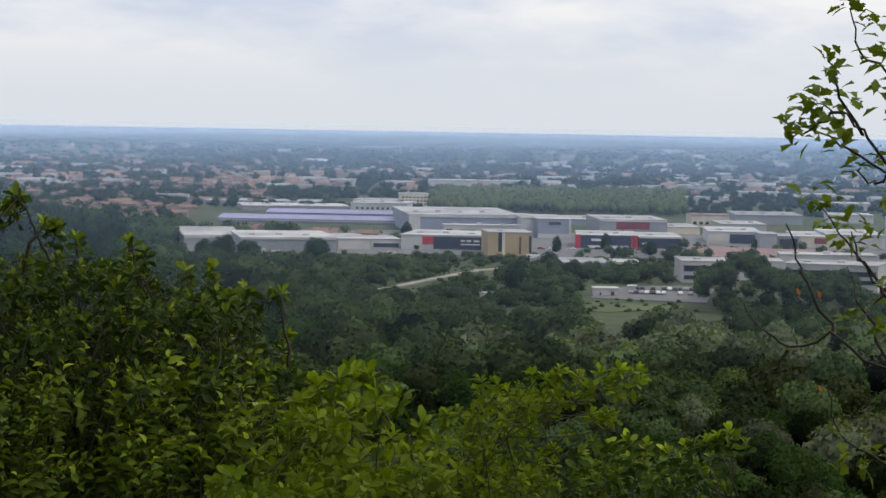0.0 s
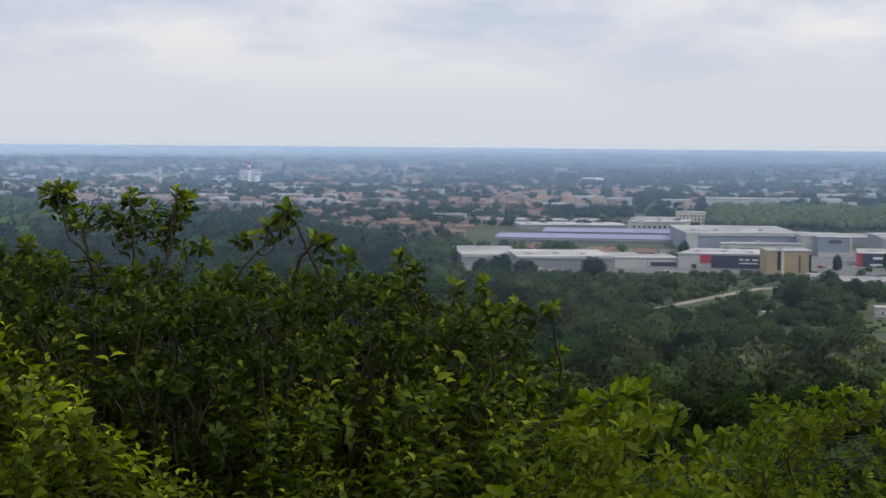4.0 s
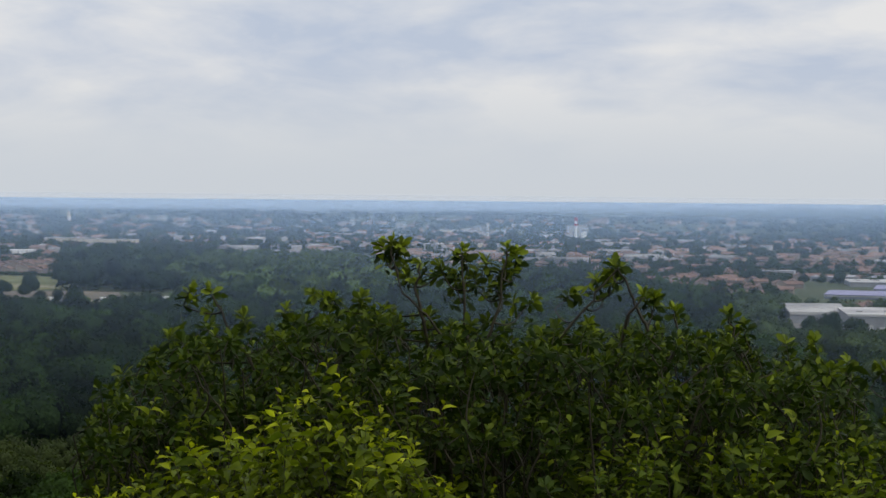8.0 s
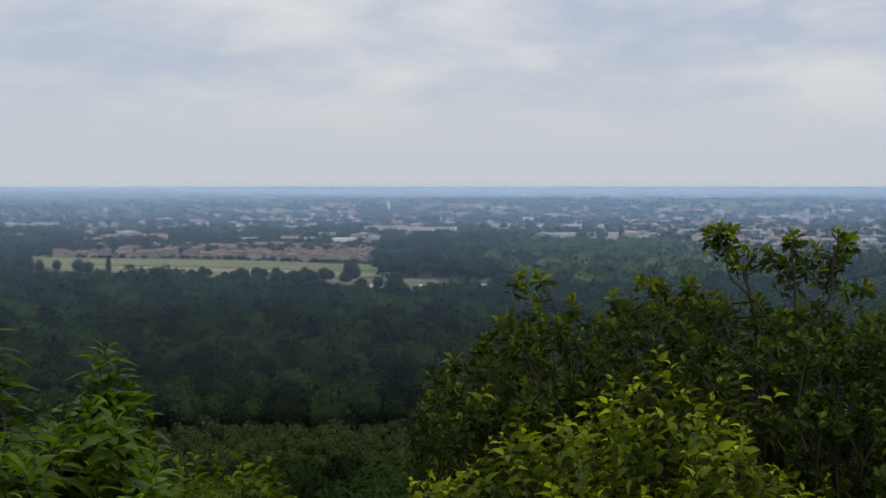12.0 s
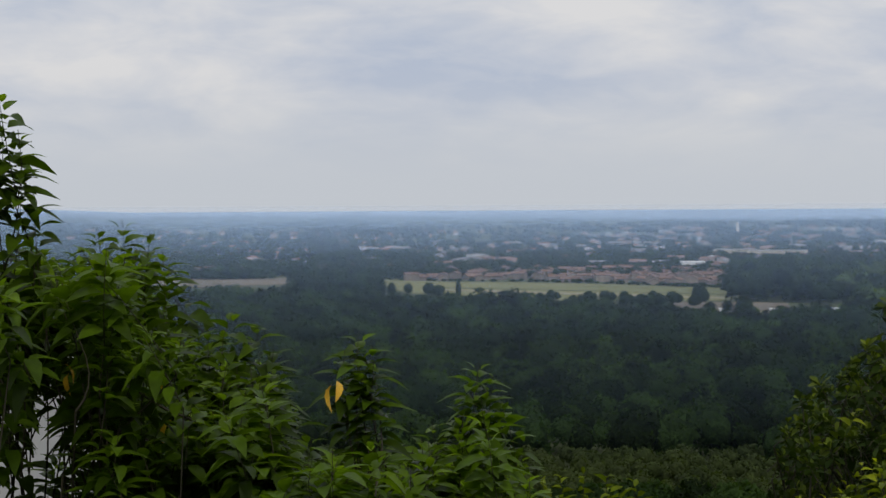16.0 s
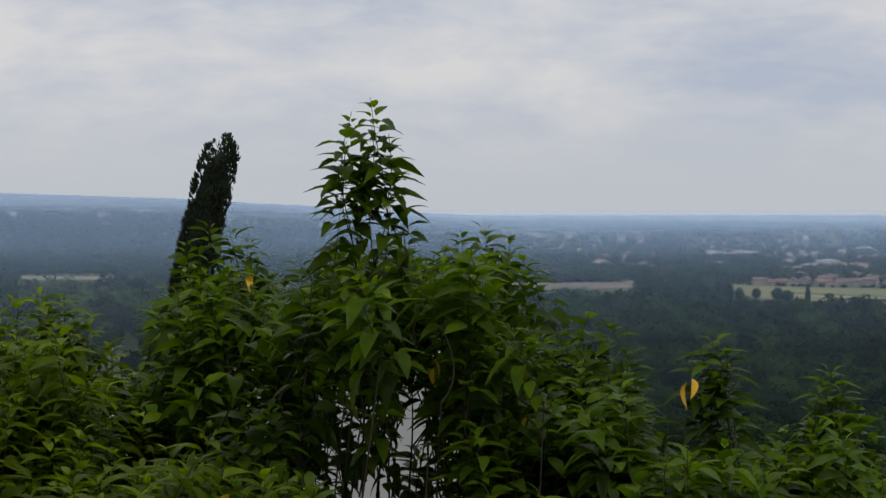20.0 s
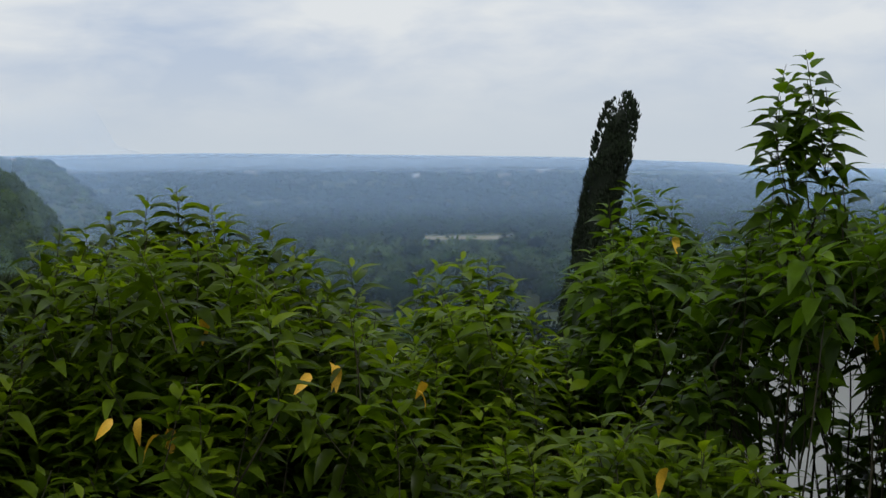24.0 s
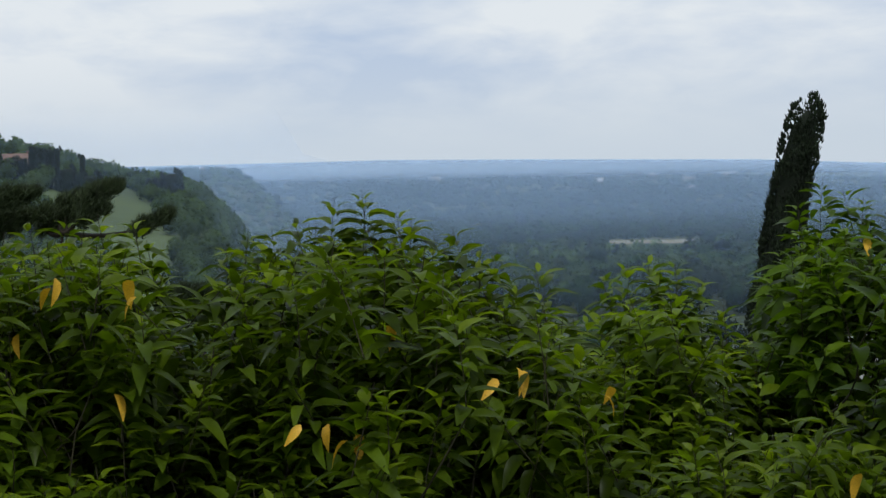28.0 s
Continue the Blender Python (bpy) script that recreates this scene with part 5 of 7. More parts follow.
for az0, az1, d0, d1, n, seed in ((6.8, 10.6, 1400, 1650, 42, 1), (4.6, 16.5, 1690, 2300, 130, 2), (25.4, 34.6, 1900, 2080, 64, 3), (34.6, 40.5, 1980, 2250, 18, 4), (2.0, 5.6, 1180, 1290, 9, 5), (30.5, 34.8, 1848, 1910, 34, 6), (28.3, 30.5, 1800, 1910, 34, 7), (26.3, 28.3, 1728, 1910, 46, 8)):
    for az, d in lots(az0, az1, d0, d1, n, seed, 14 if seed > 5 else 17):
        house(az, d, az + rng.choice([0, 90]) + rng.normal(0, 14))


def far_houses(zones, name, wall, roof, label, w0, w1, h0, h1):
    """Far roofs and walls too small to tell apart, as one mesh of walls and one of roofs."""
    g = np.random.default_rng(len(name) + int(w1 * 10))
    A, D = [], []
    for az0, az1, d0, d1, n in zones:
        A.append(g.uniform(az0, az1, n))
        D.append(g.uniform(d0, d1, n))
    ad = np.stack([np.concatenate(A), np.concatenate(D)], -1)
    P = places(ad)
    n = len(P)
    t = np.radians(ad[:, 0]) + g.normal(0, 0.25, n) + np.pi / 2 * g.integers(0, 2, n)
    w, d, h = g.uniform(w0, w1, n), g.uniform(8, 14, n), g.uniform(h0, h1, n)
    tone = g.uniform(0, 1, n)
    root = thing(name, label, "houses", kind="stuff")
    cube = np.array([[x, y, z] for x in (-0.5, 0.5) for y in (-0.5, 0.5) for z in (0, 1)])
    quads = np.array([[0, 1, 3, 2], [4, 6, 7, 5], [0, 4, 5, 1], [2, 3, 7, 6], [1, 5, 7, 3]])
    gab = np.array([[x, y, z] for x in (-0.53, 0.53) for y, z in ((-0.55, 0), (0.55, 0), (0, 1))])
    tris = np.array([[0, 2, 1], [3, 4, 5], [0, 3, 5], [0, 5, 2], [1, 2, 5], [1, 5, 4]])
    for key, S, F, zz, dz, mat in (("walls", cube, quads, h + 1, P[:, 2] - 1, wall), ("roofs", gab, tris, d * 0.2, P[:, 2] + h, roof)):
        x, y = S[:, 0] * w[:, None], S[:, 1] * d[:, None]
        c, s = np.cos(t)[:, None], np.sin(t)[:, None]
        V = np.stack([x * c - y * s + P[:, 0, None], x * s + y * c + P[:, 1, None], S[:, 2] * zz[:, None] + dz[:, None]], -1).reshape(-1, 3)
        part(key, from_arrays(key, V, (F[None] + np.arange(n)[:, None, None] * len(S)).reshape(-1, F.shape[1]), mat, np.repeat(tone, len(S))), None, root)


far_houses(((3, 20, 2150, 3300, 200), (-13, 6, 2100, 3000, 70), (22, 36, 2150, 3200, 80), (36, 42, 2500, 3300, 50), (8, 30, 3200, 4000, 130), (25, 44, 3200, 3900, 70)), "far_houses", M["house_wall"], M["tile"], "far terracotta roofed houses among trees", 10, 20, 3, 7)
far_houses(((-13, 4, 2050, 3400, 150), (8, 26, 2000, 3200, 150), (12, 30, 3200, 4000, 50), (26, 36, 2250, 3400, 70), (-13, 10, 3400, 4200, 40), (46, 60, 3900, 4600, 25)), "far_blocks", M["far_wall"], M["far_roof"], "far white blocks and halls of the town", 10, 34, 3, 7)

# ---- cars in the car park ----


def car_meshes(paint):
    body = bmesh.new()
    prof = [(-2.1, 0.35), (2.1, 0.35), (2.15, 0.75), (1.2, 0.92), (0.6, 1.42), (-1.2, 1.45), (-1.95, 0.95), (-2.15, 0.8)]
    vs = [body.verts.new((x, y, z)) for y in (-0.85, 0.85) for x, z in prof]
    n = len(prof)
    for k in range(n):
        body.faces.new((vs[k], vs[(k + 1) % n], vs[n + (k + 1) % n], vs[n + k]))
    body.faces.new(vs[:n][::-1])
    body.faces.new(vs[n:])
    bmesh.ops.recalc_face_normals(body, faces=body.faces)
    glass = bmesh.new()
    for s in (-1, 1):
        box(glass, -1.1, 0.55, s * 0.86 - 0.02, s * 0.86 + 0.02, 0.98, 1.32)
    tyre = bmesh.new()
    bmesh.ops.create_cone(tyre, cap_ends=True, segments=14, radius1=0.32, radius2=0.32, depth=0.2, matrix=Matrix.Rotation(radians(90), 4, "X"))
    return bm_mesh("body", body, M[paint]), bm_mesh("window", glass, M["glass"]), bm_mesh("wheel", tyre, M["car_dark"])


CARS = {k: car_meshes("car_" + k) for k in ("white", "dark", "red", "blue", "grey")}


def car(az, d, turn, paint):
    c = thing("car", paint + " car parked on the asphalt", "car", at(az, d, 0.3), turn, "cars in the car park")
    body, glass, wheel = CARS[paint]
    part("body", body, None, c)
    part("windows", glass, None, c)
    for x in (-1.35, 1.3):
        for y in (-0.78, 0.78):
            part("wheel", wheel, None, c).location = (x, y, 0.32)


for k in range(34):
    row = k % 2
    if rng.random() < 0.35:
        continue
    car(-5.0 - 0.145 * (k // 2), 852 + 22 * row, -5 + rng.normal(0, 4) + 90, ["dark", "grey", "grey", "dark", "grey", "dark", "white", "dark"][int(rng.integers(8))])
for az, d, paint in ((-2.6, 1150, "red"), (-2.9, 1152, "white"), (-3.4, 1155, "white"), (-4.1, 1160, "dark"), (1.4, 1085, "white"), (-4.6, 1158, "white"), (-5.2, 1160, "red")):
    car(az, d, rng.uniform(-20, 20), paint)

# ---- masts, towers and a silo ----


def tower(name, label, az, d, h, r, mat, bands=()):
    t = thing(name, label, "tower", at(az, d, gz(az, d)))
    bm = bmesh.new()
    bmesh.ops.create_cone(bm, cap_ends=True, segments=18, radius1=r, radius2=r * 0.8, depth=h, matrix=Matrix.Translation((0, 0, h / 2)))
    part("shaft", bm, M[mat], t, shade=False)
    for z0, z1, m in bands:
        bm = bmesh.new()
        bmesh.ops.create_cone(bm, cap_ends=True, segments=18, radius1=r * 1.04, radius2=r * 1.02, depth=(z1 - z0) * h, matrix=Matrix.Translation((0, 0, (z0 + z1) / 2 * h)))
        part("band", bm, M[m], t)


tower("chimney_tower", "slim red and white banded chimney of a plant", 12.58, 3000, 36.5, 2.3, "white_sheet", ((0.66, 0.76, "red"), (0.84, 0.995, "red")))
tower("silo", "white cylindrical silo of the far plant", 12.36, 2990, 19, 4.2, "white_sheet", ((0.9, 1.0, "grey_wall"),))
tower("water_tower", "pale concrete tower in the far town", 14.93, 3050, 26.5, 2.3, "white_wall", ((0.8, 1.0, "white_wall"),))
tower("silo", "white cylindrical silo beside the halls", -11.75, 1420, 17, 4.2, "white_wall", ((0.92, 1.0, "grey_wall"),))
tower("mast", "thin pale mast in the town", 24.6, 2900, 26, 0.8, "steel")
tower("church_tower", "small pale church tower in the far town", 26.0, 3700, 22, 3.2, "cream_wall")
tower("mast", "thin dark post among the sheds", -5.95, 2980, 26, 1.0, "navy")

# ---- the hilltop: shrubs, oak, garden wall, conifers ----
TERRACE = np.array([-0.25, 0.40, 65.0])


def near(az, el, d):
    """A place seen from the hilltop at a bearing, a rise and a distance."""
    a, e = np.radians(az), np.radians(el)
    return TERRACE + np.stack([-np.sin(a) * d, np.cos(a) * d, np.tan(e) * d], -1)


def blade(length, width, rows, fold, droop, edge):
    """A leaf along +y with a folded midrib, hanging towards its tip. edge: the half width along it."""
    V, F = [], []
    for k in range(rows + 1):
        u = k / rows
        y, w = u * length, edge(u) * width / 2
        z = -droop * length * u * u
        V += [(-w, y, z + fold * w), (0, y + (0.0), z), (w, y, z + fold * w)]
    for k in range(rows):
        a = k * 3
        F += [(a, a + 1, a + 4), (a, a + 4, a + 3), (a + 1, a + 2, a + 5), (a + 1, a + 5, a + 4)]
    return np.array(V), np.array(F)


def ovate(u):
    return (0.12, 0.86, 1.0, 0.72, 0.05)[round(u * 4)]


def obovate(u):
    return (0.10, 0.55, 1.0, 0.40)[round(u * 3)]


def egg(u):
    return (0.12, 1.0, 0.86, 0.05)[round(u * 3)]


def lobed(u):
    return max(0.03, math.sin(math.pi * u ** 1.35) * (0.84 + 0.20 * math.cos(u * 20.5)))


LEAF = {
    "laurel": [blade(0.058, 0.026, 4, 0.42, 0.80, ovate), blade(0.054, 0.025, 4, 0.55, 1.0, ovate), blade(0.047, 0.023, 4, 0.35, 0.55, ovate)],
    "privet": [blade(0.056, 0.031, 4, 0.35, 0.80, ovate), blade(0.052, 0.029, 4, 0.50, 1.0, ovate), blade(0.045, 0.027, 4, 0.25, 0.55, ovate)],
    "oak": [blade(0.037, 0.019, 3, 0.25, 0.18, obovate), blade(0.031, 0.016, 3, 0.40, 0.30, obovate)],
    "bright": [blade(0.042, 0.022, 3, 0.6, 0.55, egg), blade(0.035, 0.019, 3, 0.75, 0.35, egg)],
    "lobed": [blade(0.072, 0.044, 12, 0.3, 0.25, lobed), blade(0.062, 0.038, 12, 0.45, 0.4, lobed)],
}


def frames(Y, roll):
    """Turns that lay a leaf's length along each row of Y, its upper side to the sky, rolled a little."""
    Y = Y / np.linalg.norm(Y, axis=1)[:, None]
    X = np.cross(Y, [0, 0, 1.0])
    X /= np.linalg.norm(X, axis=1)[:, None] + 1e-9
    Z = np.cross(X, Y)
    c, s = np.cos(roll)[:, None], np.sin(roll)[:, None]
    return np.stack([X * c + Z * s, Y, Z * c - X * s], -1)


def tubes(name, lines, mat, sides=3):
    """Tapered twigs along polylines of (places, radii)."""
    Vs, Fs, base = [], [], 0
    ang = np.arange(sides) / sides * 2 * np.pi
    for P, R in lines:
        T = np.gradient(P, axis=0)
        T /= np.linalg.norm(T, axis=1)[:, None] + 1e-9
        X = np.cross(T, [0.31, 0.95, 0.1])
        X /= np.linalg.norm(X, axis=1)[:, None]
        Y = np.cross(T, X)
        ring = P[:, None] + R[:, None, None] * (np.cos(ang)[:, None] * X[:, None] + np.sin(ang)[:, None] * Y[:, None])
        n = len(P)
        i, j = np.meshgrid(np.arange(n - 1), np.arange(sides), indexing="ij")
        a, b = base + i * sides + j, base + i * sides + (j + 1) % sides
        Fs.append(np.stack([a, b, b + sides, a + sides], -1).reshape(-1, 4))
        Vs.append(ring.reshape(-1, 3))
        base += n * sides
    return from_arrays(name, np.concatenate(Vs), np.concatenate(Fs), mat, shade=True)


def bend(a, b, sag, n=8):
    """A curved line from a to b that rises first."""
    a, b = np.asarray(a, float), np.asarray(b, float)
    c = a * 0.5 + b * 0.5 + sag
    u = np.linspace(0, 1, n)[:, None]
    return (1 - u) ** 2 * a + 2 * u * (1 - u) * c + u * u * b


def around(axis, phase):
    """Directions square to an axis, at the given phases."""
    x = np.cross(axis, [0.3, 0.9, 0.2])
    x /= np.linalg.norm(x)
    y = np.cross(axis, x)
    return np.cos(phase)[:, None] * x + np.sin(phase)[:, None] * y


def leaf_pairs(g, tip, axis, ln, step):
    """Opposite leaves in crossed pairs up a shoot, the topmost small and upright, the lower ones spreading and arching over."""
    k = np.arange(max(3, int(ln / step)))
    k = np.repeat(k, 2)
    phase = g.uniform(0, 3.1) + k * 1.57 + np.tile([0, np.pi], len(k) // 2) + g.normal(0, 0.22, len(k))
    rise = np.interp(k, [0, 1, 2, 4, 8], [1.7, 1.1, 0.8, 0.52, 0.25]) + g.normal(0, 0.16, len(k))
    size = np.interp(k, [0, 1, 2, 3], [0.5, 0.8, 0.97, 1.0]) * g.uniform(0.82, 1.14, len(k))
    side = around(axis, phase)
    place = tip - axis * (k * step + 0.02)[:, None] + side * 0.007
    keep = (k < 4) | (g.random(len(k)) < 0.85)
    # lower leaves toned darker: shade inside the bush put into leaf colour; tips young
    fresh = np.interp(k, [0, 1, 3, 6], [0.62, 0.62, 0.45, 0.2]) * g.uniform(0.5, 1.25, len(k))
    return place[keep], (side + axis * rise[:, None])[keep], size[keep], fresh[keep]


def leaf_rosette(g, tip, axis, count):
    """A tuft of leaves that spread like a shallow cup from the end of a twig."""
    k = np.arange(count)
    phase = g.uniform(0, 6.28) + k * 2.4 + g.normal(0, 0.2, count)
    open_to = np.radians(np.linspace(22, 112, count) + g.normal(0, 14, count))
    side = around(axis, phase)
    place = tip - axis * (0.032 * (k / count) ** 1.3)[:, None]
    # outer leaves take a darker tone, inner shade mixed into the young-leaf tint
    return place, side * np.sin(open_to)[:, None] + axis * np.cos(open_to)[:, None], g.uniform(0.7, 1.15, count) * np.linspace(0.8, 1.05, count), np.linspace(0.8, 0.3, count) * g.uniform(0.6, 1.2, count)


def leaf_spray(g, tip, axis, ln, step):
    """Alternate leaves in two ranks along an arching shoot."""
    k = np.arange(max(5, int(ln / step)))
    flat = g.uniform(0, 3.1)
    phase = flat + (k % 2) * np.pi + g.normal(0, 0.45, len(k))
    side = around(axis, phase)
    u = 1 - k / len(k)
    place = tip - axis * (k * step)[:, None]
    rise = np.interp(k, [0, 1, 3, 9], [1.5, 0.9, 0.55, 0.3]) + g.normal(0, 0.2, len(k))
    # tone falls off down the shoot: fresh tips, and shade painted lower down
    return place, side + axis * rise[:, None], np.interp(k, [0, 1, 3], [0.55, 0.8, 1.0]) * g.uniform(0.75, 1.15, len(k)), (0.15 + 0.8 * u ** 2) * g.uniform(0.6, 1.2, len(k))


def shrub(name, label, tips, outline, depth, spread, kind, mat, base, seed, style="pairs", low=-11.0, gap=1.0, shoot=0.2, step=0.016, singles=150, top_gap=0.4, layers=4, branches=(), stem=0.0026, golds=(), lean_out=0.30, clump=2.0, thin=(), poles=(), group="", leaf_scale=1.0):
    """A leafy shrub. tips: leading shoots as (bearing, rise, distance); outline: its upper edge as (bearing, rise), filled below with shoots about
    gap degrees apart in several layers. style: how the leaves sit on a shoot. branches: bare limbs as runs of (bearing, rise). thin: (bearings, rises, share kept).
    poles: upright stems as (bearing, lower rise, upper rise). base: where its stems leave the ground, as (bearing, distance)."""
    g = np.random.default_rng(seed)
    root = thing(name, label, "tree" if "oak" in name else "shrub", at(base[0], base[1], gz(base[0], base[1])), group=group)
    foot = np.array(root.matrix_world.translation)
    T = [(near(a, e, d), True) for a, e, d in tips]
    o = sorted(outline)
    A, E = np.array([p[0] for p in o]), np.array([p[1] for p in o])
    wave = g.uniform(0, 6.28, 4)
    for layer in range(layers):
        back = (layer / max(1, layers - 1) - 0.5) * spread
        for a in np.arange(A[0] + g.uniform(0, gap), A[-1], gap):
            e = np.interp(a, A, E) - top_gap - (g.exponential(0.45) if style == "rosette" else g.exponential(gap * 0.25))
            while e > low:
                aa, ee = a + g.normal(0, gap * 0.36), e + g.normal(0, gap * 0.3)
                share = 1.0
                for a0, a1, e0, e1, s in thin:
                    if a0 < aa < a1 and e0 < ee < e1:
                        share = s
                # foliage gathers in loose masses with gaps between them
                mass = math.sin(aa * clump + wave[0] + 0.5 * math.sin(ee * 1.7)) + math.sin(ee * clump * 1.25 + wave[1] + aa * 0.6) + 0.6 * math.sin((aa - ee) * clump * 1.6 + wave[2])
                if layer == layers - 1:
                    mass = max(mass, 0.0)
                if g.random() < share * (0.1 if mass < -0.45 else 1.0):
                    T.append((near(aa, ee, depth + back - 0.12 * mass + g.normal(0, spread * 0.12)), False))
                e -= gap * g.uniform(0.7, 1.15)
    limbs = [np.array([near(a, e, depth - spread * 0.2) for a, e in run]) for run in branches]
    lines, pos, ydir, sz, fresh, forks = [], [], [], [], [], []
    for P in limbs:
        u, k = np.linspace(0, len(P) - 1, len(P) * 4), np.arange(len(P))
        Q = np.stack([np.interp(u, k, P[:, i]) for i in range(3)], -1) + g.normal(0, 0.003, (len(u), 3))
        lines.append((Q, np.linspace(stem * 1.6, stem * 0.6, len(Q))))
        forks.append(Q[2:])
        lines.append((bend(foot + g.normal(0, 0.15, 3) * [1, 1, 0], P[0], np.array([0, 0, 0.15]), 8), np.linspace(stem * 3, stem * 1.6, 8)))
    for n, (tip, lead) in enumerate(T):
        axis = np.array([g.normal(0, 1), g.normal(0, 1), 0]) * (lean_out * (0.4 if lead and style == "pairs" else 1.0)) + [0, 0, 1.0]
        axis /= np.linalg.norm(axis)
        ln = shoot * g.uniform(0.75, 1.25)
        if style == "pairs":
            got = leaf_pairs(g, tip, axis, ln, step)
        elif style == "rosette":
            got = leaf_rosette(g, tip, axis, int(g.integers(15, 20) if lead else g.integers(10, 15)))
            if lead:
                # a second, smaller tuft sits just below the leading one
                more = leaf_rosette(g, tip + g.normal(0, 0.022, 3) - [0, 0, 0.028], axis + g.normal(0, 0.4, 3), 10)
                got = [np.concatenate(v) for v in zip(got, more)]
                # leading tufts brightened by leaf colour, being backlit by the sky
                got[2], got[3] = got[2] * 1.2, got[3] * 1.5
        else:
            got = leaf_spray(g, tip, axis, ln, step)
        start = tip - axis * ln
        lines.append((bend(start, tip, g.normal(0, 0.01, 3), 4), np.linspace(stem * 0.55, stem * 0.25, 4)))
        if lead and forks:
            # leading twigs leave the limb that passes nearest below them
            Q = np.concatenate(forks)
            hold = Q[np.argmin(np.linalg.norm(Q - start, axis=1) + np.where(Q[:, 2] > start[2], 0.4, 0.0))]
            lines.append((bend(hold, start, np.array([g.normal(0, 0.012), g.normal(0, 0.012), -0.03]), 6), np.linspace(stem * 0.9, stem * 0.5, 6)))
        elif lead or g.random() < (0.14 if style == "rosette" else 0.3):
            wander = 0.10 if style == "rosette" else 0.06
            down = start + (foot - start) * [0.06, 0.06, 0] + [g.normal(0, wander), g.normal(0, wander), -g.uniform(0.1, 0.4)]
            lines.append((bend(down, start, np.array([g.normal(0, 0.03), g.normal(0, 0.03), -0.02]), 6), np.linspace(stem, stem * 0.55, 6)))
            if n % 5 == 0 and style != "rosette":
                lines.append((bend(foot + g.normal(0, 0.1, 3) * [1, 1, 0], down, np.array([0, 0, 0.1]), 6), np.linspace(stem * 2, stem, 6)))
        for store, v in zip((pos, ydir, sz, fresh), got):
            store.append(v)
    for a, e0, e1 in poles:
        p, q = near(a + g.normal(0, 0.25), e0, depth + g.normal(0, 0.25)), near(a + g.normal(0, 0.5), e1, depth + g.normal(0, 0.2))
        lines.append((bend(p, q, g.normal(0, 0.03, 3), 8) + g.normal(0, 0.002, (8, 3)), np.linspace(stem * 0.95, stem * 0.4, 8)))
    pos, ydir, sz, fresh = (np.concatenate(v) for v in (pos, ydir, sz, fresh))
    sz = sz * leaf_scale
    Rm = frames(ydir, g.normal(0, {"pairs": 0.30, "rosette": 0.9, "spray": 0.6}[style], len(pos)))
    tagged(part("twig_mass", tubes("twig_mass", [(p - foot, r) for p, r in lines], M["twig"]), None, root), kind="stuff")
    which = g.integers(0, len(LEAF[kind]), len(pos))
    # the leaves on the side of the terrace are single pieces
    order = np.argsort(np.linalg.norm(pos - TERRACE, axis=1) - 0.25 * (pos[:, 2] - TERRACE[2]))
    single = np.zeros(len(pos), bool)
    single[order[:singles * 4:4]] = True
    meshes = []
    for k, (V, F) in enumerate(LEAF[kind]):
        s = np.nonzero((which == k) & ~single)[0]
        W = np.einsum("nij,vj->nvi", Rm[s], V) * sz[s, None, None] + (pos[s] - foot)[:, None]
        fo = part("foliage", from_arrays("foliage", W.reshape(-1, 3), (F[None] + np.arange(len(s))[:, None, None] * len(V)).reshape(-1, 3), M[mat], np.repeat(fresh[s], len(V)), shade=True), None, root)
        tagged(fo, kind="stuff")
        meshes.append(from_arrays("leaf", V, F, M[mat], np.full(len(V), 0.5), shade=True))
    for i in np.nonzero(single)[0]:
        m = Matrix(Rm[i].tolist()).to_4x4()
        part("leaf", meshes[which[i]], None, root).matrix_local = Matrix.Translation(pos[i] - foot) @ m @ Matrix.Diagonal((sz[i], sz[i], sz[i], 1))
    if golds:
        V, F = LEAF[kind][0]
        gold = from_arrays("leaf", V, F, M["yellow"], np.full(len(V), 0.6), shade=True)
        for a, e, d in golds:
            aim = np.array([g.normal(0, 0.8), g.normal(0, 0.6), -0.45])
            m = Matrix(frames(np.array([aim]), g.normal(0, 0.4, 1))[0].tolist()).to_4x4()
            part("leaf", gold, None, root, "yellowed leaf").matrix_local = Matrix.Translation(near(a, e, d - 0.22) - foot) @ m @ Matrix.Scale(g.uniform(0.55, 0.75), 4)
    return root


# small-leaved oak scrub, dark, in cups of leaves at the twig ends
OAK_TIPS = [(16.87, -1.33), (17.1, -1.42), (16.6, -1.36), (16.13, -1.86), (15.0, -1.49), (13.82, -1.41), (13.6, -1.55), (14.34, -1.83), (15.26, -2.24), (14.7, -2.24), (14.04, -2.42), (13.09, -2.78), (12.1, -2.6), (11.46, -2.25), (10.95, -1.84), (11.1, -2.05), (10.2, -2.62), (9.9, -2.7), (9.38, -3.0), (21.64, -2.63), (22.14, -2.59), (18.92, -2.69), (18.4, -2.8), (19.66, -3.11), (17.65, -2.75), (17.05, -3.09), (7.98, -3.1), (7.6, -3.4), (6.51, -3.8), (5.78, -3.75), (4.91, -4.27), (5.19, -4.45), (11.67, -3.4), (12.86, -3.7), (15.85, -3.2), (20.78, -3.29), (22.7, -3.8), (23.94, -4.78), (3.91, -4.41), (3.75, -5.5), (15.6, -1.9), (14.9, -1.75), (13.9, -1.95), (16.5, -2.2)]
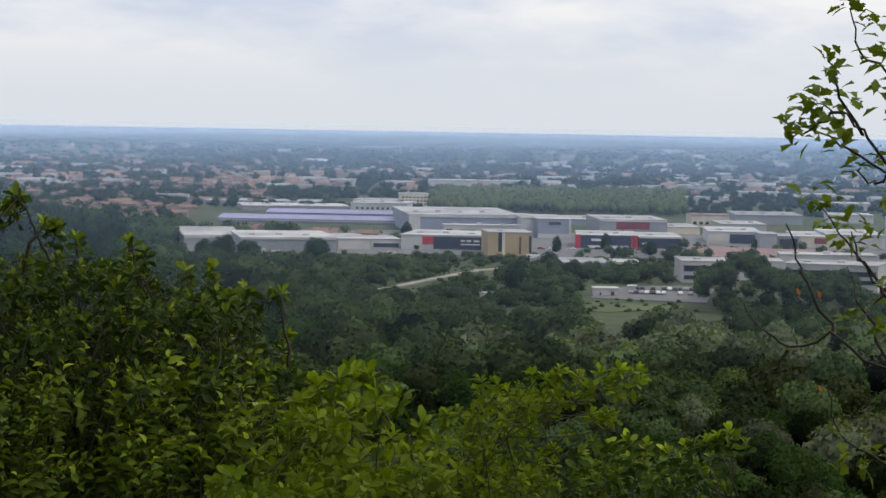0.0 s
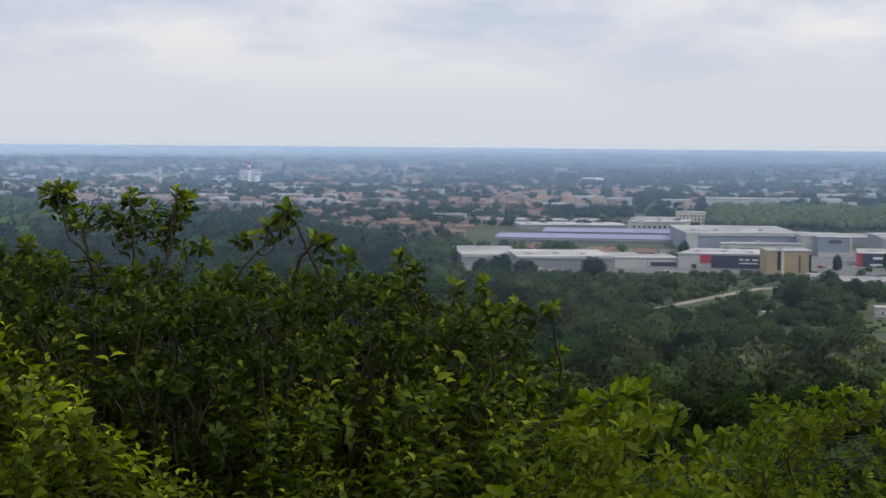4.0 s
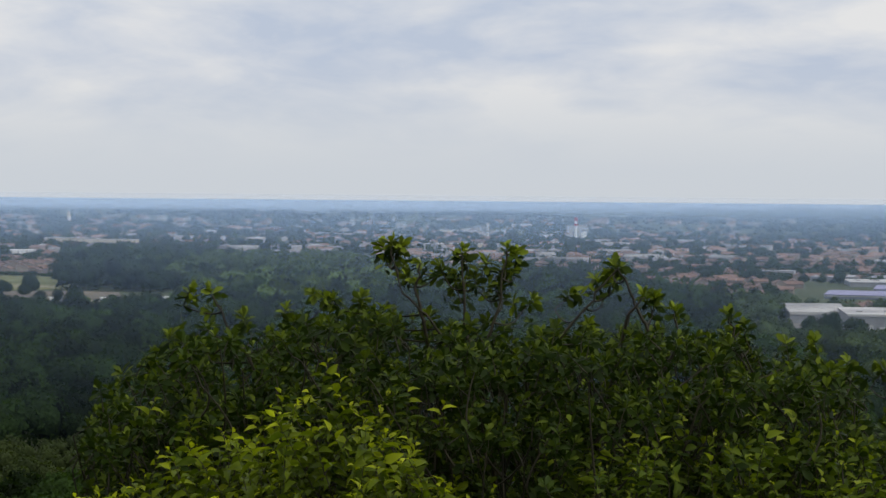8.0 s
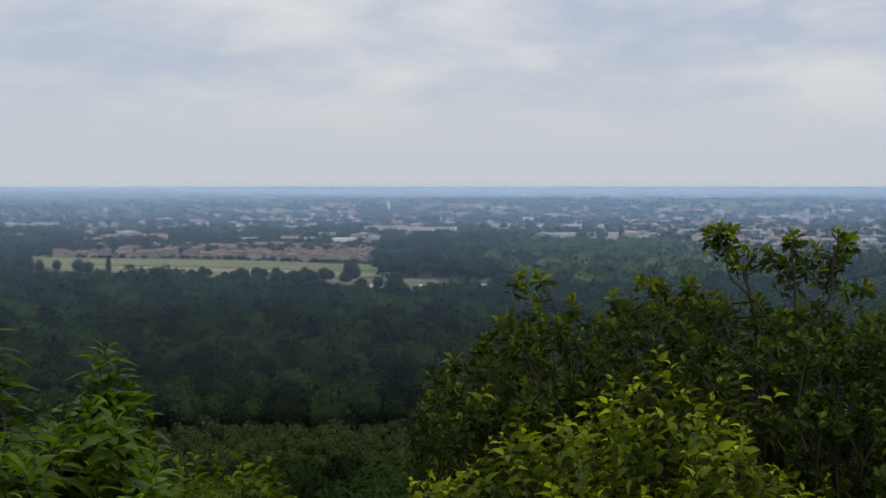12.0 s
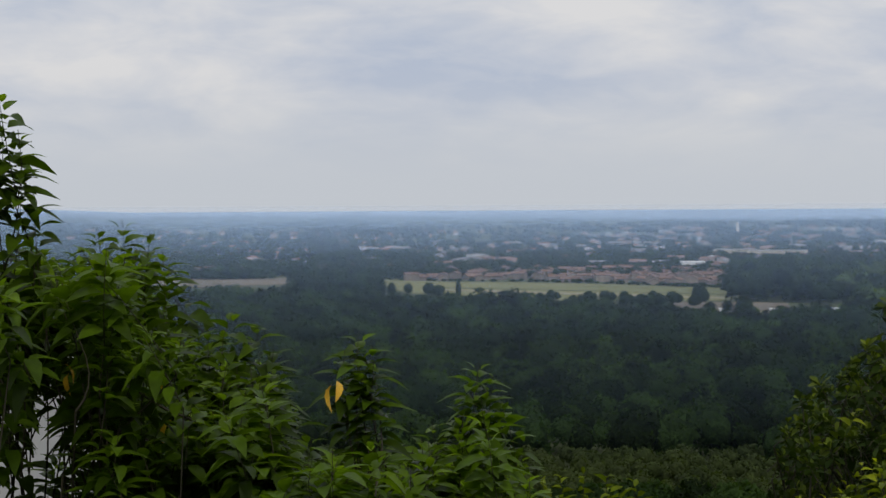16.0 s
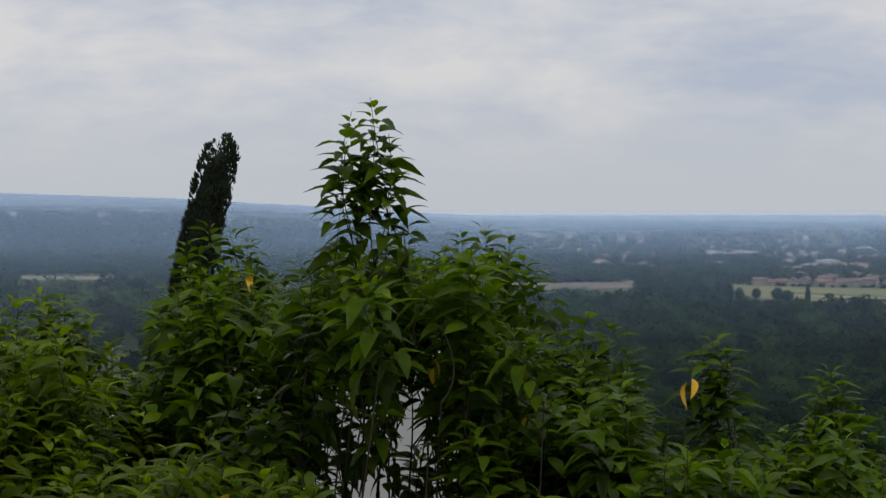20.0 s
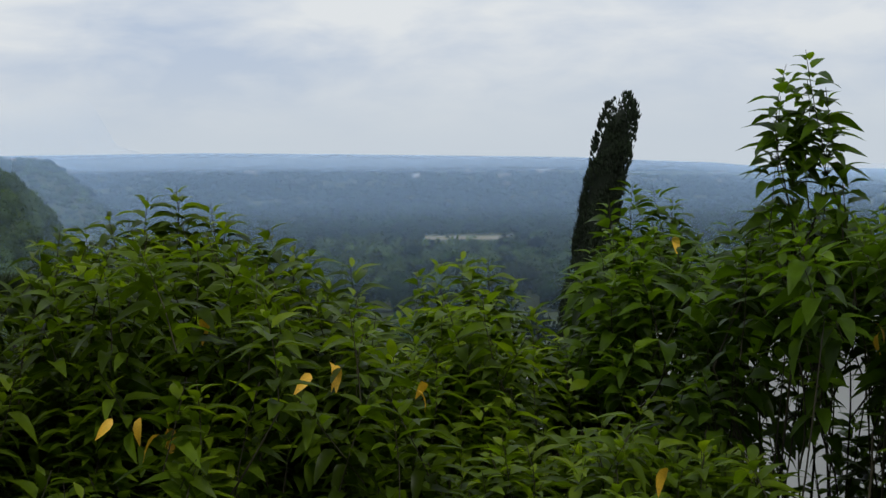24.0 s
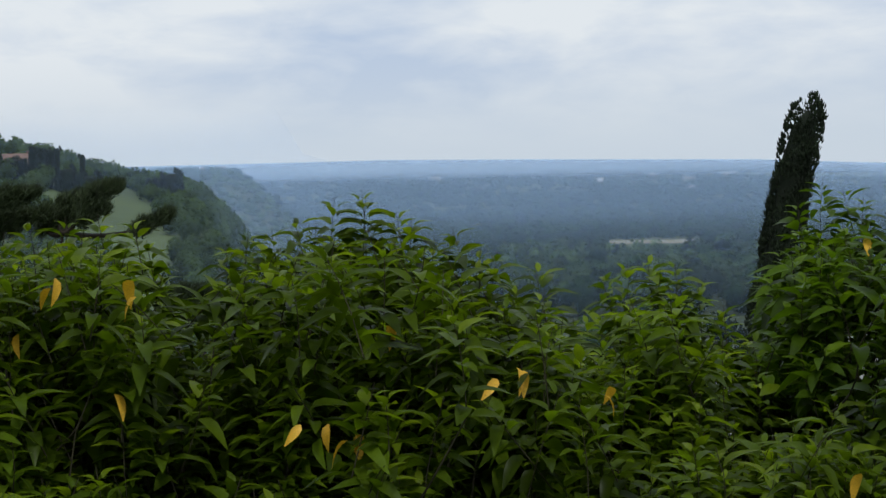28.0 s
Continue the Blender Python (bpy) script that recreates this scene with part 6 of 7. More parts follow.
shrub("oak_scrub", "dark green oak scrub with leaf tufts at its twig ends", [(a, e, 6.6) for a, e in OAK_TIPS],
      [(2.4, -8.5), (2.9, -7.3), (3.6, -6.2), (4.6, -5.7), (4.8, -4.6), (5.8, -4.1), (6.5, -4.15), (8, -3.6), (9.6, -3.6), (11, -3.65), (12.1, -3.5), (13.2, -3.4), (14.5, -3.2), (15.7, -3.5), (16.8, -3.3), (17.7, -3.1), (18.8, -3.1), (19.7, -3.6), (20.5, -4.0), (22, -3.5), (22.8, -4.0), (24.2, -5.1), (24.9, -6.2)],
      6.8, 1.6, "oak", "oak", (13.5, 7.4), 3, style="rosette", gap=0.30, shoot=0.07, singles=200, top_gap=0.0, layers=5, clump=2.6, stem=0.0042, lean_out=0.6,
      branches=([(13.8, -5.2), (14.6, -4.7), (15.3, -4.0), (15.9, -3.3), (16.6, -2.6), (16.87, -1.45)], [(13.3, -4.7), (12.5, -3.9), (11.7, -3.0), (10.95, -1.95)], [(9.9, -3.8), (10.3, -3.2), (10.6, -2.4), (10.9, -1.9)], [(20.2, -5.1), (20.9, -4.0), (21.6, -2.75)], [(14.7, -4.7), (14.9, -3.3), (15.0, -1.6)], [(14.5, -4.6), (14.0, -2.9), (13.8, -1.5)], [(9.7, -4.7), (9.2, -3.8), (9.4, -3.1)], [(5.0, -5.5), (4.9, -4.4)], [(7.2, -5.2), (7.7, -4.0), (7.95, -3.2)], [(3.6, -6.6), (3.8, -5.4), (3.95, -4.5)], [(10.6, -3.2), (10.2, -2.7)], [(16.0, -3.4), (16.2, -2.6), (16.1, -1.95)]))
shrub("bright_bush", "yellow-green leafed bush, its young shoots lightest", [(18.42, -4.5, 5.6), (18.1, -4.9, 5.6), (19.65, -5.3, 5.6), (19.9, -5.7, 5.6), (20.4, -6.0, 5.6), (16.3, -5.15, 5.6), (15.35, -5.6, 5.6), (16.8, -5.25, 5.6), (17.5, -5.4, 5.6), (22.1, -5.95, 5.7), (21.2, -6.3, 5.6), (23.0, -5.5, 5.8), (14.0, -7.75, 5.6), (17.0, -5.7, 5.5), (18.9, -5.3, 5.5)],
      [(13.6, -8.2), (14.6, -7.8), (15.8, -6.9), (16.3, -5.8), (17.5, -5.8), (18.4, -5.0), (19.6, -5.7), (20.4, -6.4), (22.1, -6.2), (23.3, -7.2), (25.2, -7.9)], 5.5, 0.9, "bright", "bright", (18, 5.6), 5, style="spray", gap=0.60, shoot=0.2, step=0.014, singles=200, top_gap=0.3, lean_out=0.42)
shrub("bright_bush", "low yellow-green bush of soft young leaves", [(2.81, -6.82, 4.9), (2.2, -6.66, 4.9), (1.44, -6.5, 4.9), (1.8, -6.55, 4.9), (0.66, -7.25, 4.9), (3.2, -7.3, 4.9), (-0.1, -7.8, 4.9)], [(5.4, -9.0), (3.7, -8.3), (2.8, -7.0), (1.6, -6.7), (0.7, -7.3), (-0.2, -8.0), (-0.9, -9.0)], 4.9, 0.8, "oak", "mid", (2.2, 5.0), 7, style="rosette", gap=0.52, shoot=0.07, singles=150, top_gap=0.1, lean_out=0.5, leaf_scale=1.1)
shrub("bright_bush", "spreading oak bush with yellow-green leaf tufts", [(-1.45, -6.65, 7.0), (-1.9, -6.75, 7.0), (-2.82, -6.45, 7.0), (-3.2, -6.6, 7.0), (-3.58, -6.35, 7.0), (-4.1, -6.5, 7.0), (-4.64, -6.4, 7.0), (-5.2, -6.3, 7.0), (-5.7, -6.3, 7.0), (-5.0, -6.8, 7.0), (-4.82, -7.5, 7.0), (-0.6, -7.6, 7.0), (-4.3, -7.0, 7.0)], [(0.8, -8.8), (-0.6, -7.8), (-1.5, -6.9), (-2.8, -6.7), (-3.6, -6.6), (-4.6, -6.8), (-4.9, -7.5), (-4.2, -8.4), (-3.6, -9.2)], 7.0, 0.8, "oak", "mid", (-2.0, 7.2), 9, style="rosette", gap=0.43, shoot=0.07, singles=120, top_gap=0.1, low=-10.5, lean_out=0.55,
      branches=([(-1.0, -9.4), (-2.2, -8.2), (-3.4, -7.4), (-4.6, -6.8), (-5.6, -6.45)], [(-2.2, -8.2), (-2.6, -7.3), (-2.8, -6.6)]), thin=((-6.0, -3.6, -12, -7.6, 0.25),))
shrub("bright_bush", "low green oak bush with upright leaf tufts", [(-4.27, -8.52, 6.4), (-5.0, -8.3, 6.4), (-5.48, -8.18, 6.4), (-6.55, -8.44, 6.4), (-7.6, -8.1, 6.4), (-8.19, -7.86, 6.4), (-7.9, -8.0, 6.4), (-7.2, -8.2, 6.4), (-6.0, -8.3, 6.4)], [(-3.0, -9.7), (-4.3, -8.7), (-5.4, -8.4), (-6.6, -8.6), (-7.8, -8.5), (-8.2, -9.6)], 6.4, 0.7, "oak", "oak", (-5.5, 6.6), 11, style="rosette", gap=0.43, shoot=0.07, singles=80, top_gap=0.1, lean_out=0.5)
shrub("bright_bush", "fresh green bush growing through the oak scrub", [(9.5, -5.6, 5.9), (9.1, -5.8, 5.9), (7.3, -5.75, 5.9), (6.3, -5.6, 5.9), (5.2, -5.6, 5.9), (11.1, -6.5, 5.9), (10.4, -6.3, 5.9), (8.2, -6.2, 5.9), (4.4, -6.6, 5.9), (12.0, -7.2, 5.9), (12.7, -6.8, 5.9)], [(3.0, -8.0), (4.2, -6.8), (5.2, -6.0), (6.2, -6.0), (7.4, -6.2), (8.4, -6.7), (9.4, -6.1), (10.6, -6.6), (12.0, -7.4), (13.4, -8.8)], 5.8, 0.7, "bright", "fresh", (8, 6.0), 13, style="spray", gap=0.58, shoot=0.17, step=0.014, singles=100, top_gap=0.2, lean_out=0.45)
# glossy privet-like shrubs
shrub("glossy_shrub", "glossy green shrub with one slender upright shoot", [(32.85, -4.18, 4.4), (32.5, -4.6, 4.4), (33.2, -4.7, 4.4), (32.8, -5.0, 4.4), (32.3, -5.3, 4.4), (33.3, -5.4, 4.4), (34.1, -5.85, 4.4)], [(34.9, -6.7), (33.95, -6.1), (32.9, -5.3), (32.0, -5.9), (31.5, -6.6)], 4.4, 0.5, "privet", "privet", (33, 4.5), 21, gap=0.66, shoot=0.17, singles=120)
shrub("glossy_shrub", "glossy green shrub with a slim shoot and yellow leaf", [(36.03, -3.42, 4.1), (35.7, -3.8, 4.1), (36.4, -3.9, 4.1), (36.0, -4.25, 4.1), (35.75, -4.6, 4.1), (36.3, -4.75, 4.1), (35.9, -5.2, 4.1)], [(37.6, -6.7), (37.0, -6.0), (36.3, -5.7), (35.6, -5.9), (35.0, -6.2), (34.7, -6.6)], 4.1, 0.4, "privet", "privet", (36.2, 4.3), 22, gap=0.58, shoot=0.13, singles=120, thin=((34.5, 37.6, -6.4, -4.8, 0.4),), poles=((36.1, -8.5, -4.4), (35.9, -8.5, -4.6)), golds=((36.75, -4.85, 4.0), (36.6, -4.75, 4.0)))
shrub("glossy_shrub", "tall glossy shrub ending in an upright leafy spike", [(45.35, 2.89, 4.0), (45.85, 2.51, 4.0), (46.0, 1.7, 4.0), (44.85, 1.9, 4.0), (44.75, 1.0, 4.0), (46.1, 0.6, 4.0), (44.5, 0.3, 4.0), (45.5, 1.4, 4.05), (45.3, 2.1, 4.05), (45.6, 0.6, 4.1), (42.21, -0.4, 4.5), (42.86, -0.66, 4.5), (41.48, -0.81, 4.5), (41.17, -1.28, 4.5), (43.24, -1.04, 4.5), (41.86, -1.35, 4.5), (43.7, -1.66, 4.5), (42.47, -1.66, 4.5), (47.24, -1.43, 4.3), (47.63, -1.97, 4.3), (46.78, -2.43, 4.3), (45.87, -2.43, 4.3), (44.64, -2.43, 4.3), (43.87, -2.74, 4.3), (44.94, -1.51, 4.3), (46.17, -1.05, 4.3), (39.34, -2.86, 4.3), (38.73, -3.19, 4.3), (38.27, -3.8, 4.3), (40.03, -3.35, 4.3), (40.64, -3.51, 4.3)],
      [(48.15, -2.6), (47.7, -2.0), (46.8, -1.5), (46.2, -0.9), (45.4, -0.4), (44.6, -0.6), (43.7, -1.1), (43.1, -1.0), (42.2, -0.8), (41.3, -1.3), (40.8, -2.9), (40.0, -3.5), (39.3, -3.3), (38.3, -3.9), (37.9, -5.0)], 4.4, 0.8, "privet", "privet", (43.5, 4.6), 23, gap=0.60, shoot=0.18, singles=220, low=-8.6,
      thin=((43.0, 47.9, -9, -2.5, 0.13), (41.0, 43.0, -9, -4.6, 0.6)), poles=tuple((42.4 + 0.33 * k, -8.8, -2.6 - 0.9 * ((k * 7) % 3) / 2) for k in range(17)), golds=((43.7, -4.2, 4.1), (43.6, -4.45, 4.1), (40.96, -5.74, 4.1), (41.3, -4.4, 4.1)))
shrub("glossy_shrub", "broad glossy green shrub before the cypress", [(49.59, -0.38, 5.0), (49.09, -0.56, 5.0), (48.56, -0.79, 5.0), (50.23, -0.87, 5.0), (49.93, -1.63, 5.0), (50.68, -2.08, 5.0), (51.06, -2.61, 5.0), (48.41, -1.48, 5.0), (47.95, -1.79, 5.0)], [(51.9, -4.2), (51.3, -2.9), (50.5, -1.9), (49.9, -1.1), (49.5, -0.8), (48.6, -1.2), (48.2, -1.9), (47.3, -2.1), (46.7, -3.0)], 5.1, 0.9, "privet", "privet", (49.8, 5.3), 24, gap=0.58, shoot=0.18, singles=180, thin=((46.0, 48.6, -9, -3.4, 0.3),), golds=((48.6, -1.9, 4.9),))
shrub("glossy_shrub", "wide glossy green shrub with scattered yellow leaves", [(61.7, -0.25, 4.2), (61.6, -0.5, 4.2), (62.41, -0.45, 4.2), (60.43, -0.98, 4.2), (60.83, -0.77, 4.2), (59.38, -1.31, 4.2), (58.66, -1.89, 4.2), (58.22, -1.98, 4.2), (57.27, -2.3, 4.2), (63.48, -0.93, 4.2), (64.66, -1.23, 4.2), (64.07, -1.16, 4.2), (62.9, -1.17, 4.2), (59.83, -1.56, 4.2), (61.01, -1.67, 4.2), (65.25, -1.54, 4.2)], [(66.4, -4.7), (65.9, -3.6), (65.25, -2.1), (64.5, -1.6), (63.5, -1.4), (62.3, -1.0), (61.7, -0.8), (60.4, -1.4), (59.4, -1.8), (58.5, -2.3), (57.5, -2.8), (56.2, -3.4), (55.8, -5.0)], 4.3, 0.9, "laurel", "laurel", (61, 4.6), 25, gap=0.56, shoot=0.18, singles=260, golds=((58.5, -5.3, 3.8), (58.0, -5.0, 3.8), (57.8, -5.1, 3.8), (55.5, -5.6, 3.8), (55.7, -5.8, 3.8), (61.2, -3.7, 3.85)))
shrub("glossy_shrub", "rounded glossy green shrub beside the wider one", [(54.23, -2.19, 4.6), (54.75, -2.32, 4.6), (53.5, -2.29, 4.6), (52.93, -2.85, 4.6), (55.42, -2.6, 4.6), (52.3, -3.53, 4.6), (51.59, -4.27, 4.6), (53.88, -2.61, 4.6)], [(56.4, -5.0), (55.8, -3.4), (55.35, -3.0), (54.3, -2.6), (53.3, -2.9), (52.4, -3.8), (51.4, -4.8), (50.8, -6.0)], 4.6, 0.8, "laurel", "laurel", (53.6, 4.9), 31, gap=0.60, shoot=0.18, singles=150, thin=((50.5, 53.0, -9, -5.0, 0.6),))
shrub("glossy_shrub", "glossy green shrub with a few orange-yellow leaves", [(69.34, -0.75, 4.1), (70.29, -0.79, 4.1), (68.54, -0.67, 4.1), (67.66, -0.84, 4.1), (70.88, -1.06, 4.1), (67.31, -1.4, 4.1), (71.95, -0.88, 4.1), (72.81, -0.71, 4.1), (66.9, -2.23, 4.1)], [(76.0, -1.2), (73.4, -1.3), (71.7, -1.2), (70.3, -1.1), (69.3, -1.0), (67.7, -1.2), (67.1, -2.0), (66.5, -3.4), (66.1, -4.5)], 4.2, 0.8, "laurel", "laurel", (71, 4.4), 26, gap=0.56, shoot=0.18, singles=150, golds=((69.78, -2.3, 3.75), (69.9, -2.55, 3.75), (67.95, -2.42, 3.75), (67.75, -2.86, 3.75), (68.4, -5.3, 3.75), (70.75, -3.68, 3.75), (72.5, -2.6, 3.75)))
shrub("glossy_shrub", "low glossy shrub with broad drooping leaves", [(62.49, -4.49, 3.9), (61.83, -4.41, 3.9), (61.18, -4.83, 3.9), (63.38, -4.68, 3.9), (64.27, -5.01, 3.9), (60.61, -5.5, 3.9), (63.1, -5.27, 3.9)], [(65.8, -7.1), (64.7, -5.7), (63.4, -5.0), (61.9, -4.8), (60.6, -5.7), (59.7, -7.1)], 3.9, 0.5, "laurel", "laurel", (62, 4.1), 27, gap=0.56, shoot=0.14, singles=200, golds=((62.97, -6.3, 3.6), (62.5, -6.75, 3.6), (63.7, -6.3, 3.6), (62.4, -6.4, 3.6), (62.2, -6.6, 3.6)))
shrub("glossy_shrub", "low glossy shrub spreading before the hedge", [(53.87, -6.13, 3.9), (53.13, -5.78, 3.9), (52.28, -6.45, 3.9), (50.83, -6.4, 3.9), (49.66, -5.76, 3.9), (48.96, -6.21, 3.9), (51.57, -7.33, 3.9), (54.33, -6.84, 3.9)], [(59.7, -8.4), (55.5, -8.3), (54.3, -7.1), (53.1, -6.3), (51.9, -6.9), (50.8, -6.7), (49.7, -6.2), (48.4, -6.5), (46.8, -7.4)], 3.9, 0.5, "laurel", "laurel", (52, 4.1), 32, gap=0.56, shoot=0.14, singles=180, golds=((49.3, -7.9, 3.6),))
shrub("glossy_shrub", "low glossy shrub below the pines", [(72.77, -4.64, 3.7), (71.92, -4.97, 3.7), (70.79, -5.61, 3.7), (73.32, -4.04, 3.7), (69.34, -5.96, 3.7)], [(76.5, -4.3), (73.6, -4.5), (72.8, -5.0), (70.8, -5.9), (68.9, -6.9), (67.6, -7.8)], 3.7, 0.4, "laurel", "laurel", (71.5, 3.9), 33, gap=0.56, shoot=0.14, singles=100)
shrub("glossy_shrub", "low yellowish green bush", [(30.1, -7.18, 5.4), (28.8, -7.38, 5.4), (31.2, -7.4, 5.4), (29.5, -7.3, 5.4), (30.7, -7.3, 5.4)], [(27.4, -8.4), (28.8, -7.6), (30.1, -7.4), (31.4, -7.6), (32.2, -8.4)], 5.4, 0.5, "bright", "mid", (29.5, 5.6), 28, style="spray", gap=0.55, shoot=0.14, step=0.013, singles=60, lean_out=0.4)
shrub("glossy_shrub", "low leafy bush at the foot of the taller shrubs", [(37.28, -6.09, 4.2), (36.52, -6.38, 4.2), (38.5, -7.16, 4.2), (34.4, -6.2, 4.2), (33.95, -6.65, 4.2), (40.03, -6.72, 4.2), (40.65, -7.17, 4.2)], [(42.5, -7.9), (40.6, -7.4), (38.5, -7.4), (37.0, -6.4), (34.7, -6.5), (33.3, -6.8), (31.4, -6.9)], 4.2, 0.5, "privet", "privet", (37, 4.4), 29, gap=0.60, shoot=0.15, singles=100)


def oak_branch():
    """An oak reaching in from the side: bare crooked twigs with lobed leaves in tufts."""
    root = thing("oak_tree", "young oak with crooked twigs and lobed leaves", "tree", at(-15.5, 5.6, gz(-15.5, 5.6)))
    foot = np.array(root.matrix_world.translation)
    g = np.random.default_rng(41)
    lines = []
    d = 5.5
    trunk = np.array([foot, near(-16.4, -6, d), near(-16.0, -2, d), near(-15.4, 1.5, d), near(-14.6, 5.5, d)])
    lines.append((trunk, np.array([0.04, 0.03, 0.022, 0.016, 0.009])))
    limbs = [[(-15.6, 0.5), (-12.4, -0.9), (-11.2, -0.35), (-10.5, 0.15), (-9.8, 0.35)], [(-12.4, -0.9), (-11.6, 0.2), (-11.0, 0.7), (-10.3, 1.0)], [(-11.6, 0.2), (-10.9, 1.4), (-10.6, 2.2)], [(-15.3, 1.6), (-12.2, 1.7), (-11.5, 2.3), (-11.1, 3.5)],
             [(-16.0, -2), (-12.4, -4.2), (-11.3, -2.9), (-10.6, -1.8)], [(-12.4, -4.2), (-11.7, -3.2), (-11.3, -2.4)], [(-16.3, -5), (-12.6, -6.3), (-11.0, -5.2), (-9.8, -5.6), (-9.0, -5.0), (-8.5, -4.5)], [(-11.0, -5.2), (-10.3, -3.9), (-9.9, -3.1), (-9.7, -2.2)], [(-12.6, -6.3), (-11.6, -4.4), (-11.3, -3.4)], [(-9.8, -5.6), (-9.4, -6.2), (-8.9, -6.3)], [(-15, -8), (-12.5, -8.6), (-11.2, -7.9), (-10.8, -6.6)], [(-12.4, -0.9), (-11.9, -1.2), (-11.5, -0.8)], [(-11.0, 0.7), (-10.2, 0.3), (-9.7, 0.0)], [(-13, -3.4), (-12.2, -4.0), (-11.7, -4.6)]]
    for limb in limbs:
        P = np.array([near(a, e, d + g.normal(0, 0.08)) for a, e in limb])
        u, k = np.linspace(0, len(P) - 1, len(P) * 3), np.arange(len(P))
        Q = np.stack([np.interp(u, k, P[:, i]) for i in range(3)], -1) + g.normal(0, 0.006, (len(u), 3))
        lines.append((Q, np.linspace(0.0055, 0.002, len(Q))))
    part("branch_work", tubes("branch_work", [(p - foot, r) for p, r in lines], M["bark"]), None, root)
    tufts = [(-9.7, 0.35), (-9.75, 0.0), (-10.1, 0.6), (-9.9, 1.2), (-10.3, 1.1), (-10.2, 0.1), (-10.6, 2.1), (-10.7, 1.7), (-10.9, 1.3), (-10.6, 0.6), (-11.1, 3.5), (-11.4, 3.3), (-11.7, 2.3), (-11.2, 0.9), (-11.0, 0.4), (-11.4, -0.7), (-11.8, -0.5), (-11.0, -0.2), (-10.3, -1.5), (-10.7, -1.7), (-10.9, -2.2), (-11.2, -2.6), (-11.4, -2.2), (-11.9, 3.0), (-12.1, 1.2), (-12.2, 2.2), (-12.0, -2.6), (-12.2, -4.0), (-11.7, -4.5), (-11.5, -4.8), (-12.3, -4.9), (-12.5, -1.6), (-12.4, 0.6), (-12.6, -5.7), (-11.9, -8.6), (-12.4, -8.2), (-11.3, -8.4)]
    meshes = [from_arrays("leaf", V, F, M["oak"], np.full(len(V), 0.8), shade=True) for V, F in LEAF["lobed"]] + [from_arrays("leaf", LEAF["lobed"][0][0], LEAF["lobed"][0][1], M["rust"], np.full(len(LEAF["lobed"][0][0]), 0.7), shade=True)]

    def leaf(place, direction, roll, size, me, label=""):
        m = Matrix(frames(np.array([direction]), np.array([roll]))[0].tolist()).to_4x4()
        part("leaf", me, None, root, label).matrix_local = Matrix.Translation(place - foot) @ m @ Matrix.Scale(size, 4)
    for a, e in tufts:
        c = near(a, e, d + g.normal(0, 0.1))
        for k in range(7):
            v = g.normal(size=3) * [1, 1, 0.5] + [0, 0, 0.25]
            leaf(c + g.normal(0, 0.014, 3), v, g.normal(0, 0.4), g.uniform(0.5, 0.85), meshes[int(g.integers(2))])
    for a, e in ((-9.95, -3.95), (-10.5, -4.0), (-10.6, -6.5)):
        leaf(near(a, e, d), (0.4, 0.2, -0.7), 0.3, 0.33, meshes[2], "dry orange leaf")


oak_branch()

# the white garden wall glimpsed between the stems
for az1, d1, az2, d2, top, label in ((48.3, 14.5, 42.0, 13.6, 64.1, "white rendered garden wall behind the shrubs"), (57.0, 14.6, 48.4, 14.6, 63.62, "lower white rendered garden wall behind the shrubs")):
    a, b = at(az1, d1), at(az2, d2)
    wall = thing("garden_wall", label, "wall", (a.x, a.y, 61.22), math.degrees(math.atan2((b - a).y, (b - a).x)))
    bm = bmesh.new()
    box(bm, 0, (b - a).length, 0, 0.22, -4.0, top - 61.3)
    part("wall", bm, M["white_wall"], wall)
    bm = bmesh.new()
    box(bm, -0.05, (b - a).length + 0.05, -0.05, 0.27, top - 61.3, top - 61.22)
    part("coping", bm, M["white_wall"], wall)


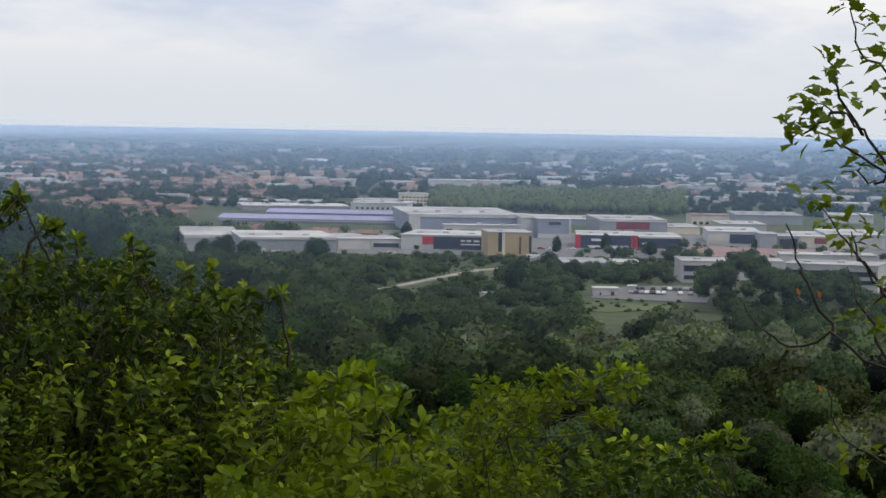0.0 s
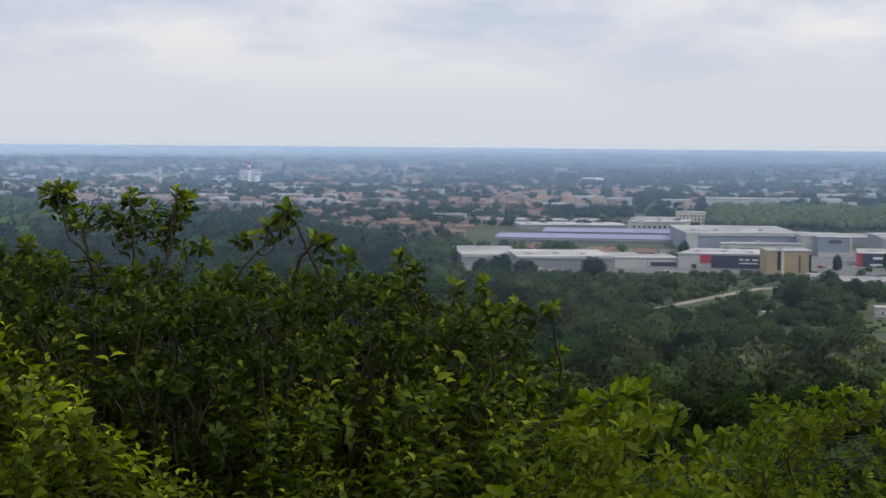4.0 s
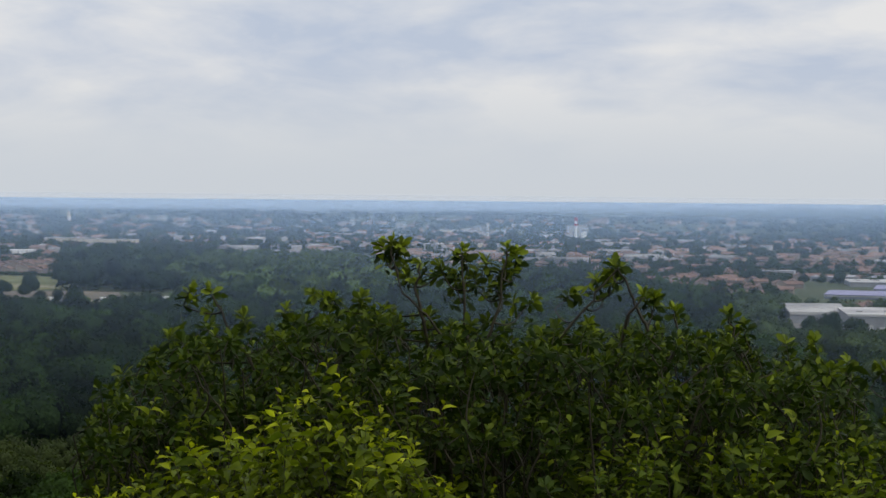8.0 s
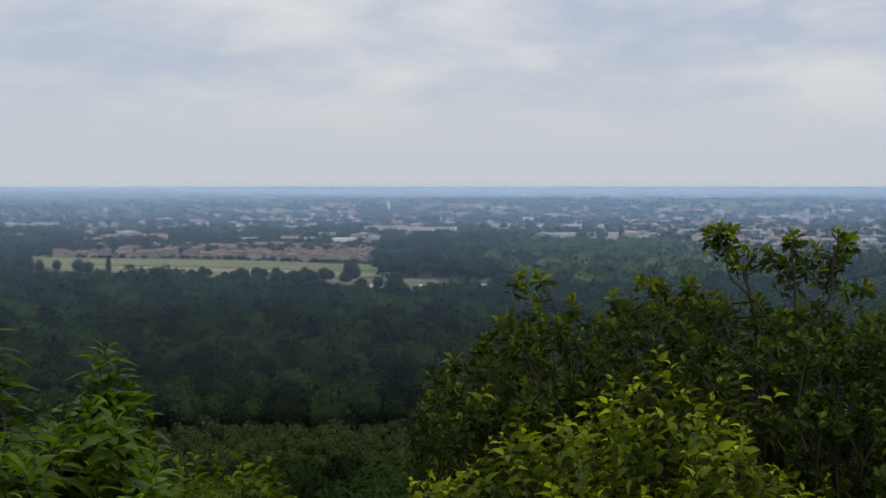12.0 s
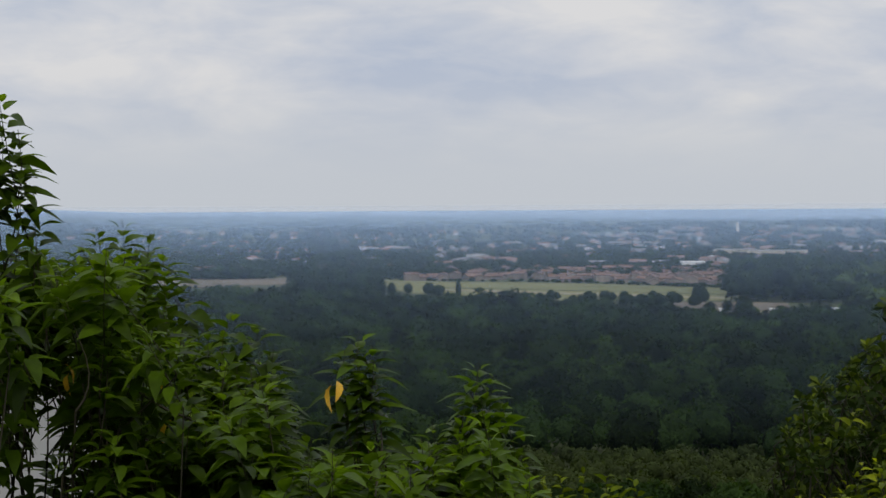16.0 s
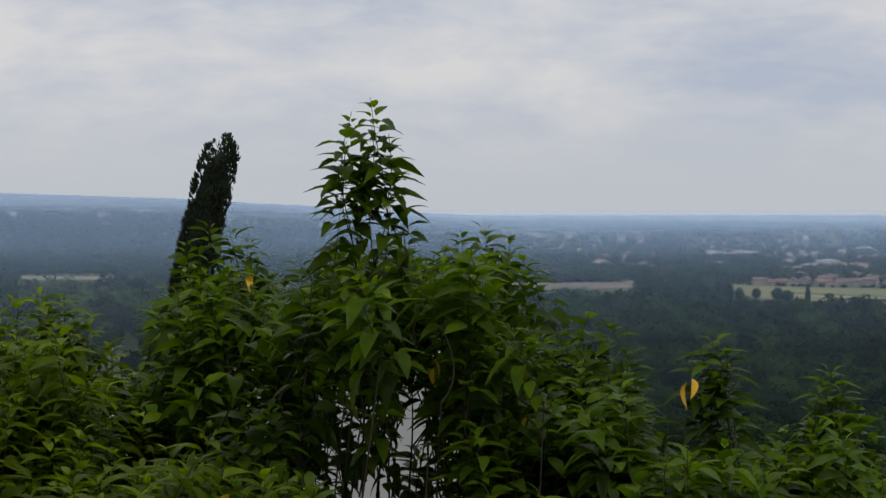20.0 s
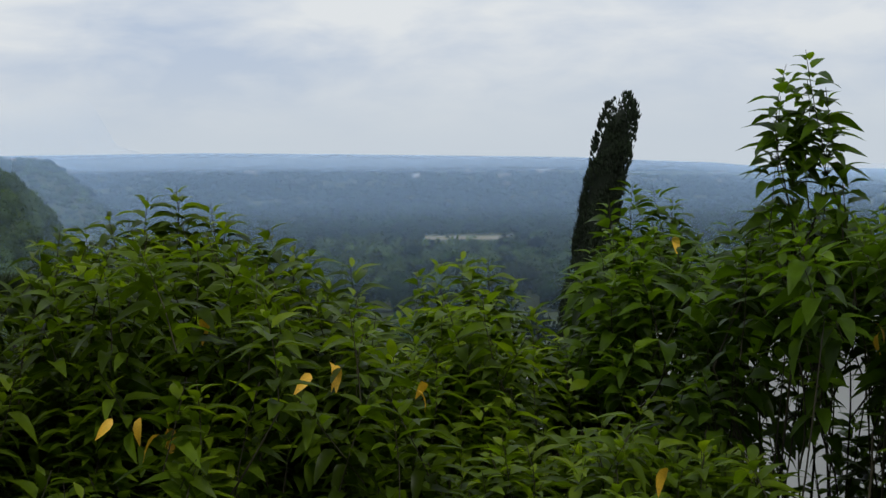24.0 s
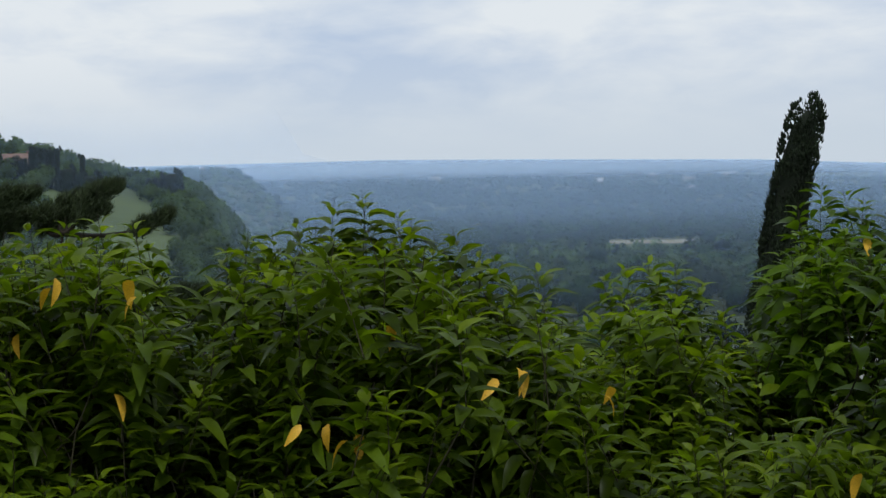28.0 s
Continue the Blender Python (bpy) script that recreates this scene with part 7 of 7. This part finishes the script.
def needle_tree(name, label, az, d, base_z, height, wide, lean, seed, columns=900, seg=(0.0, 1.0)):
    """A dark column of short upright sprays gathered in plumes round a leaning trunk."""
    g = np.random.default_rng(seed)
    foot = np.array(at(az, d, base_z))
    root = thing(name, label, "tree", foot)
    right = np.array([math.cos(radians(az)), math.sin(radians(az)), 0.0])
    axis = lambda u: np.outer(u * height, [0, 0, 1.0]) + np.outer(u * u * lean * height, right)
    part("trunk", tubes("trunk", [(axis(np.linspace(0, 0.95, 8)), np.linspace(wide * 0.09, 0.03, 8))], M["bark"]), None, root)
    plumes = max(12, columns // 42)
    pu, pp = g.uniform(seg[0], seg[1], plumes), g.uniform(0, 2 * np.pi, plumes)
    prof = lambda u: wide / 2 * np.interp(u, [0, 0.2, 0.92, 0.98, 0.993, 1.0], [0.75, 1.0, 1.0, 0.92, 0.82, 0.6])
    pick = g.integers(0, plumes, columns)
    rise = g.uniform(-0.5, 0.5, columns)
    tall = wide * 0.55
    u = np.clip(pu[pick] + rise * tall / height, seg[0], seg[1] + 0.006)
    ph = pp[pick] + g.normal(0, 0.22, columns) * (1 - rise)
    r = prof(u) * (0.80 + 0.22 * g.random(plumes)[pick] - 0.16 * rise + g.normal(0, 0.06, columns))
    out = np.stack([np.cos(ph), np.sin(ph), 0 * ph], -1)
    c = axis(u) + out * r[:, None]
    dirs = out * g.uniform(0.1, 0.55, columns)[:, None] + [0, 0, 1.0]
    V = np.array([[-0.5, 0, 0], [0.5, 0, 0], [-0.35, 0.55, 0.12], [0.35, 0.55, 0.12], [0, 1.0, 0.0], [0, 0.5, 0.35]])
    F = np.array([[0, 1, 5], [0, 5, 2], [1, 3, 5], [2, 5, 4], [5, 3, 4], [0, 2, 4], [1, 4, 3]])
    R = frames(dirs, g.uniform(-3, 3, columns))
    W = np.einsum("nij,vj->nvi", R, V * ([wide * 0.06, wide * 0.12, wide * 0.05] if columns > 5000 else [wide * 0.13, wide * 0.24, wide * 0.13])) * g.uniform(0.6, 1.3, columns)[:, None, None] + c[:, None]
    core, cf = ico(3)
    cu = (core[:, 2] + 1) / 2 * (seg[1] - seg[0]) * 0.985 + seg[0]
    hx = np.hypot(core[:, 0], core[:, 1])[:, None] + 1e-6
    CV = axis(cu) + np.concatenate([core[:, :2] / hx * (prof(cu) * 0.75)[:, None] * np.minimum(1, hx * 2.2), np.zeros((len(core), 1))], 1)
    VV = np.concatenate([CV, W.reshape(-1, 3)])
    FF = np.concatenate([cf, (F[None] + len(CV) + np.arange(columns)[:, None, None] * len(V)).reshape(-1, 3)])
    # inner core tinted dark to stand for shade between the sprays
    tint = np.concatenate([np.full(len(CV), 0.05), np.repeat((0.15 + 0.6 * g.random(plumes))[pick] + g.uniform(-0.1, 0.25, columns), len(V))])
    part("crown", from_arrays("crown", VV, FF, M["dark_wood"], tint), None, root)
    return root


needle_tree("cypress", "dark leaning columnar cypress below the hilltop", 51.4, 45, gz(51.4, 45), 66.4 - gz(51.4, 45), 0.82, 0.125, 51, 16000, (0.35, 1.0))
for az, d, h, w, s in ((69.1, 738, 13, 4.0, 61), (68.9, 742, 14, 3.6, 62), (69.3, 745, 12, 5, 63), (70.3, 740, 12, 5, 64), (68.05, 745, 15, 2.6, 65), (68.7, 742, 15, 2.6, 72), (67.85, 738, 9, 7, 66), (68.45, 738, 9, 7, 67), (69.75, 735, 8, 6, 68), (70.8, 740, 11, 8, 69), (65.75, 800, 12, 8, 70), (66.15, 800, 9, 6, 71)):
    needle_tree("cypress" if w < 6 else "conifer", "dark upright conifer on the hill meadow", az, d, gz(az, d) - 0.3, h, w, 0.02, s, 500)


def pine(name, label, az, d, runs, seed, top_z):
    """A pine below the hilltop. runs: its boughs as (inner bearing, rise, outer bearing, rise, thickness in degrees), clad in upswept tufts of needles."""
    g = np.random.default_rng(seed)
    foot = np.array(at(az, d, gz(az, d)))
    root = thing(name, label, "tree", foot)
    lines, Ws = [], []
    V = np.array([[-0.004, 0, 0], [0.004, 0, 0], [0, 0.11, 0.004]])
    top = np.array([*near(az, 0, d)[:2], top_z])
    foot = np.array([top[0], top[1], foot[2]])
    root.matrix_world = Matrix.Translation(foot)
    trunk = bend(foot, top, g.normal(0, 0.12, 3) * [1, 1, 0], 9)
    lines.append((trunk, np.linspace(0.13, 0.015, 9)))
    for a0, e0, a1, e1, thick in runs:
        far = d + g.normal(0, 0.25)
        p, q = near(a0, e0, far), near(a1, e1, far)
        r = radians(thick) * d
        hold = trunk[np.argmin(np.abs(trunk[:, 2] - (p[2] - 0.2)))]
        lines.append((bend(hold, p, np.array([0, 0, -0.08]), 6), np.linspace(0.035, 0.02, 6)))
        lines.append((bend(p, q, np.array([0, 0, -0.05]), 7), np.linspace(0.02, 0.006, 7)))
        n = int(26 + 240 * np.linalg.norm(q - p))
        u = g.uniform(0, 1.04, n)
        girth = r * np.interp(u, [0, 0.3, 0.8, 1.04], [0.9, 1.0, 0.8, 0.3])
        c = p + (q - p) * u[:, None] + np.clip(g.normal(0, 0.6, (n, 3)), -1.1, 1.1) * girth[:, None]
        along = (q - p) / (np.linalg.norm(q - p) + 1e-6)
        for k in range(n):
            D = g.normal(size=(34, 3)) * 0.55 + [0, 0, 0.75] + along * 0.6
            Ws.append(np.einsum("nij,vj->nvi", frames(D, g.uniform(-1.5, 1.5, 34)), V * [1.3, 0.75, 1]) + c[k] + g.normal(0, 0.02, (34, 1, 3)))
    W = np.concatenate(Ws)
    part("trunk", tubes("trunk", [(p - foot, r) for p, r in lines], M["bark"]), None, root)
    part("needles", from_arrays("needles", (W - foot).reshape(-1, 3), np.arange(len(W) * 3).reshape(-1, 3), M["pine_needles"], np.repeat(g.uniform(0.2, 1, len(W)), 3)), None, root)


pine("pine", "dark pine with upswept boughs below the hilltop", 71.2, 21, [(71.1, 1.5, 70.76, 1.96, 0.28), (71.3, 1.0, 70.95, 1.55, 0.3), (71.5, 0.4, 71.2, 1.1, 0.34), (71.6, -0.2, 71.3, 0.6, 0.42), (71.4, 0.2, 70.55, 0.62, 0.24), (71.4, -0.35, 69.5, -0.04, 0.24), (71.3, -0.8, 69.25, -0.6, 0.22), (71.8, 0.2, 73.2, 0.75, 0.3), (71.8, -0.5, 73.4, -0.2, 0.34), (71.5, -0.9, 71.8, -0.4, 0.5), (70.9, -1.0, 69.9, -0.75, 0.3)], 81, 65.6)
pine("pine", "dark pine with one thick bough between the shrubs", 68.8, 21, [(69.3, -0.95, 68.4, -0.35, 0.3), (68.9, -0.6, 67.8, -0.08, 0.27), (68.2, -0.3, 67.3, 0.1, 0.17), (68.4, -0.75, 67.7, -0.5, 0.2), (66.9, -1.1, 66.0, -0.72, 0.13)], 83, 64.6)
pine("pine", "small dark round pine below the hilltop", 65.3, 19, [(65.75, -3.2, 65.1, -2.85, 0.32), (65.5, -3.3, 64.95, -3.1, 0.3), (65.8, -3.5, 65.4, -3.0, 0.3), (66.0, -2.9, 65.75, -2.75, 0.12)], 82, 63.9)

# the house on the spur
for az, d, w in ((69.65, 765, 14),):
    h = thing("house", "rose-walled house with a tiled roof on the hill", "house", at(az, d, gz(az, d)), az)
    for nm, me in zip(("wall", "roof", "chimney"), HOUSES[4]):
        part(nm, me, None, h)
for az, d in ((64.55, 2050), (64.9, 2080)):
    h = thing("house", "long pale farmhouse on the far hill", "house", at(az, d, gz(az, d)), az)
    for nm, me in zip(("wall", "roof", "chimney"), HOUSES[3]):
        part(nm, me, None, h)
